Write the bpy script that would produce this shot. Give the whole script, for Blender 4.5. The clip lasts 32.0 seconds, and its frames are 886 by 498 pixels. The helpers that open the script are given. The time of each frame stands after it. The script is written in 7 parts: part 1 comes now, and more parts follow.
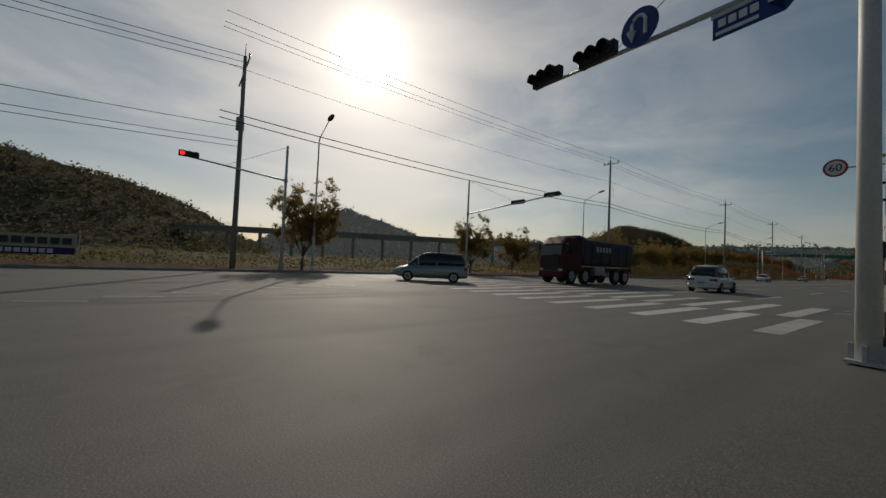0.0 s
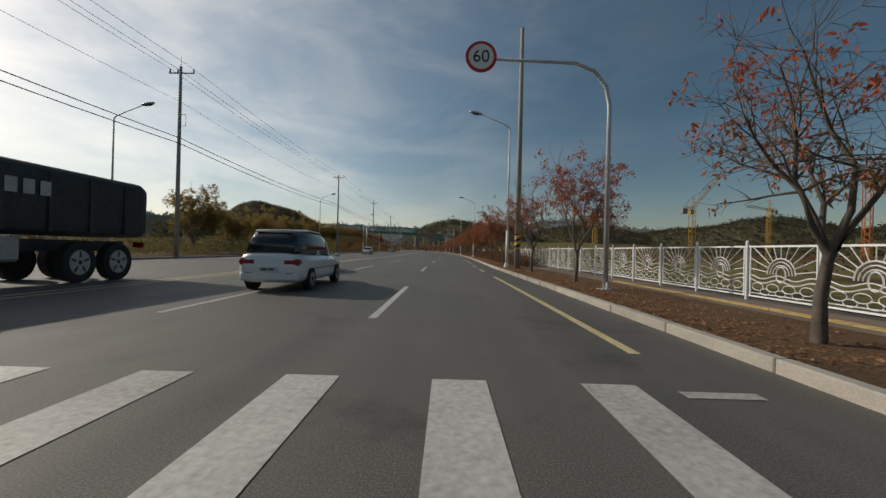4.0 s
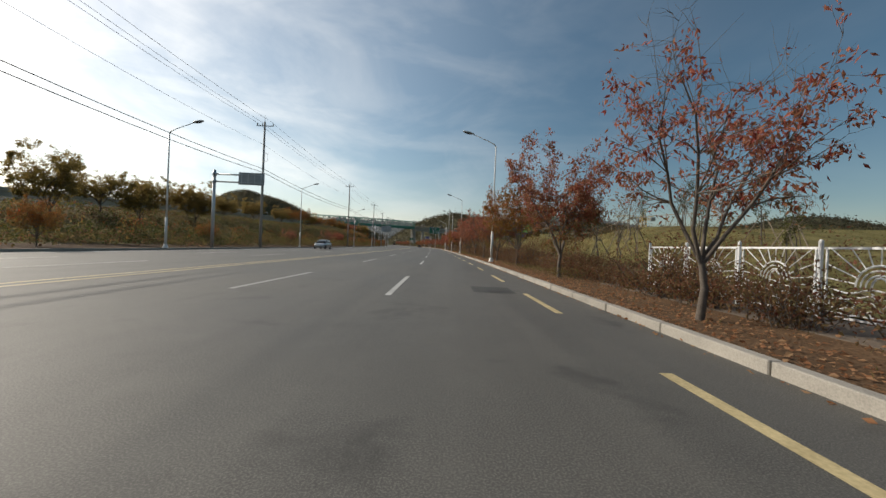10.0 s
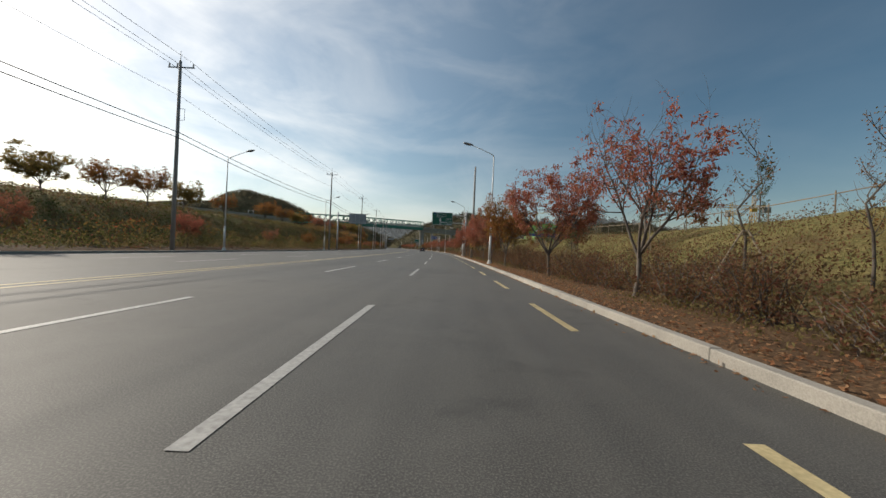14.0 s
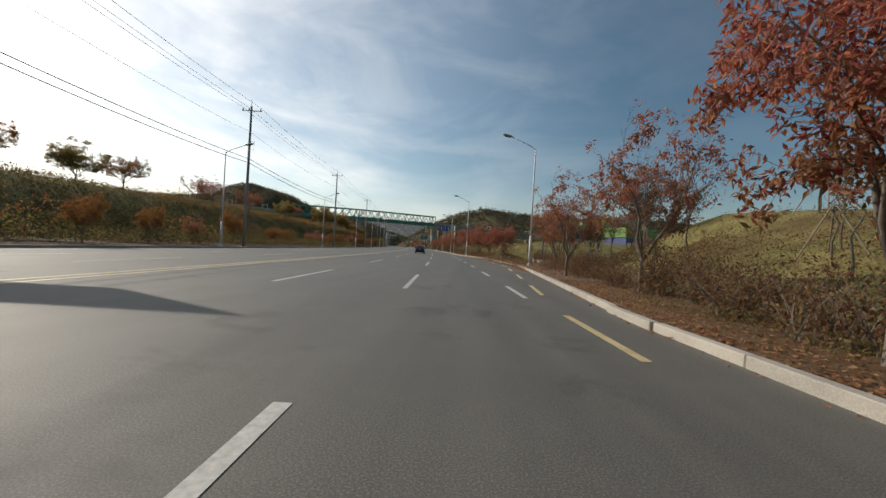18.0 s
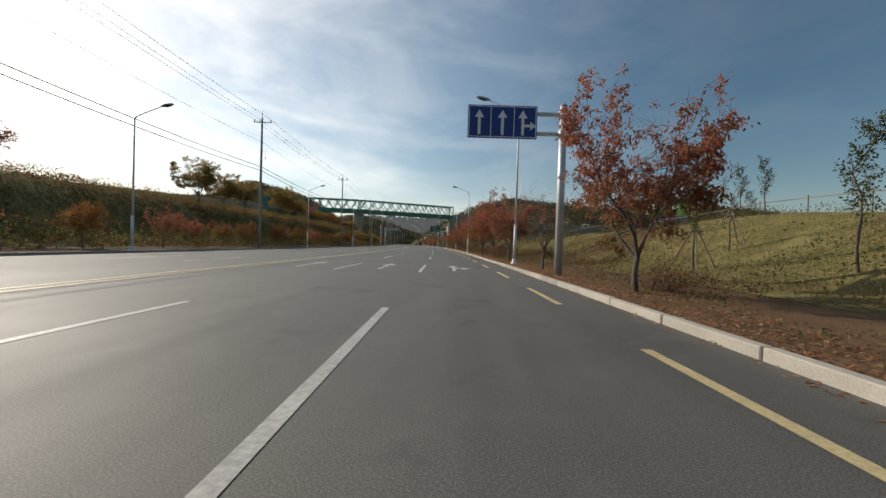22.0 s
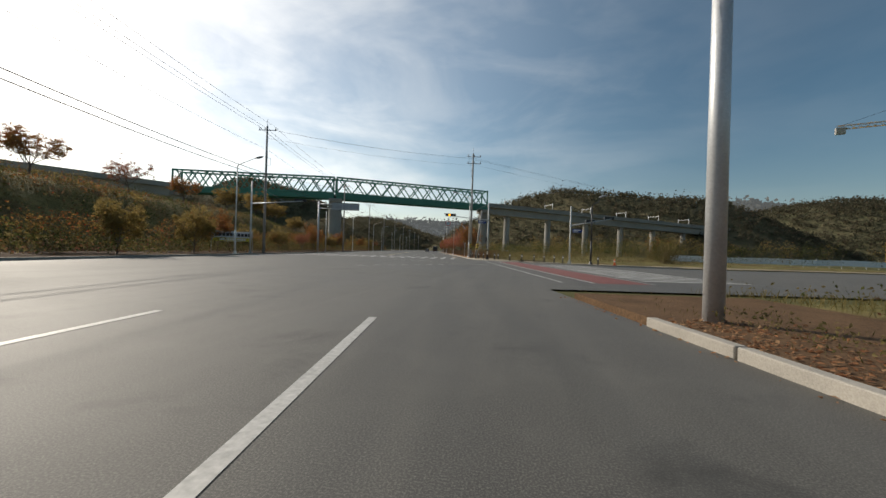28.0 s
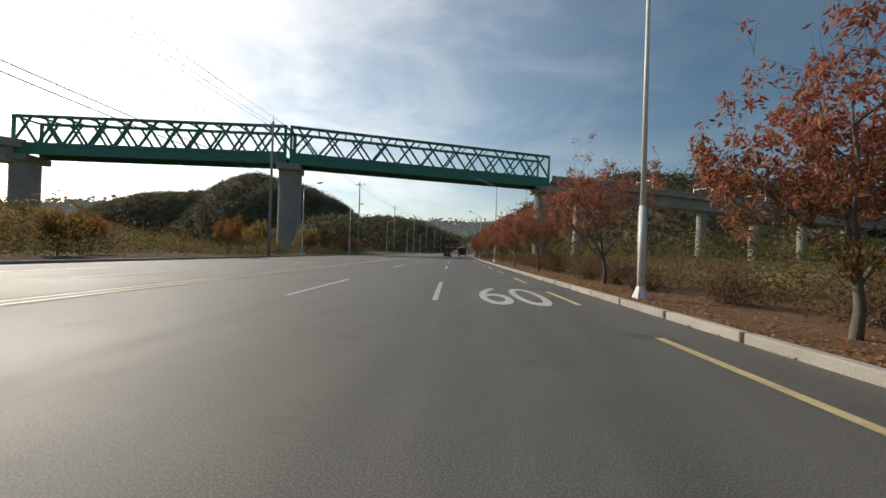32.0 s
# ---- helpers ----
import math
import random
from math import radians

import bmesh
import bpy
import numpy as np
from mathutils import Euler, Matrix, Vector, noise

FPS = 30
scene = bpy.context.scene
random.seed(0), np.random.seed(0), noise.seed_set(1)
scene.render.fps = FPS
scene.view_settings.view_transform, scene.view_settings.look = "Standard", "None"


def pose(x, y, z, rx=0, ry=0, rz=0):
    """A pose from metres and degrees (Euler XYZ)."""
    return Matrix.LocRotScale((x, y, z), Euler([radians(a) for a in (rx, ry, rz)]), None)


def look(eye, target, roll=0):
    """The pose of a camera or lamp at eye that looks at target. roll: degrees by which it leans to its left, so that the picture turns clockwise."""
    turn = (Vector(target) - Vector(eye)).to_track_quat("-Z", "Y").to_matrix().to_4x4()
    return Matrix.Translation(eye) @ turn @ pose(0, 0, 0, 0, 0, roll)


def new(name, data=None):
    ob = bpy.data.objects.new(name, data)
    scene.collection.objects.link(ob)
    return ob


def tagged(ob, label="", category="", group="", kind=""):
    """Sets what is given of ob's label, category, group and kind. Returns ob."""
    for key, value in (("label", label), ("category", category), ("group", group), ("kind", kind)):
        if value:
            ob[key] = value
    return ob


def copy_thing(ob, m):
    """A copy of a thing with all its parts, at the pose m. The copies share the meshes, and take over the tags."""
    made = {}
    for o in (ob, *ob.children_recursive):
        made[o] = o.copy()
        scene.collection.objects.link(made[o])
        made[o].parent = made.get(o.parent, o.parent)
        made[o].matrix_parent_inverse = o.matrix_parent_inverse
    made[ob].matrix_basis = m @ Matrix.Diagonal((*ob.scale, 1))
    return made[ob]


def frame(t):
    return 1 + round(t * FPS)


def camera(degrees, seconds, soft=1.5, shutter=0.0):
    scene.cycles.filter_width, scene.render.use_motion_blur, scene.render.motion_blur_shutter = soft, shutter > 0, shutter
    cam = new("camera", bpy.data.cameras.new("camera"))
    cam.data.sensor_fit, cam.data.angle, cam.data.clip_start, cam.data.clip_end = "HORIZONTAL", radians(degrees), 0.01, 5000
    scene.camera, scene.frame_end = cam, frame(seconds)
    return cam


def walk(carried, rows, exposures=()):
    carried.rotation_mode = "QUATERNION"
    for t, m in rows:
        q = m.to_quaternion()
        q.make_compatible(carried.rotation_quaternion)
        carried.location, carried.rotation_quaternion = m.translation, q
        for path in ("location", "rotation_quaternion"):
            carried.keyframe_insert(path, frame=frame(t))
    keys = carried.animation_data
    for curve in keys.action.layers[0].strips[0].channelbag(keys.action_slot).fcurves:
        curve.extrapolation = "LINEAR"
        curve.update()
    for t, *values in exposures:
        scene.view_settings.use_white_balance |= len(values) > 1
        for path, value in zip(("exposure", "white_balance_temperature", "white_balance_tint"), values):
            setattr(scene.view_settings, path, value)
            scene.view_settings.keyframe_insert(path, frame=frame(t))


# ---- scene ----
# camera: seconds, x, y, yaw, pitch, lean; the eye rides 1.25 m above the road
cam = camera(100.5, 32.0, 1.5)
EYE = 1.25
PATH = [
    (0.00, 0.00, 0.00, 53.22, 1.94, -2.53), (0.25, -0.26, 0.25, 51.70, 1.77, -2.28), (0.50, -0.57, 0.56, 50.09, 1.88, -2.20),
    (0.75, -0.97, 1.04, 47.48, 1.74, -2.31), (1.00, -1.40, 1.65, 43.55, 1.70, -2.44), (1.25, -1.86, 2.53, 37.52, 1.90, -2.59),
    (1.50, -2.41, 3.54, 33.72, 1.75, -2.66), (1.75, -2.89, 4.68, 28.09, 1.45, -2.59), (2.00, -3.31, 5.92, 22.49, 1.15, -2.55),
    (2.50, -3.87, 8.71, 12.78, 0.75, -2.04), (3.00, -4.16, 11.58, 6.53, 0.17, -1.70), (3.50, -4.35, 14.55, 2.31, 0.07, -1.46),
    (4.00, -4.40, 17.94, 0.32, 0.17, -1.38), (4.50, -4.37, 21.82, -0.35, 0.27, -1.34), (5.00, -4.32, 26.17, -0.32, 0.37, -1.31),
    (5.50, -4.26, 30.97, -0.17, 0.48, -1.28), (6.00, -4.19, 36.22, -0.04, 0.46, -1.84), (6.50, -4.07, 42.02, 0.02, 0.37, -2.35),
    (7.00, -4.00, 48.16, 0.04, 0.42, -2.67), (7.50, -3.96, 54.75, 0.03, 0.41, -2.79), (8.00, -3.92, 61.70, 0.06, 0.40, -2.77),
    (8.50, -3.86, 68.84, 0.03, 0.38, -2.68), (9.00, -3.84, 76.52, 0.02, 0.34, -2.86), (9.50, -3.90, 84.30, 0.13, -0.18, -2.52),
    (10.00, -3.91, 91.99, 0.44, -0.39, -2.46), (10.50, -3.94, 99.71, 0.84, -0.44, -2.45), (11.00, -4.02, 107.41, 1.28, -0.30, -2.54),
    (11.50, -4.24, 115.67, 1.76, -0.15, -2.36), (12.00, -4.52, 124.08, 1.97, 0.08, -2.15), (12.50, -4.78, 132.60, 1.94, 0.19, -2.12),
    (13.00, -5.00, 141.41, 1.85, 0.37, -2.39), (13.50, -5.18, 150.31, 1.94, 0.44, -2.55), (14.00, -5.35, 159.35, 2.18, 0.07, -2.53),
    (14.50, -5.60, 168.37, 2.38, 0.34, -2.37), (15.00, -5.92, 177.45, 2.72, 0.31, -2.55), (15.50, -6.30, 186.59, 3.10, 0.25, -2.75),
    (16.00, -6.75, 195.78, 3.50, 0.10, -2.96), (16.50, -7.26, 205.03, 3.89, -0.29, -3.19), (17.00, -7.82, 214.34, 4.15, -0.07, -3.31),
    (17.50, -8.44, 223.84, 4.38, 0.05, -3.29), (18.00, -9.09, 233.50, 4.43, -0.12, -3.27), (18.50, -9.76, 243.31, 4.56, -0.26, -3.53),
    (19.00, -10.46, 253.17, 4.75, 0.29, -3.21), (19.50, -11.26, 263.17, 5.09, 0.16, -2.74), (20.00, -12.17, 273.41, 5.61, 0.19, -2.43),
    (20.50, -13.15, 283.69, 6.18, 0.20, -2.10), (21.00, -14.21, 294.00, 6.70, 0.11, -1.72), (21.50, -15.42, 304.68, 7.01, -0.31, -1.62),
    (22.00, -16.72, 315.66, 7.40, -0.64, -1.77), (22.50, -18.13, 326.63, 7.75, 0.01, -2.10), (23.00, -19.55, 337.44, 8.10, -0.12, -2.07),
    (23.50, -21.09, 348.27, 8.33, -0.09, -2.08), (24.00, -22.68, 358.96, 8.47, -0.27, -1.89), (24.50, -24.19, 369.58, 8.64, -0.27, -1.67),
    (25.00, -25.72, 380.18, 8.91, -0.27, -1.57), (25.50, -27.31, 390.96, 9.32, -0.19, -1.67), (26.00, -29.03, 401.81, 9.74, 0.17, -1.80),
    (26.50, -30.81, 412.74, 10.11, 0.26, -1.75), (27.00, -32.70, 423.67, 10.50, 0.27, -1.72), (27.50, -34.66, 434.59, 10.76, 0.25, -1.73),
    (28.00, -36.66, 445.51, 11.07, 0.13, -1.76), (28.50, -38.71, 456.40, 11.43, -0.18, -1.80), (29.00, -40.86, 467.24, 12.05, -0.26, -1.85),
    (29.50, -43.10, 478.08, 12.50, -0.53, -2.09), (30.00, -45.42, 488.89, 12.97, -0.02, -2.21), (30.50, -47.86, 499.77, 13.37, -0.19, -1.96),
    (31.00, -50.35, 510.57, 13.84, 0.39, -1.87), (31.50, -52.95, 521.42, 14.44, 0.51, -1.66), (32.00, -55.72, 532.34, 15.23, 0.47, -1.77)]
EXPO = [(0, -1.2, 7000, 10), (1.5, -1.15, 7000, 10), (3.0, -0.85, 6950, 10), (5.5, -0.1, 6900, 10), (9, 0.05, 6850, 10), (32, 0.05, 6850, 10)]
walk(cam, [(t, pose(x, y, EYE, 90 + p, r, w)) for t, x, y, w, p, r in PATH], EXPO)

# ---- world and sun ----
SUN_AZ, SUN_EL = 66.0, 29.0    # degrees left of +y, degrees up
sun_dir = Vector((-math.sin(radians(SUN_AZ)) * math.cos(radians(SUN_EL)),
                  math.cos(radians(SUN_AZ)) * math.cos(radians(SUN_EL)), math.sin(radians(SUN_EL))))


class Nodes:
    """Short-hand for building a node tree."""

    def __init__(self, tree):
        self.tree = tree
        tree.nodes.clear()

    def add(self, kind, out=None, **values):
        n = self.tree.nodes.new(kind)
        for k, v in values.items():
            if k.startswith("i_"):
                key = k[2:]
                key = int(key) if key.isdigit() else key.replace("_", " ")
                if isinstance(v, bpy.types.NodeSocket):
                    self.tree.links.new(v, n.inputs[key])
                else:
                    n.inputs[key].default_value = v
            elif k == "operation":
                n.operation = v
            elif k == "use_clamp":
                n.use_clamp = v
            elif k == "data_type":
                n.data_type = v
            elif k == "blend_type":
                n.blend_type = v
            elif k == "noise_dimensions":
                n.noise_dimensions = v
            elif k == "feature":
                n.feature = v
        return n if out is None else n.outputs[out]

    def math(self, op, a, b=0.0, c=0.0, clamp=False):
        return self.add("ShaderNodeMath", 0, operation=op, use_clamp=clamp, i_0=a, i_1=b, i_2=c)

    def mix(self, f, a, b, blend="MIX"):
        n = self.add("ShaderNodeMix", None, data_type="RGBA", blend_type=blend)
        for i, v in ((0, f), (6, a), (7, b)):
            if isinstance(v, bpy.types.NodeSocket):
                self.tree.links.new(v, n.inputs[i])
            else:
                n.inputs[i].default_value = v if i == 0 else (*v[:3], 1)
        return n.outputs[2]

    def ramp(self, f, *stops):
        n = self.add("ShaderNodeValToRGB", None, i_0=f)
        e = n.color_ramp.elements
        while len(e) < len(stops):
            e.new(0.5)
        for el, (p, c) in zip(e, stops):
            el.position = p
            el.color = (c, c, c, 1) if isinstance(c, (int, float)) else (*c[:3], 1)
        return n.outputs[0]

    def noise(self, vec, scale, detail=4.0, rough=0.55, dist=0.0, dims="3D"):
        return self.add("ShaderNodeTexNoise", 0, noise_dimensions=dims, i_Vector=vec, i_Scale=scale, i_Detail=detail,
                        i_Roughness=rough, i_Distortion=dist)


world = bpy.data.worlds.new("sky")
scene.world = world
world.use_nodes = True
W = Nodes(world.node_tree)
sky = W.add("ShaderNodeTexSky")
sky.sky_type, sky.sun_disc = "NISHITA", False
sky.sun_elevation, sky.sun_rotation = radians(SUN_EL), radians(-SUN_AZ)
sky.altitude, sky.air_density, sky.dust_density, sky.ozone_density = 100.0, 1.0, 0.65, 1.1
ray = W.add("ShaderNodeTexCoord", "Generated")
# high thin cirrus: soft bands that lie along the horizon, and a few long wisps higher up
sep = W.add("ShaderNodeSeparateXYZ", None, i_0=ray)
band = W.noise(W.add("ShaderNodeMapping", 0, i_Vector=ray, i_Location=(0.7, 2.2, 0.4), i_Rotation=(radians(14), radians(-10), 0), i_Scale=(1.0, 1.0, 3.4)), 2.1, 7, 0.52, 0.5)
wisp = W.noise(W.add("ShaderNodeMapping", 0, i_Vector=ray, i_Location=(5.1, 1.3, 2.0), i_Rotation=(radians(35), radians(30), radians(20)), i_Scale=(1.0, 0.55, 2.0)), 2.6, 8, 0.58, 0.7)
toward = W.math("MAXIMUM", W.add("ShaderNodeVectorMath", "Value", operation="DOT_PRODUCT", i_0=ray, i_1=tuple(sun_dir)), 0.0)
near = W.math("POWER", toward, 1.6)
cloud = W.math("MULTIPLY", W.ramp(band, (0.42, 0.0), (0.68, 1.0)), 0.6)
cloud = W.math("ADD", cloud, W.math("MULTIPLY", W.ramp(wisp, (0.46, 0.0), (0.74, 1.0)), 0.42), clamp=True)
# the veil thickens towards the sun and the horizon
low = W.ramp(sep.outputs[2], (0.0, 1.0), (0.5, 0.45))
cloud = W.math("MULTIPLY", cloud, W.math("MULTIPLY", low, W.math("ADD", 0.1, W.math("MULTIPLY", near, 1.5))), clamp=True)
tint = W.mix(near, (8.6, 9.0, 9.4), (17, 16.6, 15.8))
away = W.add("ShaderNodeVectorMath", "Value", operation="DOT_PRODUCT", i_0=ray, i_1=tuple(sun_dir))
clear = W.add("ShaderNodeHueSaturation", 0, i_Hue=0.488, i_Saturation=1.17, i_Value=W.ramp(away, (0.1, 0.84), (0.6, 1.02)), i_Color=sky.outputs[0])
dome = W.mix(W.math("MULTIPLY", cloud, 0.85), clear, tint)
# bright haze round the sun
haze = W.math("ADD", W.math("MULTIPLY", W.math("POWER", toward, 2.0), 0.26), W.math("MULTIPLY", W.math("POWER", toward, 5.0), 0.2))
haze = W.math("ADD", haze, W.math("POWER", toward, 60.0))
haze = W.math("ADD", haze, W.math("MULTIPLY", W.math("POWER", toward, 600.0), 3.0))
dome = W.mix(1.0, dome, W.mix(W.math("MULTIPLY", haze, 0.25), (0, 0, 0), (44, 42.5, 40)), "ADD")
W.add("ShaderNodeOutputWorld", None, i_0=W.add("ShaderNodeBackground", 0, i_0=dome, i_1=0.086))

sun = new("sun", bpy.data.lights.new("sun", "SUN"))
sun.data.energy, sun.data.angle, sun.data.color = 3.6, radians(0.6), (1.0, 0.93, 0.82)
sun.matrix_world = look((0, 0, 60), Vector((0, 0, 60)) - sun_dir)

# ---- materials ----
def material(name, build, rough=0.7, metal=0.0, spec=0.5):
    """A principled material; build(N, pos) returns (colour, bump height or None, roughness or None)."""
    m = bpy.data.materials.new(name)
    m.use_nodes = True
    N = Nodes(m.node_tree)
    pos = N.add("ShaderNodeTexCoord", "Object")
    got = build(N, pos)
    colour, height, r = (list(got) + [None, None])[:3] if isinstance(got, tuple) else (got, None, None)
    b = N.add("ShaderNodeBsdfPrincipled", None)
    b.inputs["Metallic"].default_value = metal
    b.inputs["Specular IOR Level"].default_value = spec
    for key, v in (("Base Color", colour), ("Roughness", rough if r is None else r)):
        if isinstance(v, bpy.types.NodeSocket):
            N.tree.links.new(v, b.inputs[key])
        else:
            b.inputs[key].default_value = v if key == "Roughness" else (*v[:3], 1)
    if height is not None:
        h, strength, dist = height
        N.tree.links.new(N.add("ShaderNodeBump", 0, i_Strength=strength, i_Distance=dist, i_Height=h), b.inputs["Normal"])
    N.add("ShaderNodeOutputMaterial", None, i_0=b.outputs[0])
    return m


def worn(dark, light, scale=3.0, fine=40.0, bump=0.15, dist=0.01, amount=0.5):
    """Two-scale variation between two colours."""
    def build(N, pos):
        big, small = N.noise(pos, scale, 4), N.noise(pos, fine, 3)
        f = N.math("ADD", N.math("MULTIPLY", big, 1 - amount), N.math("MULTIPLY", small, amount))
        rnd = N.add("ShaderNodeObjectInfo", "Random")
        f = N.math("ADD", f, N.math("MULTIPLY", N.math("SUBTRACT", rnd, 0.5), 0.18))
        return N.mix(N.ramp(f, (0.3, 0.0), (0.7, 1.0)), dark, light), (small, bump, dist)
    return build


def asphalt(dark, light):
    def build(N, pos):
        grain = N.add("ShaderNodeTexVoronoi", 0, i_Vector=pos, i_Scale=200.0)
        fine, patch = N.noise(pos, 180.0, 2), N.noise(pos, 0.12, 5, 0.6)
        # wheel tracks and drips run along the road
        run = N.add("ShaderNodeMapping", 0, i_Vector=pos, i_Scale=(1.1, 0.03, 1))
        tracks = N.noise(run, 1.0, 4, 0.6)
        f = N.math("ADD", N.math("MULTIPLY", patch, 0.5), N.math("MULTIPLY", tracks, 0.5))
        c = N.mix(N.ramp(f, (0.35, 0.0), (0.65, 1.0)), dark, light)
        c = N.mix(N.ramp(N.noise(pos, 70.0, 3, 0.7), (0.45, 0.0), (0.72, 0.7)), c, tuple(min(1, v * 2.6) for v in light))
        # oil drips, old stains and pale dust
        stain = N.ramp(N.noise(pos, 0.55, 5, 0.65, 0.4), (0.58, 0.0), (0.70, 0.55))
        c = N.mix(stain, c, tuple(v * 0.62 for v in dark))
        dust = N.ramp(N.noise(pos, 0.9, 6, 0.7), (0.5, 0.0), (0.75, 0.4))
        c = N.mix(dust, c, tuple(v * 1.5 for v in light))
        return c, (N.math("ADD", grain, fine), 0.22, 0.002), N.ramp(patch, (0.3, 0.66), (0.7, 0.78))
    return build


def plain(colour, rough=0.5):
    return lambda N, pos: N.mix(N.noise(pos, 6.0, 4), tuple(v * 0.88 for v in colour), tuple(min(1, v * 1.06) for v in colour))


def leaves(*colours, low=None):
    """Leaf colours picked leaf by leaf; low: the colours of the lower leaves, which turn later."""
    def build(N, pos):
        isl = N.add("ShaderNodeNewGeometry", "Random Per Island")
        rnd = N.add("ShaderNodeObjectInfo", "Random")
        f = N.math("FRACT", N.math("ADD", N.math("MULTIPLY", isl, 0.8), N.math("MULTIPLY", rnd, 0.35)))
        k = len(colours)
        c = N.ramp(f, *[(i / (k - 1), col) for i, col in enumerate(colours)])
        if low:
            z = N.add("ShaderNodeSeparateXYZ", 2, i_0=pos)
            late = N.math("ADD", N.math("MULTIPLY", z, 0.32), N.math("MULTIPLY", N.noise(pos, 0.8, 2), 1.1))
            late = N.math("ADD", late, N.math("MULTIPLY", isl, 0.7))
            old = N.ramp(isl, *[(i / (len(low) - 1), col) for i, col in enumerate(low)])
            c = N.mix(N.ramp(N.math("MULTIPLY", late, 0.4), (0.50, 0.0), (0.74, 1.0)), old, c)
        return N.mix(N.math("MULTIPLY", N.noise(pos, 9.0, 2), 0.3), c, (0.05, 0.03, 0.015))
    return build


OLIVE = ((0.11, 0.10, 0.03), (0.24, 0.17, 0.055), (0.17, 0.14, 0.04), (0.32, 0.17, 0.07))


def leaf_material(name, *colours, low=None):
    m = material(name, leaves(*colours, low=low), 0.68, spec=0.12)
    t = m.node_tree
    b = next(n for n in t.nodes if n.type == "BSDF_PRINCIPLED")
    out = next(n for n in t.nodes if n.type == "OUTPUT_MATERIAL")
    tr = t.nodes.new("ShaderNodeBsdfTranslucent")
    t.links.new(b.inputs["Base Color"].links[0].from_socket, tr.inputs[0])
    mx = t.nodes.new("ShaderNodeMixShader")
    mx.inputs[0].default_value = 0.5
    t.links.new(b.outputs[0], mx.inputs[1])
    t.links.new(tr.outputs[0], mx.inputs[2])
    t.links.new(mx.outputs[0], out.inputs[0])
    return m


M_ROAD = material("asphalt", asphalt((0.047, 0.044, 0.039), (0.090, 0.085, 0.075)), 0.75)
M_REDROAD = material("red_asphalt", asphalt((0.11, 0.036, 0.03), (0.17, 0.052, 0.042)), 0.8)
M_WHITE = material("road_paint_white", worn((0.27, 0.26, 0.24), (0.56, 0.545, 0.51), 1.3, 16.0, 0.1, 0.004, 0.6), 0.6)
M_YELLOW = material("road_paint_yellow", worn((0.36, 0.28, 0.14), (0.70, 0.57, 0.31), 2.0, 25.0, 0.1), 0.6)
M_KERB = material("granite_kerb", worn((0.24, 0.22, 0.19), (0.46, 0.42, 0.36), 1.2, 60.0, 0.3, 0.004), 0.8)
M_WALK = material("paving", worn((0.095, 0.07, 0.05), (0.20, 0.155, 0.115), 1.0, 30.0, 0.3, 0.005), 0.85)
M_TACTILE = material("tactile_paving", worn((0.30, 0.21, 0.08), (0.50, 0.35, 0.13), 1.0, 30.0, 0.3, 0.005), 0.8)
M_SOIL = material("soil", worn((0.05, 0.032, 0.02), (0.19, 0.115, 0.065), 0.9, 18.0, 0.8, 0.04, 0.6), 0.95, spec=0.1)
def rough_grass(N, pos):
    """Tufted grass: green, straw and bare brown in patches."""
    big, mid, fine = N.noise(pos, 0.09, 5, 0.6), N.noise(pos, 0.55, 4, 0.6), N.noise(pos, 7.0, 3, 0.65)
    c = N.mix(N.ramp(fine, (0.32, 0.0), (0.68, 1.0)), (0.07, 0.07, 0.025), (0.23, 0.19, 0.075))
    c = N.mix(N.ramp(mid, (0.45, 0.0), (0.62, 0.75)), c, (0.25, 0.205, 0.085))
    c = N.mix(N.ramp(big, (0.52, 0.0), (0.64, 0.8)), c, (0.10, 0.06, 0.032))
    return c, (N.math("ADD", fine, mid), 1.0, 0.12)


M_GRASS = material("dry_grass_ground", rough_grass, 0.95, spec=0.1)
M_FIELD = material("far_field", worn((0.05, 0.055, 0.025), (0.12, 0.11, 0.05), 0.02, 0.6, 0.3, 0.1), 0.95, spec=0.05)
M_SAND = material("sandy_verge", worn((0.22, 0.17, 0.10), (0.36, 0.29, 0.19), 0.8, 14.0, 0.5, 0.02), 0.95)
M_STEEL = material("galvanised_steel", worn((0.42, 0.43, 0.44), (0.62, 0.63, 0.64), 1.0, 20.0, 0.05), 0.45, 0.35)
M_WPOLE = material("white_painted_pole", worn((0.60, 0.59, 0.56), (0.80, 0.79, 0.76), 1.2, 18.0, 0.06), 0.5)
M_CONC = material("concrete_pole", worn((0.24, 0.22, 0.20), (0.42, 0.39, 0.36), 0.8, 30.0, 0.3, 0.005), 0.85)
M_DARK = material("dark_metal", worn((0.02, 0.02, 0.022), (0.05, 0.05, 0.055), 2.0, 30.0, 0.05), 0.5)
M_BLACK = material("black_plastic", plain((0.015, 0.015, 0.016)), 0.45)
M_WIRE = material("cable", plain((0.03, 0.03, 0.032)), 0.6)
M_YBAND = material("yellow_band", worn((0.62, 0.36, 0.03), (0.80, 0.52, 0.06), 2.0, 20.0, 0.05), 0.55)
M_INSUL = material("porcelain", plain((0.35, 0.3, 0.27)), 0.3)
M_BARK = material("bark", worn((0.065, 0.052, 0.042), (0.19, 0.155, 0.125), 5.0, 60.0, 0.8, 0.01), 0.9)
M_RED = leaf_material("red_leaves", (0.26, 0.055, 0.045), (0.46, 0.12, 0.09), (0.56, 0.19, 0.13), (0.44, 0.21, 0.11), (0.32, 0.075, 0.065), low=OLIVE)
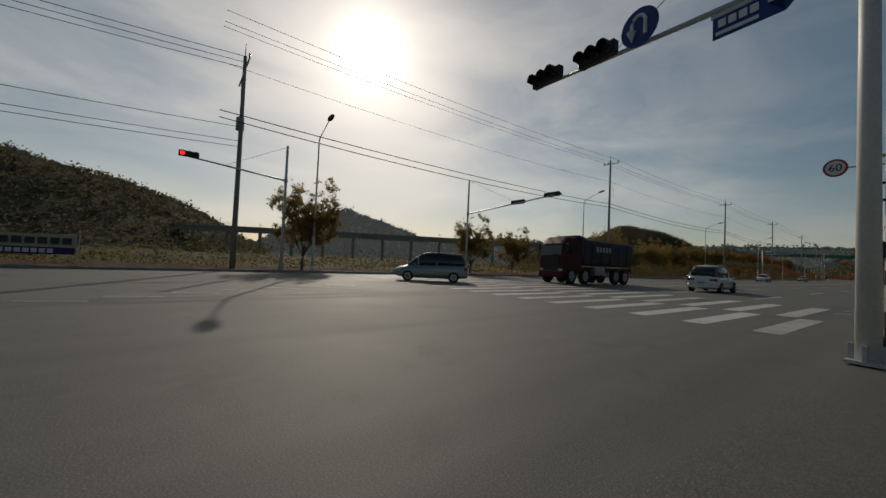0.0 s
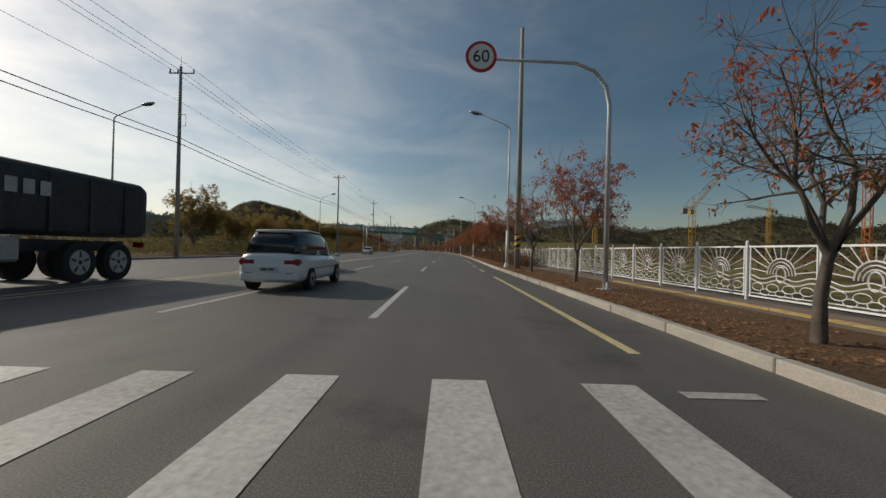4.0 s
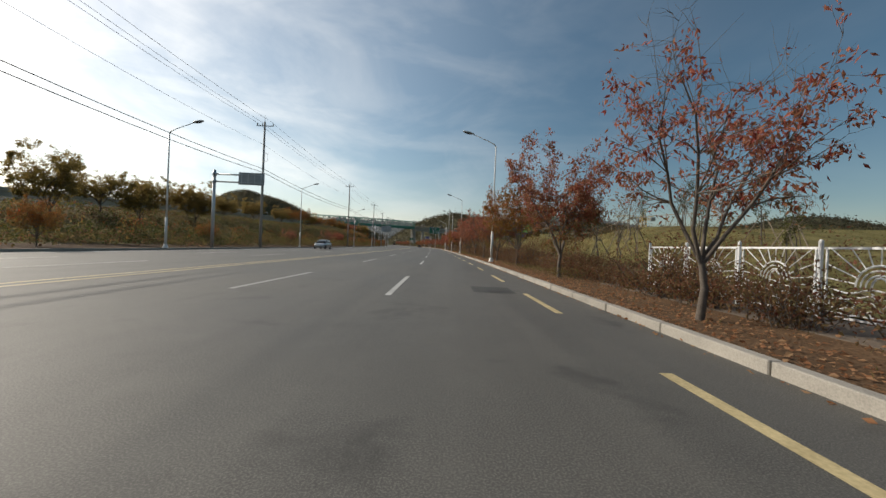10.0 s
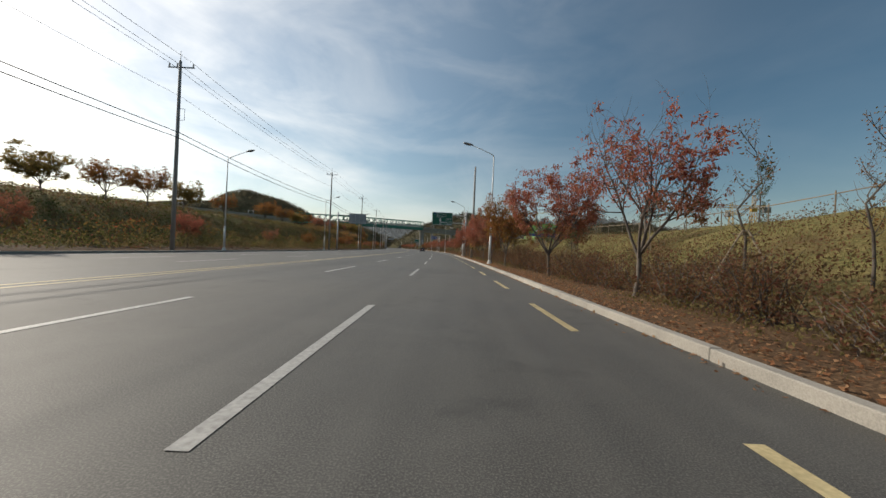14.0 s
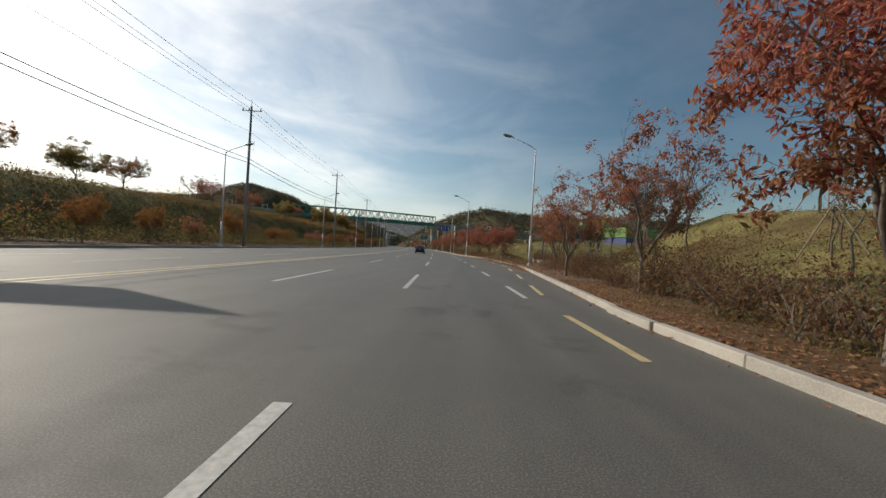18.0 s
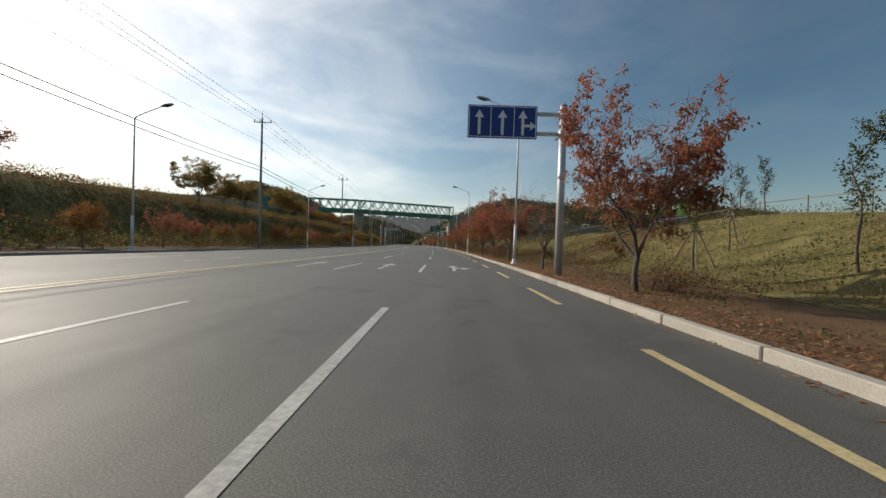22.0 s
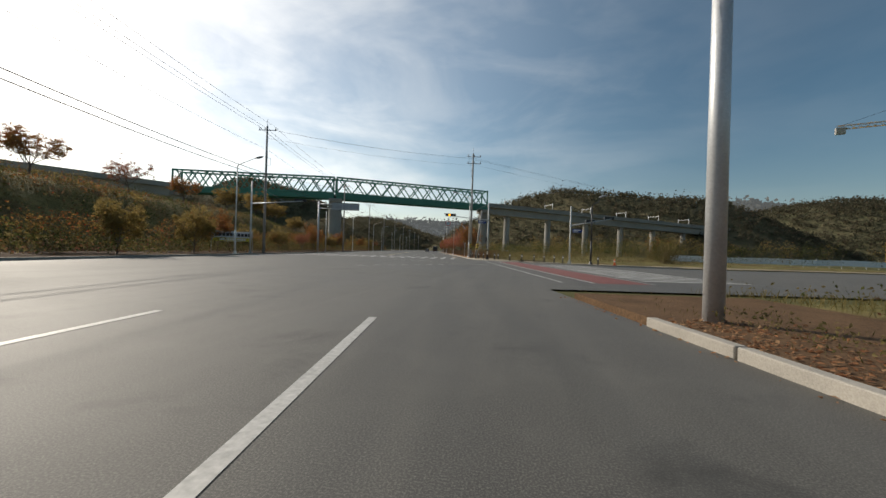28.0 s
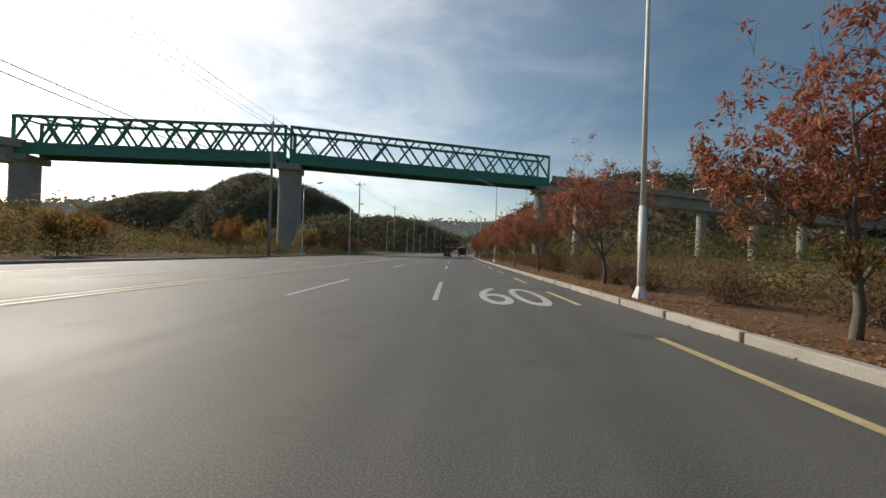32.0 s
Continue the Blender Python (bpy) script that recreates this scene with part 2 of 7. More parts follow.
M_REDORANGE = leaf_material("red_orange_leaves", (0.33, 0.085, 0.06), (0.46, 0.15, 0.095), (0.50, 0.24, 0.14), (0.38, 0.11, 0.08), (0.24, 0.17, 0.08), low=OLIVE)
M_ORANGE = leaf_material("orange_leaves", (0.26, 0.08, 0.03), (0.45, 0.14, 0.045), (0.42, 0.22, 0.07), (0.18, 0.15, 0.045), (0.44, 0.08, 0.04), low=OLIVE)
M_YELLOWLEAF = leaf_material("yellow_olive_leaves", (0.34, 0.24, 0.08), (0.46, 0.33, 0.12), (0.26, 0.21, 0.06), (0.44, 0.24, 0.09), low=OLIVE)
M_BRONZE = leaf_material("bronze_leaves", (0.19, 0.10, 0.035), (0.32, 0.18, 0.06), (0.38, 0.14, 0.05), (0.16, 0.15, 0.04), (0.30, 0.11, 0.04))
M_GREENLEAF = leaf_material("green_leaves", (0.04, 0.06, 0.016), (0.075, 0.095, 0.025), (0.12, 0.12, 0.035), (0.07, 0.075, 0.022))
M_SHRUB = leaf_material("dry_shrub_leaves", (0.13, 0.075, 0.045), (0.25, 0.10, 0.065), (0.28, 0.18, 0.09), (0.15, 0.11, 0.05), (0.21, 0.075, 0.055))
M_WEED = leaf_material("weed_leaves", (0.09, 0.085, 0.028), (0.20, 0.16, 0.06), (0.26, 0.20, 0.095), (0.13, 0.12, 0.04))
M_BLADE = leaf_material("grass_blades", (0.13, 0.115, 0.036), (0.20, 0.16, 0.055), (0.26, 0.205, 0.08), (0.15, 0.135, 0.04))
M_LITTER = leaf_material("fallen_leaves", (0.24, 0.10, 0.05), (0.42, 0.20, 0.10), (0.48, 0.30, 0.17), (0.31, 0.14, 0.075))
M_FENCE = material("white_fence_paint", worn((0.62, 0.63, 0.64), (0.82, 0.82, 0.82), 2.0, 20.0, 0.05), 0.5)
M_TRUSS = material("green_bridge_paint", worn((0.025, 0.15, 0.11), (0.055, 0.24, 0.18), 0.3, 6.0, 0.05), 0.5)
M_CONCRETE = material("concrete", worn((0.22, 0.21, 0.19), (0.38, 0.36, 0.33), 0.15, 3.0, 0.2, 0.02), 0.9)
M_SIGNGREEN = material("green_sign", plain((0.004, 0.12, 0.07)), 0.4)
M_SIGNBLUE = material("blue_sign", plain((0.008, 0.035, 0.22)), 0.4)
M_SIGNWHITE = material("white_sign", plain((0.78, 0.78, 0.78)), 0.45)
M_SIGNRED = material("red_sign", plain((0.55, 0.02, 0.02)), 0.45)
M_SIGNBACK = material("sign_back_aluminium", worn((0.30, 0.31, 0.32), (0.46, 0.47, 0.48), 1.0, 14.0, 0.05), 0.5, 0.4)

# ---- building helpers ----
def part(name, bm, mat, parent=None, label="", smooth=False):
    """Links a bmesh as one mesh object, under a thing if one is given."""
    me = bpy.data.meshes.new(name)
    bm.to_mesh(me)
    bm.free()
    me.materials.append(mat)
    if smooth:
        me.polygons.foreach_set("use_smooth", [True] * len(me.polygons))
    ob = new(name, me)
    if parent is not None:
        ob.parent = parent
    if label:
        ob["label"] = label
    return ob


def thing(name, label, category, group="", kind="", at=None):
    ob = new(name)
    ob.empty_display_size = 0.3
    if at is not None:
        ob.matrix_basis = at
    return tagged(ob, label, category, group, kind)


def box(bm, size, at=(0, 0, 0), rot=(0, 0, 0), bevel=0.0):
    r = bmesh.ops.create_cube(bm, size=1.0, matrix=pose(*at, *rot) @ Matrix.Diagonal((*size, 1)))
    if bevel:
        edges = {e for v in r["verts"] for e in v.link_edges}
        bmesh.ops.bevel(bm, geom=list(edges), offset=bevel, segments=1, affect="EDGES", profile=0.5)
    return bm


def boxes(*items, bevel=0.0):
    bm = bmesh.new()
    for it in items:
        box(bm, *it, bevel=bevel)
    return bm


def tube(bm, points, radii, sides=8, cap=True):
    """A tapered tube through points."""
    pts = [Vector(p) for p in points]
    rings = []
    for i, p in enumerate(pts):
        d = (pts[min(i + 1, len(pts) - 1)] - pts[max(i - 1, 0)]).normalized()
        ref = Vector((1, 0, 0)) if abs(d.z) > 0.9 else Vector((0, 0, 1))
        a = d.cross(ref).normalized()
        b = d.cross(a)
        r = radii[i] if hasattr(radii, "__len__") else radii
        rings.append([bm.verts.new(p + (a * math.cos(k * 2 * math.pi / sides) + b * math.sin(k * 2 * math.pi / sides)) * r) for k in range(sides)])
    for A, B in zip(rings, rings[1:]):
        for k in range(sides):
            bm.faces.new((A[k], A[(k + 1) % sides], B[(k + 1) % sides], B[k]))
    if cap:
        bm.faces.new(rings[0][::-1])
        bm.faces.new(rings[-1])
    return bm


def tubes(*items, sides=8):
    bm = bmesh.new()
    for pts, r in items:
        tube(bm, pts, r, sides)
    bmesh.ops.recalc_face_normals(bm, faces=bm.faces)
    return bm


def pydata(name, verts, faces, mat, parent=None, label="", smooth=False):
    me = bpy.data.meshes.new(name)
    me.from_pydata([tuple(v) for v in verts], [], faces)
    me.materials.append(mat)
    if smooth:
        me.polygons.foreach_set("use_smooth", [True] * len(me.polygons))
    me.update()
    ob = new(name, me)
    if parent is not None:
        ob.parent = parent
    if label:
        ob["label"] = label
    return ob


# ---- the line of the road: metres along it (s) and to the right of the driven lane's middle (d) ----
BEND = (-1.0219350637728815e-12, 1.639976562576389e-09, -1.039797821504131e-06, 4.790934041501904e-05, 0.007865408444461552, -4.446656006230759)
S0, S1 = -400, 1600
_s = np.arange(S0, S1 + 1.0)
_in = np.clip(_s, 30, 530)
_slope = np.polyval(np.polyder(np.array(BEND)), _in)
_far = math.tan(radians(-10.5))
_w = np.clip((_s - 560) / 130, 0, 1)
_slope = np.where(_s > 530, _slope * (1 - _w) + _far * _w, _slope)
_x = np.concatenate([[0], np.cumsum((_slope[1:] + _slope[:-1]) / 2)])
_x += np.polyval(np.array(BEND), 200.0) - np.interp(200, _s, _x)


SHIFT_S = (0, 30, 45, 72, 90, 118, 135, 150, 168, 218, 246, 303, 335, 350, 392, 470, 506, 560)
SHIFT_D = (0, -0.1, -0.3, 0.05, 0.2, 0.05, -0.15, -0.35, -0.25, 0, 0.25, 0.3, 0.3, 0.2, 0.0, 0.2, 0.8, 0.7)


def on_road(s, d, z=0.0):
    d = d + float(np.interp(s, SHIFT_S, SHIFT_D))
    x, k = float(np.interp(s, _s, _x)), float(np.interp(s, _s, _slope))
    n = math.hypot(1, k)
    return Vector((x + d / n, s - d * k / n, z))


def heading(s):
    """Degrees to the left of +y."""
    return math.degrees(math.atan(-float(np.interp(s, _s, _slope))))


def road_pose(s, d, z=0.0, turn=0.0):
    p = on_road(s, d, z)
    return pose(p.x, p.y, p.z, 0, 0, heading(s) + turn)


def strip(name, s0, s1, d0, d1, z, mat, step=4.0, parent=None, thick=0.0, label=""):
    """A ribbon along the road; with thick it gets sides down to z - thick. d0, d1: numbers or functions of s."""
    f0 = d0 if callable(d0) else (lambda s: d0)
    f1 = d1 if callable(d1) else (lambda s: d1)
    n = max(1, round((s1 - s0) / step))
    v, f = [], []
    for i in range(n + 1):
        s = s0 + (s1 - s0) * i / n
        v += [on_road(s, f0(s), z), on_road(s, f1(s), z)]
        if thick:
            v += [on_road(s, f0(s), z - thick), on_road(s, f1(s), z - thick)]
    w = 4 if thick else 2
    for i in range(n):
        a, b = i * w, (i + 1) * w
        f.append((a, a + 1, b + 1, b))
        if thick:
            f += [(a + 2, a, b, b + 2), (a + 1, a + 3, b + 3, b + 1)]
    if thick:
        f += [(0, 2, 3, 1), (n * w + 1, n * w + 3, n * w + 2, n * w)]
    return pydata(name, v, f, mat, parent, label)


# ---- ground, road, kerbs ----
LANE1, LANE2, CENTRE, EDGE, KERB_R, KERB_L = -1.35, -5.2, -9.6, 2.35, 3.55, -22.5


def kerb_right(s):
    """The right kerb, with the bus bay set back between 241 and 309 m."""
    bay = max(0.0, min(1.0, (s - 241) / 24)) * max(0.0, min(1.0, (309 - s) / 22))
    return KERB_R + 2.9 * bay


def grid(name, xs, ys, height, mat, smooth=True):
    v = [(x, y, height(x, y)) for y in ys for x in xs]
    n = len(xs)
    f = [(j * n + i, j * n + i + 1, (j + 1) * n + i + 1, (j + 1) * n + i) for j in range(len(ys) - 1) for i in range(n - 1)]
    return pydata(name, v, f, mat, smooth=smooth)


gx = [-4500, -2000, -1000, -600, -400, -250, -150, -80, 0, 60, 150, 300, 500, 900, 2000, 4500]
gy = [-3000, -1200, -500, -200, -60, 50, 150, 250, 350, 450, 550, 700, 900, 1300, 2200, 4800]
ground = tagged(grid("ground", gx, gy, lambda x, y: -0.06, M_FIELD), "dull brown and green open land", "ground", kind="structure")

road = tagged(strip("road", -300, 1500, KERB_L, lambda s: kerb_right(s) + 0.02, 0.0, M_ROAD, 5.0),
              "grey worn asphalt of a wide six-lane road", "road", kind="structure")
side1 = tagged(strip("road_side_street", -27, 6.3, 3.4, 90, 0.004, M_ROAD, 3.0), "grey asphalt side street at the first junction", "road", kind="structure")
side2 = tagged(strip("road_side_street", 458, 494, 3.4, 90, 0.004, M_ROAD, 3.0), "grey asphalt side street at the second junction", "road", kind="structure")
tagged(strip("road_corner", 6.3, 12, 3.56, 9.2, 0.002, M_ROAD, 1.0), "grey asphalt in the corner of the first junction", "road", kind="structure")
tagged(strip("road_corner", 494, 503, 3.56, 8.0, 0.002, M_ROAD, 1.0), "grey asphalt in the corner of the second junction", "road", kind="structure")

# ---- hills round the valley ----
M_WOODS = material("wooded_hillside", worn((0.06, 0.065, 0.035), (0.13, 0.11, 0.065), 0.02, 0.16, 1.0, 3.0, 0.65), 0.95, spec=0.05)
# base colour tinted bluish for haze; the glow is added further down
M_HAZEWOODS = material("distant_hillside_haze_glow", worn((0.055, 0.068, 0.065), (0.10, 0.11, 0.10), 0.006, 0.08, 1.0, 6.0, 0.5), 0.95, spec=0.05)


M_CANOPY = leaf_material("hillside_canopy", (0.07, 0.08, 0.055), (0.095, 0.10, 0.066), (0.125, 0.115, 0.078), (0.13, 0.103, 0.072), (0.083, 0.092, 0.06))
M_HAZECANOPY = leaf_material("distant_canopy_haze_glow", (0.04, 0.05, 0.045), (0.055, 0.062, 0.056), (0.065, 0.066, 0.06), (0.045, 0.055, 0.05))
for m_ in (M_CANOPY, M_HAZECANOPY):
    b_ = next(n for n in m_.node_tree.nodes if n.type == "BSDF_PRINCIPLED")
    b_.inputs["Roughness"].default_value, b_.inputs["Specular IOR Level"].default_value = 1.0, 0.0
    next(n for n in m_.node_tree.nodes if n.type == "MIX_SHADER").inputs[0].default_value = 0.62 if m_ is M_CANOPY else 0.1
# the farthest ridges are a plain backdrop of distance; their bluish glow imitates air haze
for m_ in (M_HAZEWOODS, M_HAZECANOPY):
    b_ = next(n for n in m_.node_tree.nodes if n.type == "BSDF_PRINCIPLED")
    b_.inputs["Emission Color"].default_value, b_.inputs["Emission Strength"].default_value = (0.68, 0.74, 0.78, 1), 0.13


def hill(label, cx, cy, rx, ry, top, turn=0.0, cell=7.0, mat=None, rough=3.0, seed=0, sharp=1.4, spacing=4.6, peaked=0.0):
    """A wooded hill: an uneven mound, and a canopy of many treetops over it."""
    rx, ry = rx * 1.2, ry * 1.2
    c, sn = math.cos(radians(turn)), math.sin(radians(turn))

    def height(a, b):
        r = math.hypot(a, b)
        x, y = cx + a * rx * c - b * ry * sn, cy + a * rx * sn + b * ry * c
        u = max(0.0, 1 - r)
        base = min(u ** sharp * (3 - 2 * u), 1.15) * (1 - peaked) + peaked * u ** 1.15
        big = noise.noise(Vector((x / (rx * 0.6) + seed, y / (ry * 0.6), seed * 1.7))) * 0.28
        small = noise.noise(Vector((x / 45.0, y / 45.0, seed * 2.3))) * 0.06
        return x, y, top * max(0.0, base * (0.92 + big + small))

    nx, ny = int(2 * rx / cell / 1.6), int(2 * ry / cell / 1.6)
    verts = []
    for b in np.linspace(-1, 1, ny):
        for a in np.linspace(-1, 1, nx):
            x, y, h = height(a, b)
            verts.append((x, y, h - 0.5))
    faces = [(j * nx + i, j * nx + i + 1, (j + 1) * nx + i + 1, (j + 1) * nx + i) for j in range(ny - 1) for i in range(nx - 1)]
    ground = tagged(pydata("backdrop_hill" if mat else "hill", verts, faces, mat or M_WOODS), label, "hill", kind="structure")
    # treetops: uneven lumps of a few metres, some of them pointed
    r = np.random.default_rng(seed + 100)
    n = int(3.1416 * rx * ry / spacing ** 2)
    pts = []
    for _ in range(n):
        q, w = math.sqrt(r.uniform()) * 0.97, r.uniform(0, 2 * math.pi)
        x, y, h = height(q * math.cos(w), q * math.sin(w))
        if h < 1.5:
            continue
        k = spacing * r.uniform(0.5, 1.0)
        tall = 1.5 if r.uniform() < 0.3 else 0.9
        for _k in range(5 if mat or spacing > 5 else 13):
            o = r.normal(size=3) * 0.36 * k
            pts.append((x + o[0], y + o[1], h + abs(o[2]) * 1.4 * tall + 0.2 * k, k))
    # each tuft of leaves is a folded blade
    pts = np.array(pts)
    m = len(pts)
    d = r.normal(size=(m, 3)) * (1, 1, 0.7)
    d /= np.linalg.norm(d, axis=1)[:, None]
    side = np.cross(d, r.normal(size=(m, 3)))
    side /= np.linalg.norm(side, axis=1)[:, None] + 1e-9
    nor = np.cross(d, side)
    L = pts[:, 3:] * r.uniform(0.6, 1.1, (m, 1)) * (1.0 if mat else 0.52 if spacing < 5 else 0.7)
    c0 = pts[:, :3] - d * L * 0.5
    v = np.stack([c0, c0 + d * L * 0.5 + side * L * 0.42 + nor * L * 0.15, c0 + d * L, c0 + d * L * 0.5 - side * L * 0.42 + nor * L * 0.15], 1)
    f = (np.arange(m)[:, None, None] * 4 + np.array([[0, 1, 2], [0, 2, 3]])[None]).reshape(-1, 3)
    me = bpy.data.meshes.new("tree_canopy")
    me.from_pydata(v.reshape(-1, 3).tolist(), [], f.tolist())
    me.materials.append(M_HAZECANOPY if mat else M_CANOPY)
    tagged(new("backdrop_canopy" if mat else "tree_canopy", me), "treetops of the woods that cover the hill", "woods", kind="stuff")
    return ground


hill("dark wooded hill beside the first junction", -780, -170, 330, 260, 128, 15, 11, seed=1, spacing=6)
hill("dark wooded hill beside the first junction", -1250, -420, 600, 420, 200, 0, 16, seed=2, spacing=14)
hill("hazy pointed mountain far off", -1720, 700, 520, 400, 300, 10, 22, M_HAZEWOODS, 4, seed=3, sharp=1.9, spacing=13, peaked=0.85)
hill("hazy low mountain far off", -2300, 1050, 900, 500, 190, -20, 30, M_HAZEWOODS, 4, seed=4, spacing=20)
hill("hazy low mountain far off", -1500, 1500, 900, 400, 120, 25, 30, M_HAZEWOODS, 4, seed=5, spacing=18)
hill("rounded wooded hill across the road", -506, 1080, 165, 155, 112, 20, 6, seed=6, sharp=1.25)
hill("wooded shoulder of the rounded hill", -650, 1100, 230, 160, 88, 30, 8, seed=22, sharp=1.0)
hill("wooded shoulder of the rounded hill", -385, 1175, 240, 130, 60, 5, 8, seed=21)
hill("low wooded hill beyond the railway bridge", -250, 900, 120, 80, 34, 15, 5, seed=23)
hill("hazy wooded ridge at the end of the road", -330, 1750, 520, 260, 92, 8, 18, M_HAZEWOODS, 4, seed=7, spacing=12)
hill("hazy wooded ridge at the end of the road", -760, 2100, 560, 300, 105, 0, 20, M_HAZEWOODS, 4, seed=8, spacing=16)
hill("dark wooded hill behind the railway viaduct", 58, 885, 180, 118, 73, -10, 6, seed=9)
hill("dark wooded hill behind the railway viaduct", 370, 950, 250, 170, 64, -25, 8, seed=10)
hill("wooded ridge behind the building site", 620, 780, 330, 190, 74, -50, 10, seed=11, spacing=5.5)
hill("wooded ridge behind the building site", 780, 420, 340, 190, 88, -75, 11, seed=12, spacing=6.5)
hill("wooded ridge behind the building site", 900, 60, 380, 230, 110, -95, 12, seed=13, spacing=7.5)
hill("wooded ridge behind the building site", 420, 1250, 420, 200, 95, -15, 13, M_HAZEWOODS, 4, seed=14, spacing=11)

# ---- street lamps ----
def street_lamp(mat, high=11.1, arm=2.3):
    """A tapered pole with a curved arm to the left (-x) and a flat lamp head; origin at its foot."""
    t = thing("street_lamp", "tall tapered steel street lamp with a single arm over the road", "street lamp", "street lamps along the road")
    part("pole", tubes(([(0, 0, 0.3), (0, 0, 2.6)], (0.105, 0.095)), ([(0, 0, 2.6), (0, 0, high - 1.3)], (0.075, 0.05)), sides=12), mat, t, smooth=True)
    base = bmesh.new()
    bmesh.ops.create_cone(base, cap_ends=True, segments=8, radius1=0.24, radius2=0.115, depth=0.34, matrix=pose(0, 0, 0.17))
    part("base_cover", base, mat, t)
    part("arm", tubes(([(0, 0, high - 1.3), (-0.15, 0, high - 1.12), (-0.7, 0, high - 0.86), (-arm + 0.3, 0, high - 0.34)], (0.05, 0.045, 0.035, 0.03)), sides=8), mat, t, smooth=True)
    hd = bmesh.new()
    bmesh.ops.create_uvsphere(hd, u_segments=14, v_segments=8, radius=1.0, matrix=pose(-arm - 0.1, 0, high - 0.22, 0, 12, 0) @ Matrix.Diagonal((0.5, 0.19, 0.1, 1)))
    head = part("lamp_head", hd, M_SIGNBACK, t, "grey oval lamp head", True)
    gl = bmesh.new()
    bmesh.ops.create_uvsphere(gl, u_segments=12, v_segments=6, radius=1.0, matrix=pose(-arm - 0.14, 0, high - 0.27, 0, 12, 0) @ Matrix.Diagonal((0.34, 0.14, 0.08, 1)))
    part("glass", gl, M_DARK, head, smooth=True)
    return t


lamp = street_lamp(M_WPOLE)
lamp.matrix_basis = road_pose(44.0, 4.35, 0.12)
for s, d in ((85.6, 4.6), (123.3, 4.35), (161.4, 4.4), (193.0, 4.4), (233.8, 4.75), (264.3, 7.1), (300.9, 4.85), (339.9, 4.45), (376.7, 4.4), (415.2, 5.0),
             (506.2, 4.3), (542.6, 4.4), (580, 4.6), (617, 4.7), (654, 4.7), (691, 4.7), (728, 4.7), (765, 4.7)):
    copy_thing(lamp, road_pose(s, d, 0.12))
for s in (8.5, 43.5, 85.0, 123.7, 155.6, 199.5, 235.3, 272.5, 308.0, 343.0, 380.5, 418.0, 454.0, 486.4, 547.0, 585.0, 608.0, 645.0, 682.0, 720.0):
    copy_thing(lamp, road_pose(s, KERB_L - 1.0, 0.12, 180))


# ---- utility poles and their wires ----
def utility_pole(high, frame_side=True):
    t = thing("utility_pole", "tall concrete utility pole with a crossarm and insulators", "utility pole", "utility poles along the road")
    part("pole", tubes(([(0, 0, -0.3), (0, 0, high)], (0.19, 0.115)), sides=12), M_CONC, t, smooth=True)
    part("spike", tubes(([(0, 0, high), (0, 0, high + 0.9)], (0.035, 0.02)), sides=6), M_STEEL, t)
    part("crossarm", boxes(((2.3, 0.09, 0.09), (0, 0.14, high - 0.5))), M_STEEL, t)
    for x in (-1.05, -0.35, 1.05):
        b = bmesh.new()
        bmesh.ops.create_cone(b, cap_ends=True, segments=8, radius1=0.075, radius2=0.05, depth=0.3, matrix=pose(x, 0.14, high - 0.3))
        part("insulator", b, M_INSUL, t)
    if frame_side:
        part("bracket", tubes(([(0, 0, high - 4.2), (0.55, 0, high - 4.2), (0.55, 0, high - 5.2), (0, 0, high - 5.2)], 0.03), sides=6), M_STEEL, t)
    return t


POLE_S = [50.0, 97.0, 141.5, 192.0, 239.5, 277.6, 317.4, 363.0, 405.3, 450.0, 493.4, 536.4, 576.0, 615.0, 657.0, 700.0, 745.0, 790.0, 840.0]
POLE_D, POLE_H = KERB_L - 1.2, 16.8
up = utility_pole(POLE_H)
up.matrix_basis = road_pose(POLE_S[0], POLE_D, 0)
for s in POLE_S[1:]:
    copy_thing(up, road_pose(s, POLE_D, 0))


def wire(name, a, b, sag, radius, label, n=10):
    a, b = Vector(a), Vector(b)
    pts = [a.lerp(b, i / n) - Vector((0, 0, 4 * sag * (i / n) * (1 - i / n))) for i in range(n + 1)]
    return tagged(part(name, tubes((pts, radius), sides=5), M_WIRE, smooth=True), label, "cable", "overhead cables")


ends = [2.0] + POLE_S
for i, (s0, s1) in enumerate(zip(ends, ends[1:])):
    for dx, dz, r, sag in ((-1.05, -0.12, 0.016, 0.5), (-0.35, -0.12, 0.016, 0.45), (1.05, -0.12, 0.016, 0.5), (0.1, -3.1, 0.013, 0.6), (0.15, -6.3, 0.034, 0.5), (0.1, -6.75, 0.034, 0.6)):
        if s0 > 560 and dz < -3:
            continue
        wire("overhead_cable", on_road(s0, POLE_D + dx, POLE_H + dz), on_road(s1, POLE_D + dx, POLE_H + dz), sag, r, "thin dark overhead cable between utility poles")

# ---- railway bridge over the road ----
BR_A, BR_J, BR_B = Vector((-213, 609, 0)), Vector((-134.5, 633, 0)), Vector((-56.5, 681, 0))
BR_TOP, BR_BOT, DECK = 39.0, 30.2, 27.2


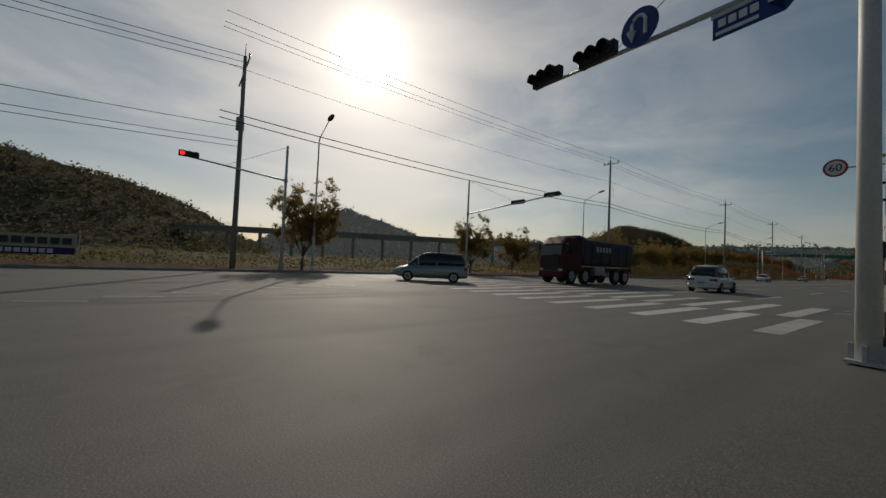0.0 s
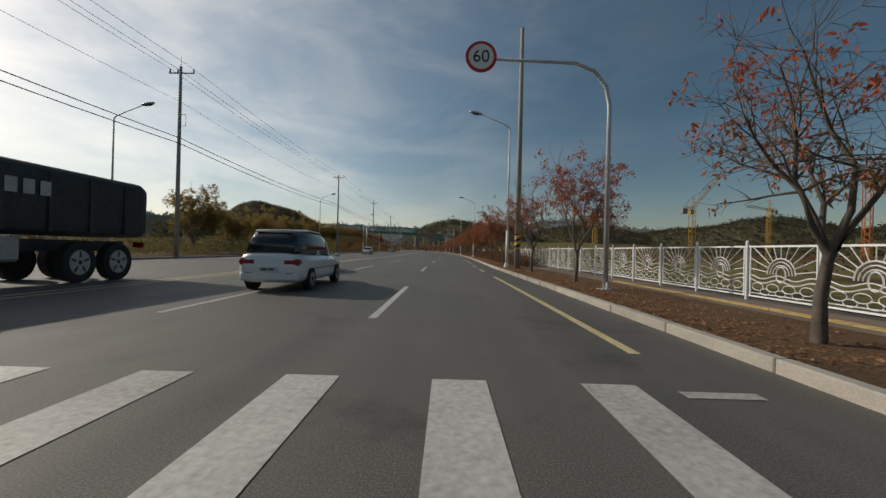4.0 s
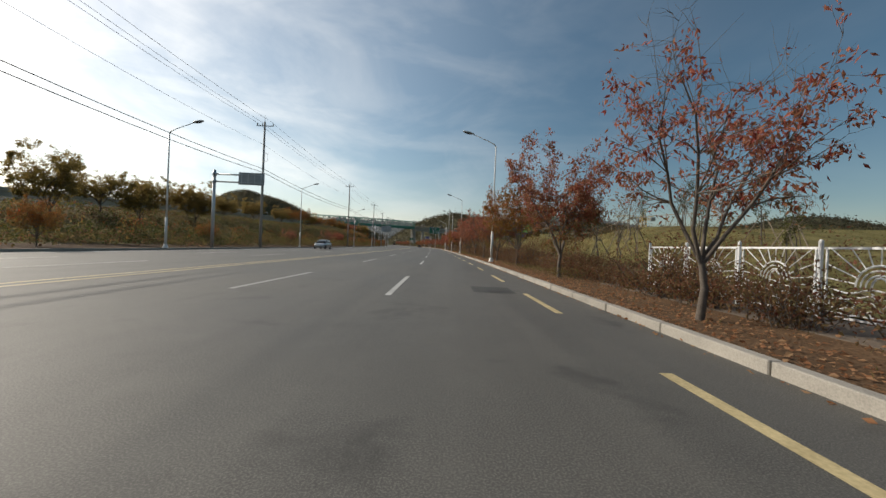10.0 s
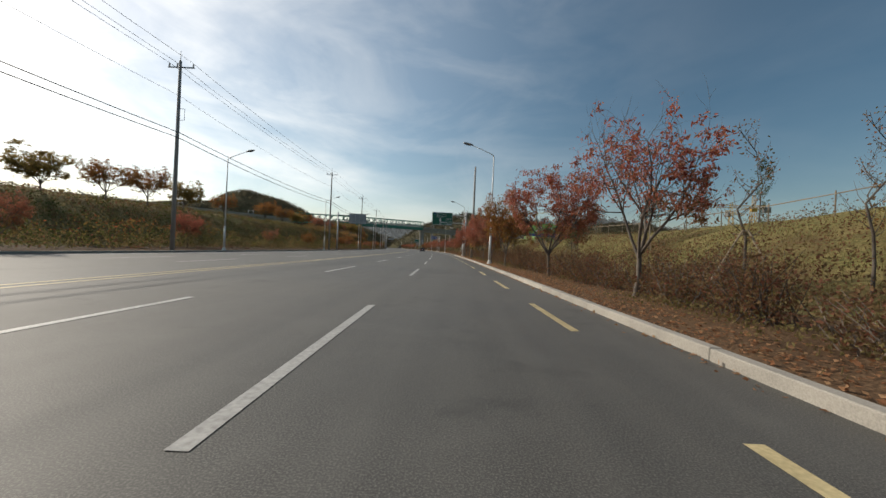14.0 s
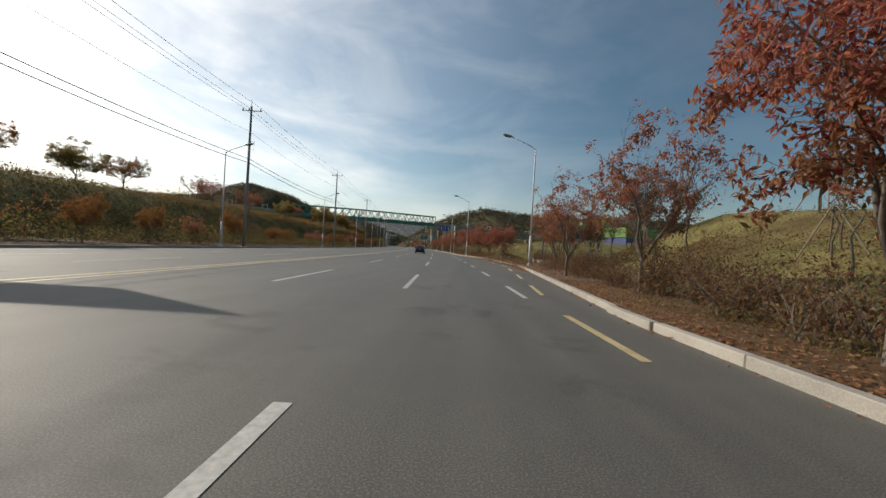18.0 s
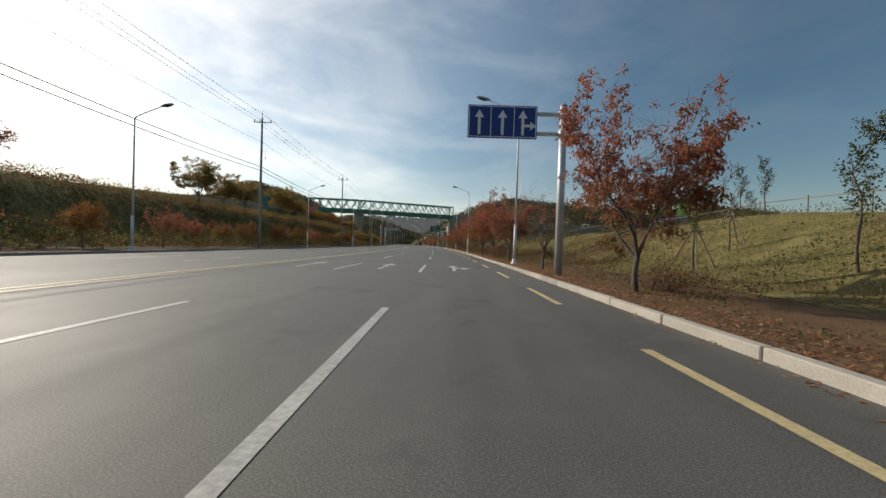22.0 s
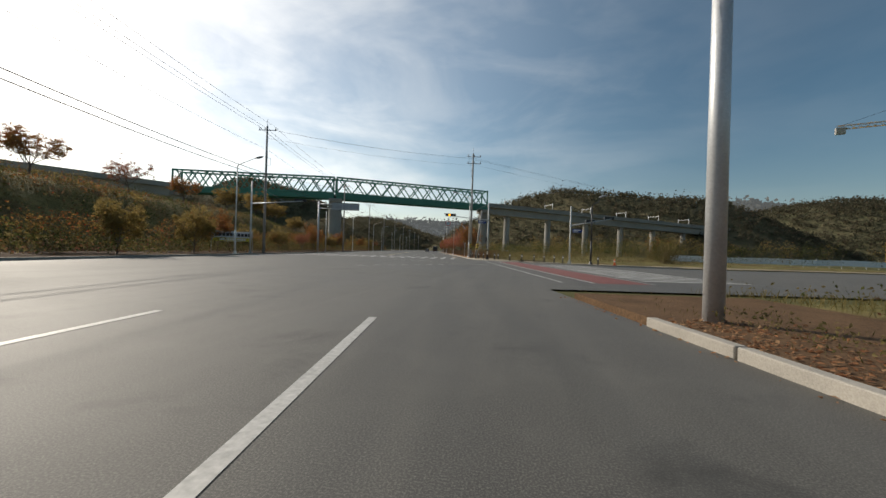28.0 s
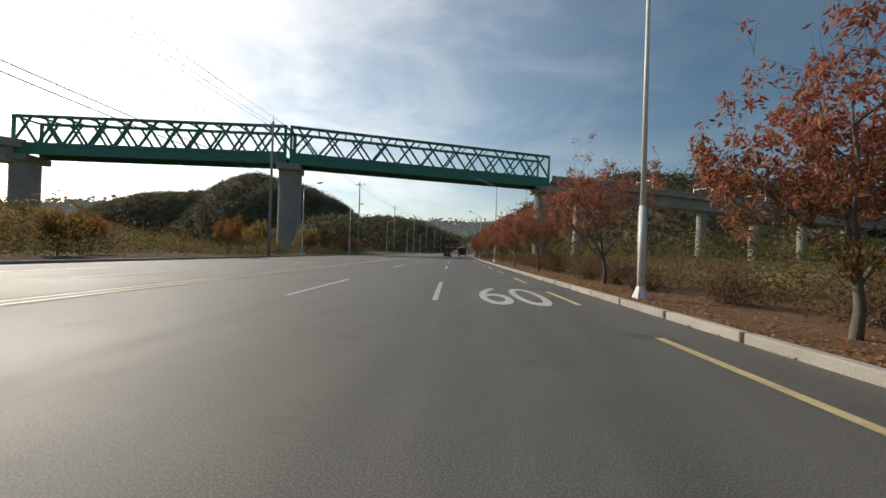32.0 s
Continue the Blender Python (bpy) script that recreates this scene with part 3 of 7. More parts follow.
def truss(a, b, panels):
    """One span: two green trusses with diagonal members, a top bracing and a deep plate girder below."""
    along = (b - a)
    length = along.length
    m = Matrix.Translation(a) @ Matrix.Rotation(math.atan2(along.y, along.x), 4, "Z")
    t = thing("railway_bridge", "green painted steel truss span of a railway bridge", "bridge", "bridge spans", at=m)
    p = length / panels
    for side in (-4.0, 4.0):
        part("top_chord", boxes(((length, 0.7, 0.8), (length / 2, side, BR_TOP - 0.4))), M_TRUSS, t)
        part("bottom_chord", boxes(((length, 0.7, 0.9), (length / 2, side, BR_BOT))), M_TRUSS, t)
        for i in range(panels):
            for x0, x1 in ((i, i + 0.72), (i + 1, i + 0.28)):
                d = Vector(((x1 - x0) * p, 0, BR_TOP - 0.6 - BR_BOT))
                part("diagonal", boxes(((d.length, 0.45, 0.55), ((x0 + x1) / 2 * p, side, (BR_TOP - 0.6 + BR_BOT) / 2), (0, -math.degrees(math.atan2(d.z, d.x)), 0))), M_TRUSS, t)
        for x in (0.35, length - 0.35):
            part("end_post", boxes(((0.7, 0.6, BR_TOP - BR_BOT), (x, side, (BR_TOP + BR_BOT) / 2))), M_TRUSS, t)
        part("girder", boxes(((length, 0.35, BR_BOT - DECK), (length / 2, side, (BR_BOT + DECK) / 2)), ((length, 0.7, 0.25), (length / 2, side, DECK))), M_TRUSS, t)
    for i in range(panels + 1):
        part("cross_beam", boxes(((0.4, 8.0, 0.5), (min(max(i * p, 0.3), length - 0.3), 0, BR_TOP - 0.45))), M_TRUSS, t)
    part("deck", boxes(((length, 7.4, 0.6), (length / 2, 0, BR_BOT - 1.2))), M_CONCRETE, t)
    return t


truss(BR_A, BR_J, 11)
truss(BR_J, BR_B, 11)


def pier(at, top, turn, w=7.0, wide=10.0):
    t = thing("bridge_pier", "grey concrete pier carrying the railway", "pier", "bridge piers", at=pose(at.x, at.y, 0, 0, 0, turn))
    b = bmesh.new()
    bmesh.ops.create_cone(b, cap_ends=True, segments=20, radius1=1.0, radius2=1.0, depth=top - 2.0, matrix=pose(0, 0, (top - 2.0) / 2) @ Matrix.Diagonal((w / 2, w / 2, 1, 1)))
    part("column", b, M_CONCRETE, t, smooth=False)
    part("cap", boxes(((w, wide, 2.0), (0, 0, top - 1.0)), bevel=0.25), M_CONCRETE, t)
    return t


for q in (BR_A, BR_J, BR_B):
    pier(q, DECK, 29)


def viaduct(a, b, spans, fall=0.0):
    """Concrete approach viaduct: girder, parapet and catenary masts."""
    along = b - a
    n = along.length
    m = Matrix.Translation(a) @ Matrix.Rotation(math.atan2(along.y, along.x), 4, "Z") @ Matrix.Rotation(math.atan(fall), 4, "Y")
    t = thing("railway_viaduct", "long grey concrete railway viaduct with overhead line masts", "viaduct", at=m)
    part("girder", boxes(((n, 6.6, 4.4), (n / 2, 0, BR_BOT - 3.4)), ((n, 10.5, 0.5), (n / 2, 0, BR_BOT - 1.0))), M_CONCRETE, t)
    for y in (-5.1, 5.1):
        part("parapet", boxes(((n, 0.25, 2.0), (n / 2, y, BR_BOT + 0.2))), M_CONCRETE, t)
    for i in range(spans):
        x = (i + 0.5) * n / spans
        part("mast", boxes(((0.3, 0.3, 6.5), (x, -4.4, BR_BOT + 2.4)), ((0.3, 0.3, 6.5), (x, 4.4, BR_BOT + 2.4)), ((0.2, 8.8, 0.25), (x, 0, BR_BOT + 4.8))), M_STEEL, t)
        part("column", tubes(([(x, 0, -3), (x, 0, BR_BOT - 5.5)], 1.9), sides=14), M_CONCRETE, t)
    return t


viaduct(BR_B, Vector((160, 806, 0)), 8, 0.026)
viaduct(Vector((-513, 6, 0)), BR_A, 19)

# ---- road markings, each a thin layer of paint ----
def paint_along(name, mat, s0, s1, d, width, parent, z=0.006):
    return strip(name, s0, s1, d - width / 2, d + width / 2, z, mat, 4.0, parent)


def marking_set(name, label, mat_kind="road marking"):
    return tagged(new(name), label, mat_kind, kind="structure")


lane_lines = marking_set("lane_lines", "worn white dashed lane lines")
DASH_S = (24.5, 39.0, 53.2, 70.3, 85.6, 101, 116.4, 131, 147, 161.5, 176, 189.6, 203.2, 216.8, 230.6, 244.3, 258.8, 273.9, 288, 302, 317, 332, 346.5, 361, 375.7,
          390.3, 405, 421.5, 511.6, 527.2, 541.6, 558.5, 573, 588, 602, 617, 631, 646, 660, 675, 690)
for s in DASH_S:
    for d in (LANE1, LANE2, -13.7, -17.8):
        q = s + (2.5 if d < -10 else 0)
        paint_along("lane_dash", M_WHITE, q, q + 5.7, d, 0.15, lane_lines)
for d in (LANE1, LANE2):
    paint_along("lane_line", M_WHITE, 430, 452, d, 0.15, lane_lines)
edge_line = marking_set("edge_line", "worn yellow dashed line beside the kerb")
paint_along("solid_line", M_YELLOW, 22.6, 36, EDGE, 0.15, edge_line)
s = 40.0
while s < 640:
    if not (449 < s < 531):
        k0, k1 = kerb_right(s) - 1.2, kerb_right(s + 3.1) - 1.2
        strip("edge_dash", s, s + 3.1, lambda q: k0 + (k1 - k0) * (q - s) / 3.1 - 0.075, lambda q: k0 + (k1 - k0) * (q - s) / 3.1 + 0.075, 0.006, M_YELLOW, 4.0, edge_line)
    s += 6.6
for s in (243.6, 251.6, 259.6, 267.6, 275.6, 283.6, 291.6, 299.6):
    paint_along("bay_dash", M_WHITE, s, s + 3.2, EDGE - 0.28, 0.15, edge_line, 0.0085)
paint_along("solid_line", M_YELLOW, 505.8, 530, EDGE, 0.15, edge_line)
paint_along("solid_line", M_YELLOW, 505.8, 513, EDGE - 0.3, 0.15, edge_line)
centre_line = marking_set("centre_line", "pair of yellow lines down the middle of the road")
for a, b in ((24, 448), (508, 900)):
    for d in (CENTRE - 0.25, CENTRE + 0.25):
        paint_along("yellow_line", M_YELLOW, a, b, d, 0.14, centre_line)
    paint_along("left_edge_line", M_WHITE, a, b, KERB_L + 1.2, 0.14, centre_line)


def crosswalk(label, rows, d0, d1, period=1.42, width=0.52):
    """White bars along the road, in rows that are set off against one another."""
    t = tagged(new("crosswalk"), label, "crosswalk", kind="structure")
    for s0, s1, shift in rows:
        d = d0 + shift
        while d < d1:
            strip("bar", s0 + random.uniform(-0.06, 0.06), s1 + random.uniform(-0.06, 0.06), d - width / 2, d + width / 2, 0.006, M_WHITE, 6.0, t)
            d += period
    return t


crosswalk("worn white zebra crossing in two staggered rows", ((10.6, 15.3, 0.64), (15.7, 21.5, 0.0)), -21.2, 2.4)
crosswalk("worn white zebra crossing in two staggered rows", ((495.0, 500.2, 0.0), (500.9, 505.6, 0.41)), -21.46, 2.2)
side = tagged(new("crosswalk"), "white zebra crossing over the side street", "crosswalk", kind="structure")
for i in range(18):
    q = 482.6 - i * 1.15
    strip("bar", q, q + 0.55, 9.6, 15.0, 0.012, M_WHITE, 3.0, side)
tagged(strip("cycle_crossing", 461, 489, 6.6, 8.9, 0.009, M_REDROAD, 3.0), "red painted strip crossing the side street", "road marking", kind="structure")
line2 = marking_set("junction_lines", "white guide lines through the junction")
for d in (5.0, 6.4, 9.05):
    paint_along("guide_line", M_WHITE, 461, 488, d, 0.13, line2, 0.013)
for k in range(11):      # dashes of the stop and turn guides that sweep across the junction
    for s_, d_, yaw, far in ((470.6 + 7.0 * (1 - (1 - k / 10) ** 1.6), -5.8 + 0.92 * k, 0, 0), (490.6 - 13.0 * (k / 10) ** 0.72, -7.0 + 1.16 * k, 0, 1)):
        q = 0.1 if k == 0 else k
        ahead = 11.2 * (1 - q / 10) ** 0.6 * 0.1 if far == 0 else -13.0 * 0.72 * (q / 10) ** -0.28 * 0.1
        o = part("guide_dash", boxes(((0.62 if far == 0 else 0.9, 0.13, 0.004),)), M_WHITE, line2)
        o.matrix_basis = road_pose(s_, d_, 0.006, math.degrees(math.atan2(ahead, 0.92 if far == 0 else 1.16)))
stop1 = marking_set("junction_lines", "white guide dashes where the side street joins")
for i in range(8):
    a = i / 7.0
    p = on_road(-3.4 + 9.5 * a, -6.4 - 5.0 * a)
    q = pose(p.x, p.y, 0.006, 0, 0, 80 - 25 * a)
    o = part("guide_dash", boxes(((1.25, 0.14, 0.004),)), M_WHITE, stop1)
    o.matrix_basis = q
strip("short_bar", 19.4, 19.55, 2.1, 3.0, 0.006, M_WHITE, 2, stop1)
strip("short_bar", 21.2, 21.35, 2.1, 2.8, 0.006, M_WHITE, 2, stop1)
strip("stop_bar", 12.3, 13.6, 3.75, 4.1, 0.009, M_YELLOW, 2, stop1)
strip("stop_bar", 12.3, 13.6, 4.35, 4.7, 0.009, M_YELLOW, 2, stop1)


def flat_shape(name, outline, mat, s, d, stretch=1.0, z=0.007, parent=None, label="", cat="road marking"):
    """A painted shape from an outline in metres (x right, y ahead)."""
    f = [Vector((x, y * stretch, 0)) for x, y in outline]
    o = pydata(name, f, [tuple(range(len(f)))], mat, parent)
    o.matrix_basis = road_pose(s, d, z)
    return tagged(o, label, cat, "painted arrows", "structure") if label else o


ARROW = ((-0.09, 0), (0.09, 0), (0.09, 3.1), (0.42, 3.1), (0, 5.0), (-0.42, 3.1), (-0.09, 3.1))
TURN = ((-0.09, 0), (0.09, 0), (0.09, 2.0), (0.45, 2.0), (0.45, 1.35), (0.95, 2.25), (0.45, 3.1), (0.45, 2.5), (0.09, 2.5), (0.09, 3.2), (0.36, 3.2), (0, 4.6), (-0.36, 3.2), (-0.09, 3.2))
LEFT = ((0.09, 0), (0.09, 3.9), (-0.35, 3.9), (-0.35, 4.7), (-1.0, 3.4), (-0.35, 2.4), (-0.35, 3.1), (-0.09, 3.1), (-0.09, 0))
flat_shape("painted_arrow", TURN, M_WHITE, 333.2, 0.25, label="white straight and right turn arrow on the road")
flat_shape("painted_arrow", ARROW, M_WHITE, 333.2, -3.4, label="white straight arrow on the road")
flat_shape("painted_arrow", ARROW, M_WHITE, 333.2, -7.4, label="white straight arrow on the road")
flat_shape("painted_arrow", ARROW, M_WHITE, 405.6, 0.15, label="white straight arrow on the road")
flat_shape("painted_arrow", ARROW, M_WHITE, 405.6, -3.4, label="white straight arrow on the road")
flat_shape("painted_arrow", LEFT, M_WHITE, 405.6, -7.4, label="white left turn arrow on the road")
flat_shape("painted_arrow", TURN, M_WHITE, 423.0, 0.25, label="white straight and right turn arrow on the road")
for d in (0.3, -3.4, -7.4):
    o, i_ = ((0, 0), (0.75, 2.5), (0, 5.0), (-0.75, 2.5)), ((0, 1.1), (0.42, 2.5), (0, 3.9), (-0.42, 2.5))
    v = [Vector((x, y, 0)) for x, y in o + i_]
    di = pydata("painted_diamond", v, [(k2, (k2 + 1) % 4, 4 + (k2 + 1) % 4, 4 + k2) for k2 in range(4)], M_WHITE)
    di.matrix_basis = road_pose(388.6, d, 0.007)
    tagged(di, "white hollow diamond painted before the crossing", "road marking", "painted diamonds", "structure")


def lettering(body, size, mat, parent=None, m=None, name="lettering", extrude=0.004, align="CENTER"):
    """Letters in the built-in font, turned into a mesh; they lie in the x-y plane."""
    cu = bpy.data.curves.new(name, "FONT")
    cu.body, cu.size, cu.extrude, cu.align_x, cu.align_y = body, size, extrude, align, "CENTER"
    tmp = new(name, cu)
    me = bpy.data.meshes.new_from_object(tmp)
    bpy.data.objects.remove(tmp)
    me.materials.clear()
    me.materials.append(mat)
    ob = new(name, me)
    if parent is not None:
        ob.parent = parent
    if m is not None:
        ob.matrix_basis = m
    return ob


sixty = lettering("60", 1.0, M_WHITE, None, road_pose(543.0, 0.85, 0.007) @ Matrix.Diagonal((2.1, 6.0, 1, 1)), "painted_speed_limit", 0.0)
tagged(sixty, "white number 60 painted on the road", "road marking", kind="structure")

sixty = lettering("60", 1.0, M_WHITE, None, road_pose(515.6, -7.1, 0.007) @ Matrix.Diagonal((2.1, 6.0, 1, 1)), "painted_speed_limit", 0.0)
tagged(sixty, "white number 60 painted on the road", "road marking", kind="structure")

# ---- verges, pavements and banks ----
def fence_d(s):
    return float(np.interp(s, (0, 38, 62, 120), (8.05, 8.05, 7.4, 7.4)))


tagged(strip("verge_right", 20.5, 456, lambda s: kerb_right(s) + 0.16, lambda s: max(kerb_right(s) + 3.0, 8.9 if s > 107 else 0), 0.115, M_SOIL, 3.0, thick=0.2), "brown soil verge strewn with dead leaves", "verge", kind="structure")
tagged(strip("pavement_right", 20.5, 106, lambda s: fence_d(s) - 1.5, lambda s: fence_d(s) + 0.55, 0.12, M_WALK, 3.0, thick=0.2), "dark brown paved path beside the fence", "pavement", kind="structure")
tagged(strip("verge_right", 503, 900, KERB_R + 0.16, 9.0, 0.115, M_SOIL, 4.0, thick=0.2), "brown soil verge strewn with dead leaves", "verge", kind="structure")
tagged(strip("verge_left", -300, 900, -34, KERB_L - 0.16, 0.11, M_SOIL, 6.0, thick=0.2), "brown grassy verge along the far side", "verge", kind="structure")
corner = tagged(strip("pavement_corner", 5.9, 20.5, lambda s: 3.7 + 5.2 * max(0, (9.3 - s) / 6) ** 1.6, 8.6, 0.03, M_WALK, 1.0, thick=0.2), "dark brown paved corner at the junction", "pavement", kind="structure")
# yellow guide tiles for the blind: each tile carries four raised bars
tile = boxes(((0.296, 0.296, 0.03), (0, 0, 0)), *[((0.035, 0.26, 0.008), (-0.105 + 0.07 * k, 0, 0.018)) for k in range(4)])
first_tile = part("guide_tile", tile, M_TACTILE, corner)
first_tile.matrix_basis = road_pose(8.0, 7.05, 0.034)
spots = [(8.3 + 0.3 * i, 7.05) for i in range(84)] + [(11 + 0.3 * i, 4.35 + 0.3 * k) for i in range(17) for k in range(2)] + [(15.7 + 0.3 * k, 4.95 + 0.3 * i) for i in range(6) for k in range(2)]
for s, d in spots:
    o = new("guide_tile", first_tile.data)
    o.parent = corner
    o.matrix_basis = road_pose(s, d, (0.034 if s < 20.5 else 0.124) + random.uniform(-0.002, 0.002), random.uniform(-0.6, 0.6))


CORNER_S, CORNER_D = (482, 483.5, 485, 488, 491, 494, 497, 500, 504), (24, 18, 14.5, 10.8, 7.8, 5.6, 4.5, 3.9, 3.55)


def corner_kerb(s):
    """The rounded kerb at the second junction."""
    return float(np.interp(s, CORNER_S, CORNER_D))


tagged(strip("pavement_corner", 482, 504, lambda s: corner_kerb(s) + 0.16, lambda s: corner_kerb(s) + 4.2 + 6 * max(0, (494 - s) / 12), 0.115, M_SAND, 0.5, thick=0.2),
       "sandy pavement at the junction corner", "pavement", kind="structure")
tagged(strip("pavement_side", 483.5, 487, 24, 90, 0.115, M_SAND, 1.0, thick=0.2), "sandy pavement along the side street", "pavement", kind="structure")


def bank(name, s0, s1, d0, d1, rise, label, step=2.5):
    """A grassy bank beside the road with an uneven surface."""
    ns, nd = round((s1 - s0) / step), round((d1 - d0) / step)
    v = []
    for i in range(ns + 1):
        s = s0 + (s1 - s0) * i / ns
        ends_ = min(1.0, (s - s0) / 18, (s1 - s) / 18)
        for j in range(nd + 1):
            d = d0 + (d1 - d0) * j / nd
            u = (d - d0 - (7.5 if 262 < s < 292 else 0)) / 14.0
            u = max(0.0, u)
            h = rise * (3 * min(1, u) ** 2 - 2 * min(1, u) ** 3) * max(0, ends_) * (0.8 + 0.5 * noise.noise(Vector((s / 23, d / 30, 3.0))))
            h += 0.14 * noise.noise(Vector((s / 3.0, d / 3.0, 0))) + 0.06
            if d > d1 - 14:
                h *= max(0.0, (d1 - d) / 14)
            v.append(on_road(s, d, h + 0.05))
    f = [(i * (nd + 1) + j, i * (nd + 1) + j + 1, (i + 1) * (nd + 1) + j + 1, (i + 1) * (nd + 1) + j) for i in range(ns) for j in range(nd)]
    return tagged(pydata(name, v, f, M_GRASS, smooth=True), label, "bank", kind="structure")


bank("grass_bank", 103, 286, 8.4, 70, 4.6, "grassy bank turning yellow in autumn")
bank("grass_bank", 282, 455, 8.4, 80, 4.0, "grassy bank turning yellow in autumn")
bank("grass_field", 487, 500, 13.5, 70, 0.4, "rough weedy ground beside the side street")
bank("grass_field", 498, 760, 8.8, 70, 0.5, "rough field of tall dry weeds")
bank("grass_field", 20, 107, 8.8, 120, 0.3, "bare ground behind the white fence")

# ---- kerb stones ----
kerb_r = tagged(new("kerb_right"), "pale granite kerb stones along the verge", "kerb", kind="structure")
bm = box(bmesh.new(), (0.18, 1.99, 0.32), (0, 0, 0.0), bevel=0.014)
first = part("kerb_stone", bm, M_KERB, kerb_r)
first.matrix_basis = road_pose(21, kerb_right(21) + 0.08, 0.0)
spots = [21 + 2 * i for i in range(1, 216)] + [505 + 2 * i for i in range(48)]
for s in spots:
    k1 = math.degrees(math.atan((kerb_right(s + 1) - kerb_right(s - 1)) / 2))
    st = new("kerb_stone", first.data)
    st.parent = kerb_r
    st.matrix_basis = road_pose(s, kerb_right(s) + 0.08 + random.uniform(-0.005, 0.005), random.uniform(-0.004, 0.004), -k1 + random.uniform(-0.2, 0.2))
strip("kerb_run", 600, 900, KERB_R, KERB_R + 0.18, 0.16, M_KERB, 4, kerb_r, 0.2)
tagged(strip("kerb_left", -300, 900, KERB_L - 0.18, KERB_L, 0.16, M_KERB, 4, None, 0.2), "pale granite kerb on the far side of the road", "kerb", kind="structure")
tagged(strip("kerb_corner", 6, 20, lambda s: 3.55 + 5.2 * max(0, (9.3 - s) / 6) ** 1.6, lambda s: 3.73 + 5.2 * max(0, (9.3 - s) / 6) ** 1.6, 0.035, M_KERB, 1, None, 0.2), "dropped granite kerb round the junction corner", "kerb", kind="structure")
tagged(strip("kerb_corner", 482, 504, corner_kerb, lambda s: corner_kerb(s) + 0.2, 0.15, M_KERB, 0.5, None, 0.2), "low granite kerb round the junction corner", "kerb", kind="structure")


# ---- drain grates in the gutter and one old patch in the asphalt ----
def drain_grate(s, d):
    t = thing("drain_grate", "dark iron drain grate in the gutter", "drain", "drain grates", at=road_pose(s, d, 0.0))
    part("frame", boxes(((0.05, 0.98, 0.02), (-0.2, 0, 0.008)), ((0.05, 0.98, 0.02), (0.2, 0, 0.008)), ((0.35, 0.05, 0.02), (0, -0.465, 0.008)), ((0.35, 0.05, 0.02), (0, 0.465, 0.008))), M_DARK, t)
    for k in range(9):
        part("bar", boxes(((0.35, 0.03, 0.014), (0, -0.4 + 0.1 * k, 0.008))), M_DARK, t)
    return t


drain_grate(300.6, kerb_right(300.6) - 0.32)
M_PATCH = material("old_asphalt_patch", asphalt((0.024, 0.023, 0.021), (0.045, 0.043, 0.039)), 0.8)
tagged(strip("road_patch", 102.4, 103.9, 0.9, 2.1, 0.004, M_PATCH, 1.0), "dark patch of newer asphalt in the road", "road patch", kind="structure")

# ---- trees and shrubs ----
def leaf_mesh(name, centres, size, mat, droop=0.6, parent=None, label="", slim=0.37, rng=None):
    """Many small pointed leaves, each two triangles folded along its rib."""
    rng = rng or np.random.default_rng(3)
    c = np.asarray(centres, float)
    n = len(c)
    d = rng.normal(size=(n, 3))
    d[:, 2] = d[:, 2] * 0.2 if droop == 0.0 else d[:, 2] - droop * 1.6
    d /= np.linalg.norm(d, axis=1)[:, None]
    side = np.cross(d, rng.normal(size=(n, 3)) * ((0.3, 0.3, 1) if droop == 0.0 else (1, 1, 1)))
    side /= np.linalg.norm(side, axis=1)[:, None] + 1e-9
    nor = np.cross(d, side)
    L = size * rng.uniform(0.6, 1.25, (n, 1))
    tip, mid = c + d * L, c + d * L * 0.45
    w = L * slim * 0.5
    v = np.stack([c, mid + side * w + nor * w * 0.35, tip, mid - side * w + nor * w * 0.35], 1).reshape(-1, 3)
    me = bpy.data.meshes.new(name)
    k = np.arange(n)[:, None] * 4
    f = np.concatenate([k + [0, 1, 2], k + [0, 2, 3]], 1).reshape(-1, 3)
    me.from_pydata(v.tolist(), [], f.tolist())
    me.materials.append(mat)
    ob = new(name, me)
    if parent is not None:
        ob.parent = parent
    if label:
        ob["label"] = label
    return ob


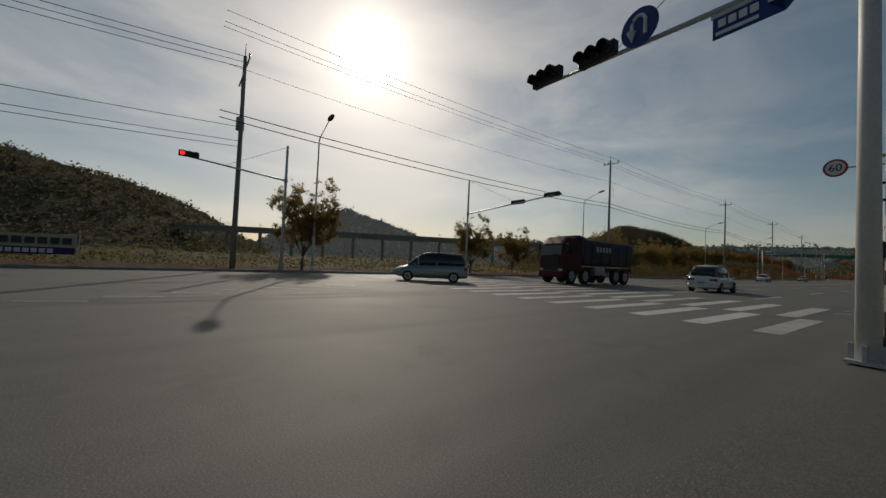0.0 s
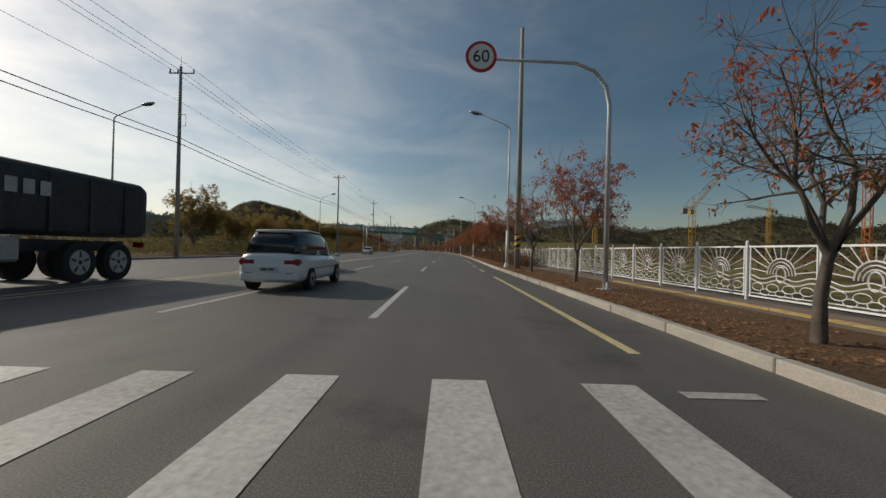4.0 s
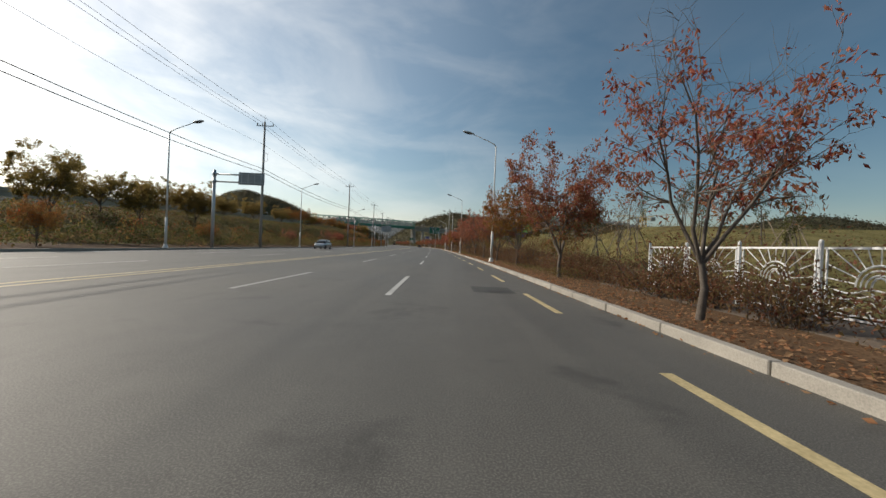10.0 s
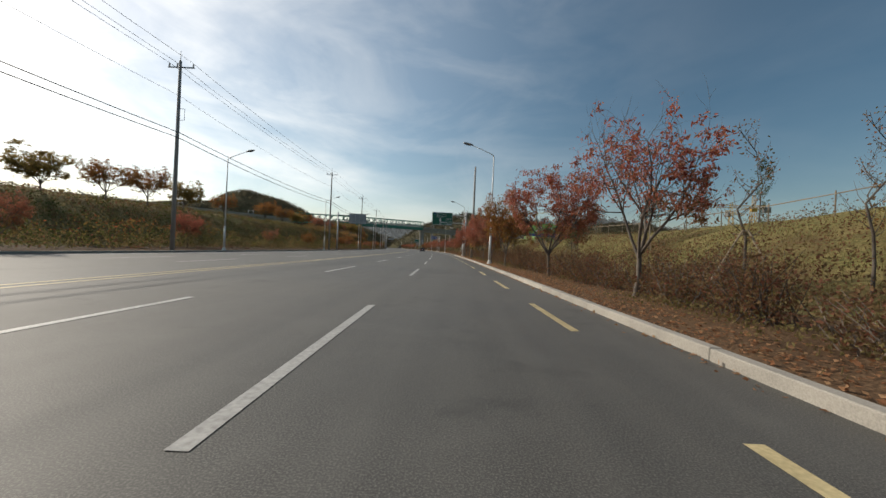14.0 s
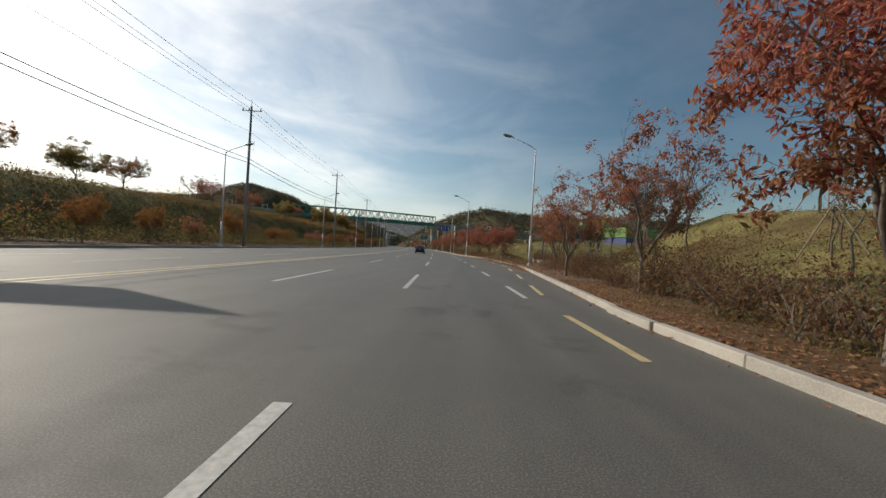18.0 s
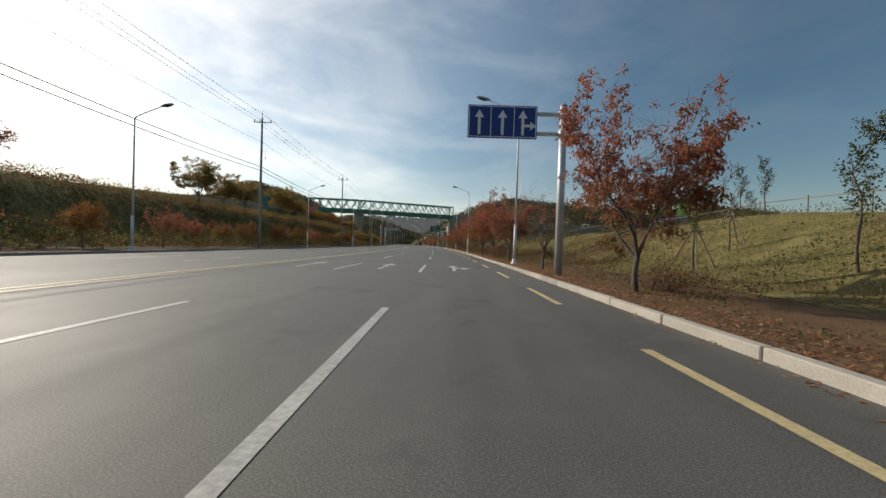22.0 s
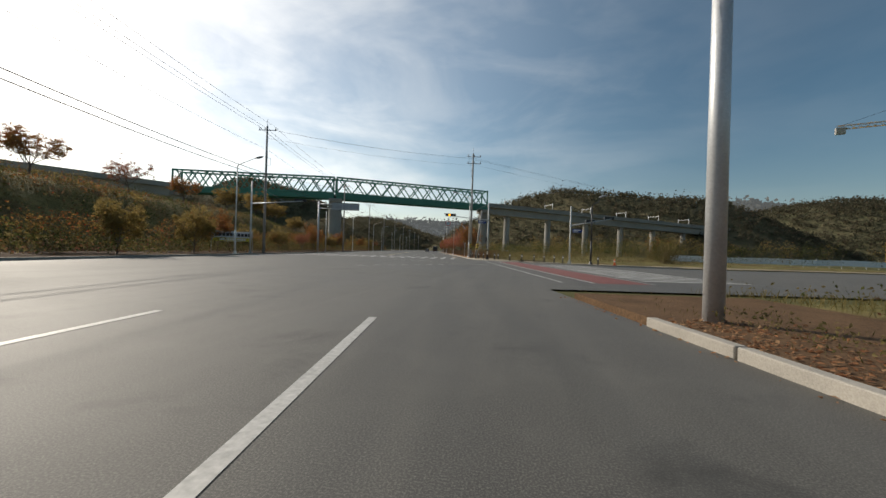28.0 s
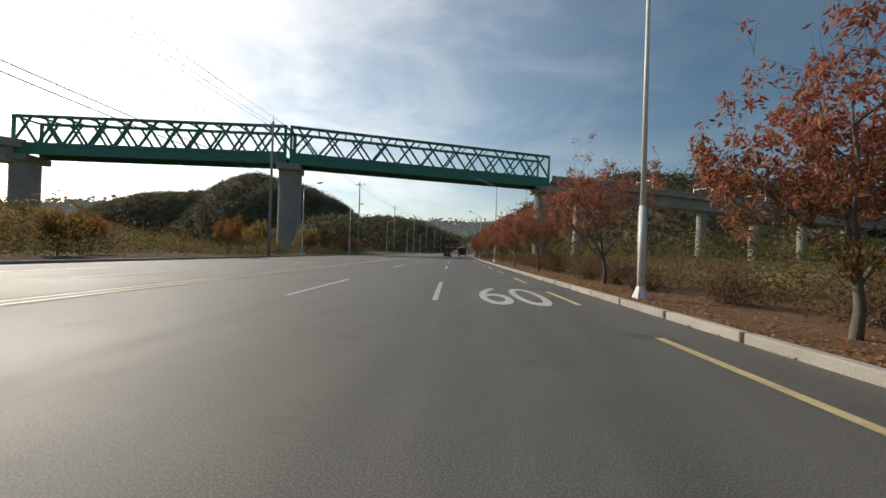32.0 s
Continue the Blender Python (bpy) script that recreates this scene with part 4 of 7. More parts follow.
def grow(rng, height, spread, fork, stems, levels=3):
    """Branches as (points, radii, level) and the twigs that carry leaves."""
    branches, twigs = [], []

    def limb(p, d, length, r, level):
        pts, rad = [p.copy()], [r]
        n = 5 if level < 2 else 4
        for i in range(n):
            bend = Vector(rng.normal(size=3)) * (0.16 if level else 0.06)
            d = (d + bend + Vector((0, 0, 0.06 if level < 2 else -0.02))).normalized()
            p = p + d * (length / n)
            pts.append(p.copy())
            rad.append(r * (1 - 0.75 * (i + 1) / n))
            if level < levels and i >= (1 if level == 1 else 0):
                for _ in range(3 if level == 1 else 2):
                    out = Vector(rng.normal(size=3)) * 0.8
                    side = (d + out).normalized()
                    side.z = max(side.z, -0.15)
                    limb(p, side.normalized(), length * rng.uniform(0.36, 0.54), max(0.005, rad[-1] * 0.6), level + 1)
        branches.append((pts, rad, level))
        if level >= levels - 1:
            twigs.append(pts)

    trunk = [Vector((0, 0, -0.05)), Vector((rng.normal() * 0.03, rng.normal() * 0.03, fork * 0.5)), Vector((rng.normal() * 0.06, rng.normal() * 0.06, fork))]
    branches.append((trunk, [0.1, 0.078, 0.068], 0))
    for i in range(stems):
        a = 2 * math.pi * (i + rng.uniform(-0.3, 0.3)) / stems
        lean = spread * rng.uniform(0.6, 1.05) if i else 0.15
        d = Vector((math.cos(a) * lean, math.sin(a) * lean, 1)).normalized()
        limb(trunk[-1] - Vector((0, 0, rng.uniform(0, 0.25))), d, (height - fork) * rng.uniform(0.68, 0.9), 0.052, 1)
    return branches, twigs


def tree(name, label, seed, height, spread, fork, stems, leaf, mat, count, group, droop=0.6, clump=1.0, bald=0.0, bark=None, levels=3, cat="tree", girth=1.0):
    rng = np.random.default_rng(seed)
    branches, twigs = grow(rng, height, spread, fork, stems, levels)
    reach = height / max(p.z for pts, rad, level in branches for p in pts)
    wide, mid, half = height * 0.39 * girth, height * 0.62, height * 0.43
    for pts, rad, level in branches:
        for p in pts:
            p.z *= reach
            # a rounded crown: long shoots bend back towards an egg-shaped outline
            room = wide * math.sqrt(max(0.02, 1 - min(1.0, abs(p.z - mid) / half) ** 2.2)) + 0.12
            r = math.hypot(p.x, p.y) * 0.95
            if r > 1e-4:
                k = room * math.tanh(r / room) / r * 0.95
                p.x *= k
                p.y *= k
    t = thing(name, label, cat, group)
    tr, br = bmesh.new(), bmesh.new()
    for pts, rad, level in branches:
        if level <= 1:
            tube(tr, pts, rad, 8 if level == 0 else 6, False)
        else:
            tube(br, pts, rad, 4, False)
    part("trunk", tr, bark or M_BARK, t, smooth=True)
    part("branch", br, bark or M_BARK, t, smooth=True)
    if count:
        keep = [w for w in twigs if rng.uniform() > bald * (1.6 if w[-1].z > height * 0.75 else 0.7)]
        # leaves sit in uneven clumps along the twigs
        c = []
        while len(c) < count:
            w = keep[rng.integers(len(keep))]
            i = len(w) - 2 if rng.uniform() < 0.45 else rng.integers(len(w) - 1)
            p = w[i].lerp(w[i + 1], rng.uniform())
            for _ in range(rng.integers(5, 13)):
                o = Vector(rng.normal(size=3)) * 0.085 * clump
                c.append(p + Vector((o.x, o.y, o.z * 0.8 - 0.05)))
        leaf_mesh("crown", c, leaf, mat, droop, t, rng=rng)
    return t


kinds = [
    tree("street_tree", "small street tree with red autumn leaves", 11, 6.8, 0.72, 1.5, 5, 0.155, M_RED, 8200, "street trees", bald=0.15),
    tree("street_tree", "small street tree with orange and brown autumn leaves", 12, 6.8, 0.7, 1.5, 6, 0.145, M_ORANGE, 13500, "street trees"),
    tree("street_tree", "small street tree with thinning red leaves and bare top twigs", 13, 6.8, 0.66, 1.6, 5, 0.145, M_RED, 4000, "street trees", bald=0.5),
    tree("street_tree", "small street tree with bronze drooping autumn leaves", 14, 6.5, 0.75, 1.5, 6, 0.14, M_BRONZE, 15500, "street trees"),
    tree("street_tree", "small street tree with red and orange autumn leaves over olive ones", 15, 6.8, 0.8, 1.4, 5, 0.15, M_REDORANGE, 11000, "street trees", bald=0.1),
    tree("street_tree", "nearly bare street tree with few red leaves", 16, 5.8, 0.75, 1.6, 5, 0.13, M_RED, 1100, "street trees", bald=0.55),
    tree("street_tree", "small street tree with sparse red and orange leaves", 17, 6.8, 0.7, 1.5, 5, 0.15, M_REDORANGE, 6600, "street trees", bald=0.3),
    tree("street_tree", "small street tree with dense dark red and orange leaves", 18, 6.7, 0.85, 1.5, 6, 0.15, M_RED, 12500, "street trees", bald=0.05),
    tree("street_tree", "small street tree with thinning yellow and olive leaves", 19, 6.8, 0.8, 1.3, 7, 0.19, M_YELLOWLEAF, 15000, "street trees", bald=0.15),
]
first_use = [True] * len(kinds)


def plant(i, s, d, z, scale, turn, squat=1.0):
    m = road_pose(s, d, z, turn)
    if first_use[i]:
        first_use[i] = False
        o = kinds[i]
        o.matrix_basis = m
    else:
        o = copy_thing(kinds[i], m)
    o.scale = (scale, scale, scale * squat)


def mound(s):
    return float(np.interp(s, (40, 100, 150, 190, 300, 420, 540, 600), (0, 2.6, 4.6, 5.9, 7.2, 8.2, 8.2, 0)))


rnd = random.Random(5)
# along the right verge, stretch by stretch: (metres along, kind, scale, metres behind the kerb)
trees_beside_fence = [(23, 5, 1), (32.5, 2, 0.95), (39.6, 5, 1.06), (50.3, 4, 1.02), (60.6, 2, 1, 2.0), (70.3, 7, 0.98, 1.9), (80.3, 1, 1, 1.9), (89.7, 4, 1, 1.8), (98.7, 2, 0.9, 1.2), (108, 4, 1.04, 1.6), (117.6, 1, 1.02, 1.7)]
trees_first_bank = [(127.2, 4, 1.03, 1.9), (135, 6, 1, 1.7), (144.7, 0, 1.05, 1.9), (152.7, 6, 1.02, 1.8), (160.2, 4, 0.95, 2.0), (170.2, 2, 1, 2.3), (178.6, 7, 1.02, 2.1), (188, 1, 0.95), (196, 4, 0.9), (203.5, 7, 0.95), (211, 4, 1.02, 2.1), (218.8, 6, 1.08, 2.1), (226.7, 7, 1, 1.8), (229.5, 3, 0.9, 7.0), (238, 7, 1, 1.8)]
trees_bus_bay = [(246.3, 6, 1.04, 2.4), (253.2, 6, 0.95, 1.4), (261.6, 6, 0.9, 2.4), (283, 7, 0.86, 1.8), (289, 0, 0.88, 1.0), (296.4, 4, 0.95), (306.6, 7, 0.95), (315.4, 5, 0.8), (325.6, 4, 0.98), (335, 5, 0.86), (344.3, 4, 0.93, 1.3)]
trees_second_bank = [(353.2, 7, 0.98), (362.2, 1, 1), (371, 0, 0.95), (379.7, 4, 1.0), (389.5, 6, 1.02), (398.4, 4, 1.02, 1.8), (408.2, 3, 1.08, 1.9), (417.8, 0, 1, 1.6), (425.5, 1, 0.95, 2.0), (433, 4, 0.95), (441, 1, 0.9)]
trees_past_junction = [(510.6, 1, 1), (519.6, 6, 1, 1.4), (529.1, 0, 1), (538, 4, 0.92, 1.7), (547.8, 6, 1, 2.0), (557, 4, 0.95), (566, 7, 0.95), (575, 4, 0.95), (584, 1, 0.95), (593, 0, 0.95), (603, 4, 0.95), (613, 0, 0.95), (625, 4, 0.95), (637, 7, 1), (651, 4, 1), (667, 0, 1), (685, 1, 1)]
for s, i, sc, *more in trees_beside_fence + trees_first_bank + trees_bus_bay + trees_second_bank + trees_past_junction:
    plant(i, s, kerb_right(s) + (more[0] if more else 1.45) + rnd.uniform(-0.08, 0.08), 0.11, sc * 0.94, rnd.uniform(0, 360))
# across the road: a few on the verge by the first junction, then a row along the top of the embankment
for s, i, sc in ((8.4, 8, 1.12), (26, 8, 0.95), (32.5, 8, 0.85), (41, 6, 0.8), (-16, 1, 0.95), (-24, 6, 1.0), (-33, 7, 1.0), (-44, 1, 1.1)):
    plant(i, s, KERB_L - 3.3, 0.1, sc, rnd.uniform(0, 360))
for s, sc in ((65.5, 1.4), (74, 1.1), (85, 1.25), (95, 1.3)):
    plant(8, s, -33.0, 0.1, sc, rnd.uniform(0, 360))
for s, sc in ((131.2, 1.29), (143.2, 1.07), (155.2, 1.21)):
    plant(8, s, -41.0, mound(s) * 0.56, sc, rnd.uniform(0, 360))
FAR_ROW = (113, 141, 149, 158, 169, 182, 201, 209, 215, 223, 237, 257, 268, 278, 285, 301, 307, 321, 344, 350, 382.7, 392, 401, 418.5, 426.7, 433, 446, 452, 463, 475, 484, 497, 509, 522, 534, 545, 560)
for s in FAR_ROW:
    plant(rnd.choice((8, 6, 8, 1, 8)), s, -44.5 + rnd.uniform(-0.8, 0.8), mound(s) - 0.3, rnd.uniform(1.1, 1.35) * (1.2 if 370 < s < 450 else 1.0), rnd.uniform(0, 360), 0.82 if 370 < s < 450 else 0.68)
for s, d, sc in ((542.3, -33.0, 1.1), (550.8, -35.0, 0.8)):
    plant(1, s, d, 0.4, sc, rnd.uniform(0, 360))
# low orange and yellow trees at the foot of it
s = 92.0
while s < 640:
    plant(rnd.choice((1, 6, 1, 7) if s < 400 else (1, 8, 6, 8, 1)), s, KERB_L - 3.6 - rnd.uniform(0, 2.5 if s < 400 else 7.0), 0.1, rnd.uniform(0.48, 0.72) if s < 400 else rnd.uniform(0.6, 0.85), rnd.uniform(0, 360))
    s += rnd.uniform(14, 24) if s < 240 else rnd.uniform(5, 10)

# taller young trees on the banks, held by timber stakes
def sapling(label, seed, height, mat, count, leaf, twigs=26, first=0.3, out=0.9, bare=0.0):
    """One straight leader with short side shoots all the way up."""
    rng = np.random.default_rng(seed)
    t = thing("young_tree", label, "tree", "young trees on the bank")
    lead = [Vector((rng.normal() * 0.05 * i, rng.normal() * 0.05 * i, height * i / 6 - 0.05)) for i in range(7)]
    part("trunk", tube(bmesh.new(), lead, [0.05, 0.045, 0.038, 0.03, 0.022, 0.014, 0.005], 7, False), M_BARK, t, smooth=True)
    sh, c = bmesh.new(), []
    for k in range(twigs):
        u = first + (0.98 - first) * (k + rng.uniform(0, 1)) / twigs
        i = min(5, int(u * 6))
        a = lead[i].lerp(lead[i + 1], u * 6 - i)
        w = rng.uniform(0, 2 * math.pi)
        n = out * (1.15 - u) * rng.uniform(0.6, 1.3) + 0.15
        mid = a + Vector((math.cos(w) * n * 0.5, math.sin(w) * n * 0.5, n * 0.45))
        tip = a + Vector((math.cos(w) * n * 0.8, math.sin(w) * n * 0.8, n * 1.05))
        tube(sh, [a, mid, tip], [0.012, 0.008, 0.003], 4, False)
        if rng.uniform() < bare:
            continue
        for _ in range(count // twigs):
            q = rng.uniform(0.3, 1.05)
            c.append((a.lerp(mid, q * 2) if q < 0.5 else mid.lerp(tip, q * 2 - 1)) + Vector(rng.normal(size=3)) * 0.09)
    part("branch", sh, M_BARK, t)
    if c:
        leaf_mesh("crown", c, leaf, mat, 0.2, t, rng=rng, slim=0.5)
    return t


young = [sapling("slender young tree with small green leaves", 31, 4.8, M_GREENLEAF, 900, 0.12),
         sapling("bare slender young tree with a few brown leaves", 32, 5.2, M_BRONZE, 360, 0.1, bare=0.5),
         tree("young_tree", "tall young pine with a thin dark crown", 33, 7.0, 0.4, 3.2, 5, 0.09, M_GREENLEAF, 3600, "young trees on the bank", droop=-0.2, girth=0.5)]


def stake_tripod():
    t = thing("tree_stake", "tripod of pale timber stakes round a young tree", "tree stake", "tree stakes")
    for a in (20, 140, 260):
        c, s_ = math.cos(radians(a)), math.sin(radians(a))
        part("stake", tubes(([(c * 1.15, s_ * 1.15, -0.1), (c * 0.07, s_ * 0.07, 2.0)], 0.03), sides=6), M_STAKE, t)
    part("collar", tubes(([(-0.3, -0.1, 1.8), (0.32, 0.05, 1.83)], 0.025), ([(-0.1, 0.3, 1.87), (0.1, -0.32, 1.85)], 0.025), sides=6), M_STAKE, t)
    return t


M_STAKE = material("pale_timber", worn((0.14, 0.11, 0.075), (0.30, 0.24, 0.17), 3.0, 40.0, 0.2, 0.003), 0.85)
stake = stake_tripod()
surfaces = [o for o in bpy.data.objects if o.name.startswith(("grass_", "verge_", "pavement_"))]
from mathutils.bvhtree import BVHTree
trees_bvh = [BVHTree.FromPolygons([v.co for v in o.data.vertices], [p.vertices[:] for p in o.data.polygons]) for o in surfaces]


def ground_at(p):
    zs = [h[0].z for h in (b.ray_cast(Vector((p.x, p.y, 50)), Vector((0, 0, -1))) for b in trees_bvh) if h[0] is not None]
    return max(zs) if zs else -0.05


used = [True, True, True]
spots = [(119, 13), (124, 21), (131, 16), (137, 25), (143, 18), (150, 22), (158, 15), (164, 27), (172, 18), (178, 24), (186, 15), (196, 20), (206, 13.5), (214, 24), (221, 13), (229, 17), (240, 22), (247, 14), (256, 24),
         (263, 16), (268, 13), (274, 17), (279, 21), (283, 15), (292, 19), (300, 13), (306, 24), (313, 12.5), (320, 22), (327, 12.5), (334, 14), (342, 21), (349, 10.5), (356, 25), (363, 16), (371, 13), (379, 24), (387, 12),
         (395, 20), (402, 11), (411, 24), (418, 15), (427, 21), (436, 13), (444, 24)]
more = random.Random(21)
pines = [(272, 16.2), (276, 14.6), (279.5, 15.2), (283, 17), (287, 14.8), (291, 16.5), (268, 18), (296, 17.5)]
spots += pines
spots += [(more.uniform(107, 450), 9.5 + 22 * more.random() ** 1.4) for _ in range(110)]
for s, d in spots:
    if 262 < s < 296 and d < 14:
        continue
    p = on_road(s, d)
    z = ground_at(p)
    k = 2 if (s, d) in pines or 258 < s < 285 else rnd.choice((0, 1, 0, 1))
    sc = rnd.uniform(0.75, 1.05)
    if used[k]:
        used[k] = False
        o = young[k]
        o.matrix_basis = pose(p.x, p.y, z, 0, 0, rnd.uniform(0, 360))
    else:
        o = copy_thing(young[k], pose(p.x, p.y, z, 0, 0, rnd.uniform(0, 360)))
    o.scale = (sc, sc, sc)
    if d < 22 and (k == 2 or rnd.random() < 0.55):
        copy_thing(stake, pose(p.x, p.y, z, 0, 0, rnd.uniform(0, 360)))
p = on_road(241, 12)
stake.matrix_basis = pose(p.x, p.y, ground_at(p))


def shrub(label, seed, w, h, mat, count, leaf, group, name="shrub"):
    """A twiggy bush: many thin stems and small leaves in an uneven mound."""
    rng = np.random.default_rng(seed)
    t = thing(name, label, "shrub", group)
    st, c = bmesh.new(), []
    for _ in range(46):
        a, r = rng.uniform(0, 2 * math.pi), rng.uniform(0, 0.35) * w
        b = Vector((math.cos(a) * r, math.sin(a) * r, -0.04))
        top = Vector((b.x + rng.normal() * 0.22 * w, b.y + rng.normal() * 0.22 * w, h * rng.uniform(0.5, 1.08)))
        midp = b.lerp(top, 0.5) + Vector(rng.normal(size=3)) * 0.05
        tube(st, [b, midp, top], [0.012, 0.008, 0.003], 3, False)
        for _ in range(count // 46):
            u = rng.uniform(0.12, 1.05)
            p = b.lerp(midp, u * 2) if u < 0.5 else midp.lerp(top, u * 2 - 1)
            c.append(p + Vector(rng.normal(size=3)) * 0.13)
    part("stem", st, M_BARK, t)
    leaf_mesh("foliage", c, leaf, mat, 0.1, t, rng=rng, slim=0.55)
    return t


bushes = [shrub("dry reddish brown hedge shrub on the verge", 41, 1.7, 1.0, M_SHRUB, 1700, 0.075, "hedge shrubs"),
          shrub("dry brown hedge shrub on the verge", 42, 1.8, 1.15, M_SHRUB, 1900, 0.07, "hedge shrubs"),
          shrub("low twiggy brown hedge shrub", 43, 1.6, 0.75, M_SHRUB, 1300, 0.07, "hedge shrubs"),
          shrub("green and yellow bush across the road", 44, 3.2, 2.4, M_WEED, 2400, 0.16, "bushes across the road"),
          shrub("dark green bush across the road", 45, 3.6, 3.2, M_GREENLEAF, 2600, 0.18, "bushes across the road"),
          shrub("orange autumn bush across the road", 46, 3.4, 3.3, M_ORANGE, 2600, 0.17, "bushes across the road"),
          shrub("clump of tall yellow green weeds", 47, 2.4, 1.6, M_WEED, 2000, 0.11, "weed clumps")]
fresh = [True] * len(bushes)


def put_bush(i, s, d, sc):
    p = on_road(s, d)
    m = pose(p.x, p.y, ground_at(p) if d > 0 else 0.1, 0, 0, rnd.uniform(0, 360))
    if fresh[i]:
        fresh[i] = False
        o = bushes[i]
        o.matrix_basis = m
    else:
        o = copy_thing(bushes[i], m)
    o.scale = (sc, sc, sc * rnd.uniform(0.85, 1.15))


s = 47.0
while s < 452:
    bay = 262 < s < 297
    if not bay and (s < 296 or rnd.random() < 0.4):
        put_bush(rnd.choice((0, 1, 2, 0)), s, kerb_right(s) + rnd.uniform(2.2, 3.2), rnd.uniform(0.9, 1.35))
        if rnd.random() < 0.3 and s > 116:
            put_bush(rnd.choice((0, 1, 2)), s + 0.8, kerb_right(s) + rnd.uniform(4.6, 7.0), rnd.uniform(0.9, 1.4))
    elif bay and rnd.random() < 0.4:
        put_bush(rnd.choice((0, 1)), s, rnd.uniform(13, 17), rnd.uniform(0.9, 1.4))
    s += rnd.uniform(1.7, 2.7)
s = 506.0
while s < 570:
    put_bush(rnd.choice((0, 1, 2)), s, rnd.uniform(6.0, 7.6), rnd.uniform(0.9, 1.3))
    s += rnd.uniform(2.2, 3.4)
for i in (3, 4, 5, 6):
    put_bush(i, 480 + 6 * i, 24 + 3 * i, 1.1)


def belt(name, label, n, s0, s1, d0, d1, tall, leaf, mat, seed, gap=0.0):
    """A thicket of bushes too many to count: leaves fill uneven humps."""
    r = np.random.default_rng(seed)
    c = []
    while len(c) < n:
        s, d = r.uniform(s0, s1), r.uniform(d0, d1)
        hump = 0.55 + 0.75 * noise.noise(Vector((s / 3.4, d / 3.0, seed))) + 0.4 * noise.noise(Vector((s / 13, d / 9, seed + 9)))
        if hump < gap:
            continue
        top = tall * min(1.35, hump)
        p = on_road(s, d)
        c.append((p.x, p.y, (ground_at(p) if d > 0 else 0.1) + top * r.uniform(0.05, 1) ** 0.6))
    return tagged(leaf_mesh(name, c, leaf, mat, 0.2, rng=r, slim=0.55), label, "bushes", kind="stuff")


emb_v, emb_n = [], 181
for i in range(emb_n):
    q = 40 + 560 * i / (emb_n - 1)
    for k, (d, f) in enumerate(((-33, 0.0), (-36, 0.12), (-40, 0.5), (-44, 0.86), (-47, 1.0), (-58, 1.0), (-72, 0.0))):
        emb_v.append(on_road(q, d + 0.5 * noise.noise(Vector((q / 5, d, 1))), 0.05 + mound(q) * f + 0.3 * noise.noise(Vector((q / 4, d, 7)))))
tagged(pydata("embankment", emb_v, [(i * 7 + k, i * 7 + k + 1, (i + 1) * 7 + k + 1, (i + 1) * 7 + k) for i in range(emb_n - 1) for k in range(6)], M_GRASS, smooth=True),
       "long overgrown embankment across the road", "embankment", kind="structure")


def slope_cover(name, label, n, leaf, mat, seed, tall, d0=-50, d1=-33.5, s0=50, s1=600):
    """Scrub in uneven patches over the embankment."""
    r = np.random.default_rng(seed)
    c = []
    while len(c) < n:
        s, d = r.uniform(s0, s1), r.uniform(d0, d1)
        hump = 0.5 + 0.8 * noise.noise(Vector((s / 4.0, d / 3.0, seed))) + 0.5 * noise.noise(Vector((s / 19, d / 9, seed + 9)))
        if hump < 0.25:
            continue
        f = float(np.interp(-d, (33, 36, 40, 44, 47), (0, 0.12, 0.5, 0.86, 1.0)))
        p = on_road(s, d)
        c.append((p.x, p.y, mound(s) * f + tall * min(1.3, hump) * r.uniform(0.0, 1) ** 0.7))
    return tagged(leaf_mesh(name, c, leaf, mat, 0.2, rng=r, slim=0.6), label, "bushes", kind="stuff")


slope_cover("embankment_scrub", "dark green scrub over the embankment", 60000, 0.26, M_GREENLEAF, 61, 1.3)
slope_cover("embankment_scrub", "dry brown scrub over the embankment", 60000, 0.24, M_SHRUB, 62, 1.1)
slope_cover("embankment_scrub", "dry yellow scrub over the embankment", 60000, 0.24, M_WEED, 63, 1.1)
slope_cover("crest_scrub", "olive and brown bushes along the top of the embankment", 16000, 0.2, M_WEED, 64, 2.6, -47, -43, 290, 500)
slope_cover("crest_scrub", "orange bushes along the top of the embankment", 9000, 0.2, M_ORANGE, 65, 2.8, -46, -42, 290, 500)
belt("roadside_thicket", "orange and red bushes in front of the embankment", 22000, 395, 560, -37, -28, 4.6, 0.2, M_ORANGE, 26, 0.55)
belt("roadside_thicket", "green thicket on the far side of the road", 44000, -70, 640, -33, -26.2, 3.0, 0.22, M_GREENLEAF, 3)
belt("roadside_thicket", "dry yellow thicket on the far side of the road", 56000, -70, 640, -32, -25.0, 2.2, 0.2, M_WEED, 4)
belt("roadside_thicket", "orange autumn thicket on the far side of the road", 26000, 70, 640, -31, -25.4, 3.4, 0.2, M_ORANGE, 5, 0.62)
belt("roadside_thicket", "brown thicket on the far side of the road", 14000, -70, 640, -29, -24.6, 1.5, 0.22, M_SHRUB, 6)
belt("field_weeds", "tall weeds in the rough field", 60000, 490, 690, 9.0, 40, 1.5, 0.15, M_WEED, 7)
belt("field_bushes", "green bushes in the rough field", 30000, 490, 690, 14, 60, 3.6, 0.19, M_GREENLEAF, 8, 0.75)
belt("field_bushes", "yellow autumn bushes in the rough field", 20000, 490, 690, 18, 70, 4.2, 0.2, M_YELLOWLEAF, 9, 0.85)
belt("verge_scrub", "low brown scrub among the hedge", 50000, 45, 298, 5.3, 8.3, 0.95, 0.08, M_SHRUB, 10, 0.25)
belt("verge_scrub", "patches of low brown scrub on the verge", 20000, 298, 452, 5.3, 8.6, 0.7, 0.08, M_SHRUB, 20, 0.6)
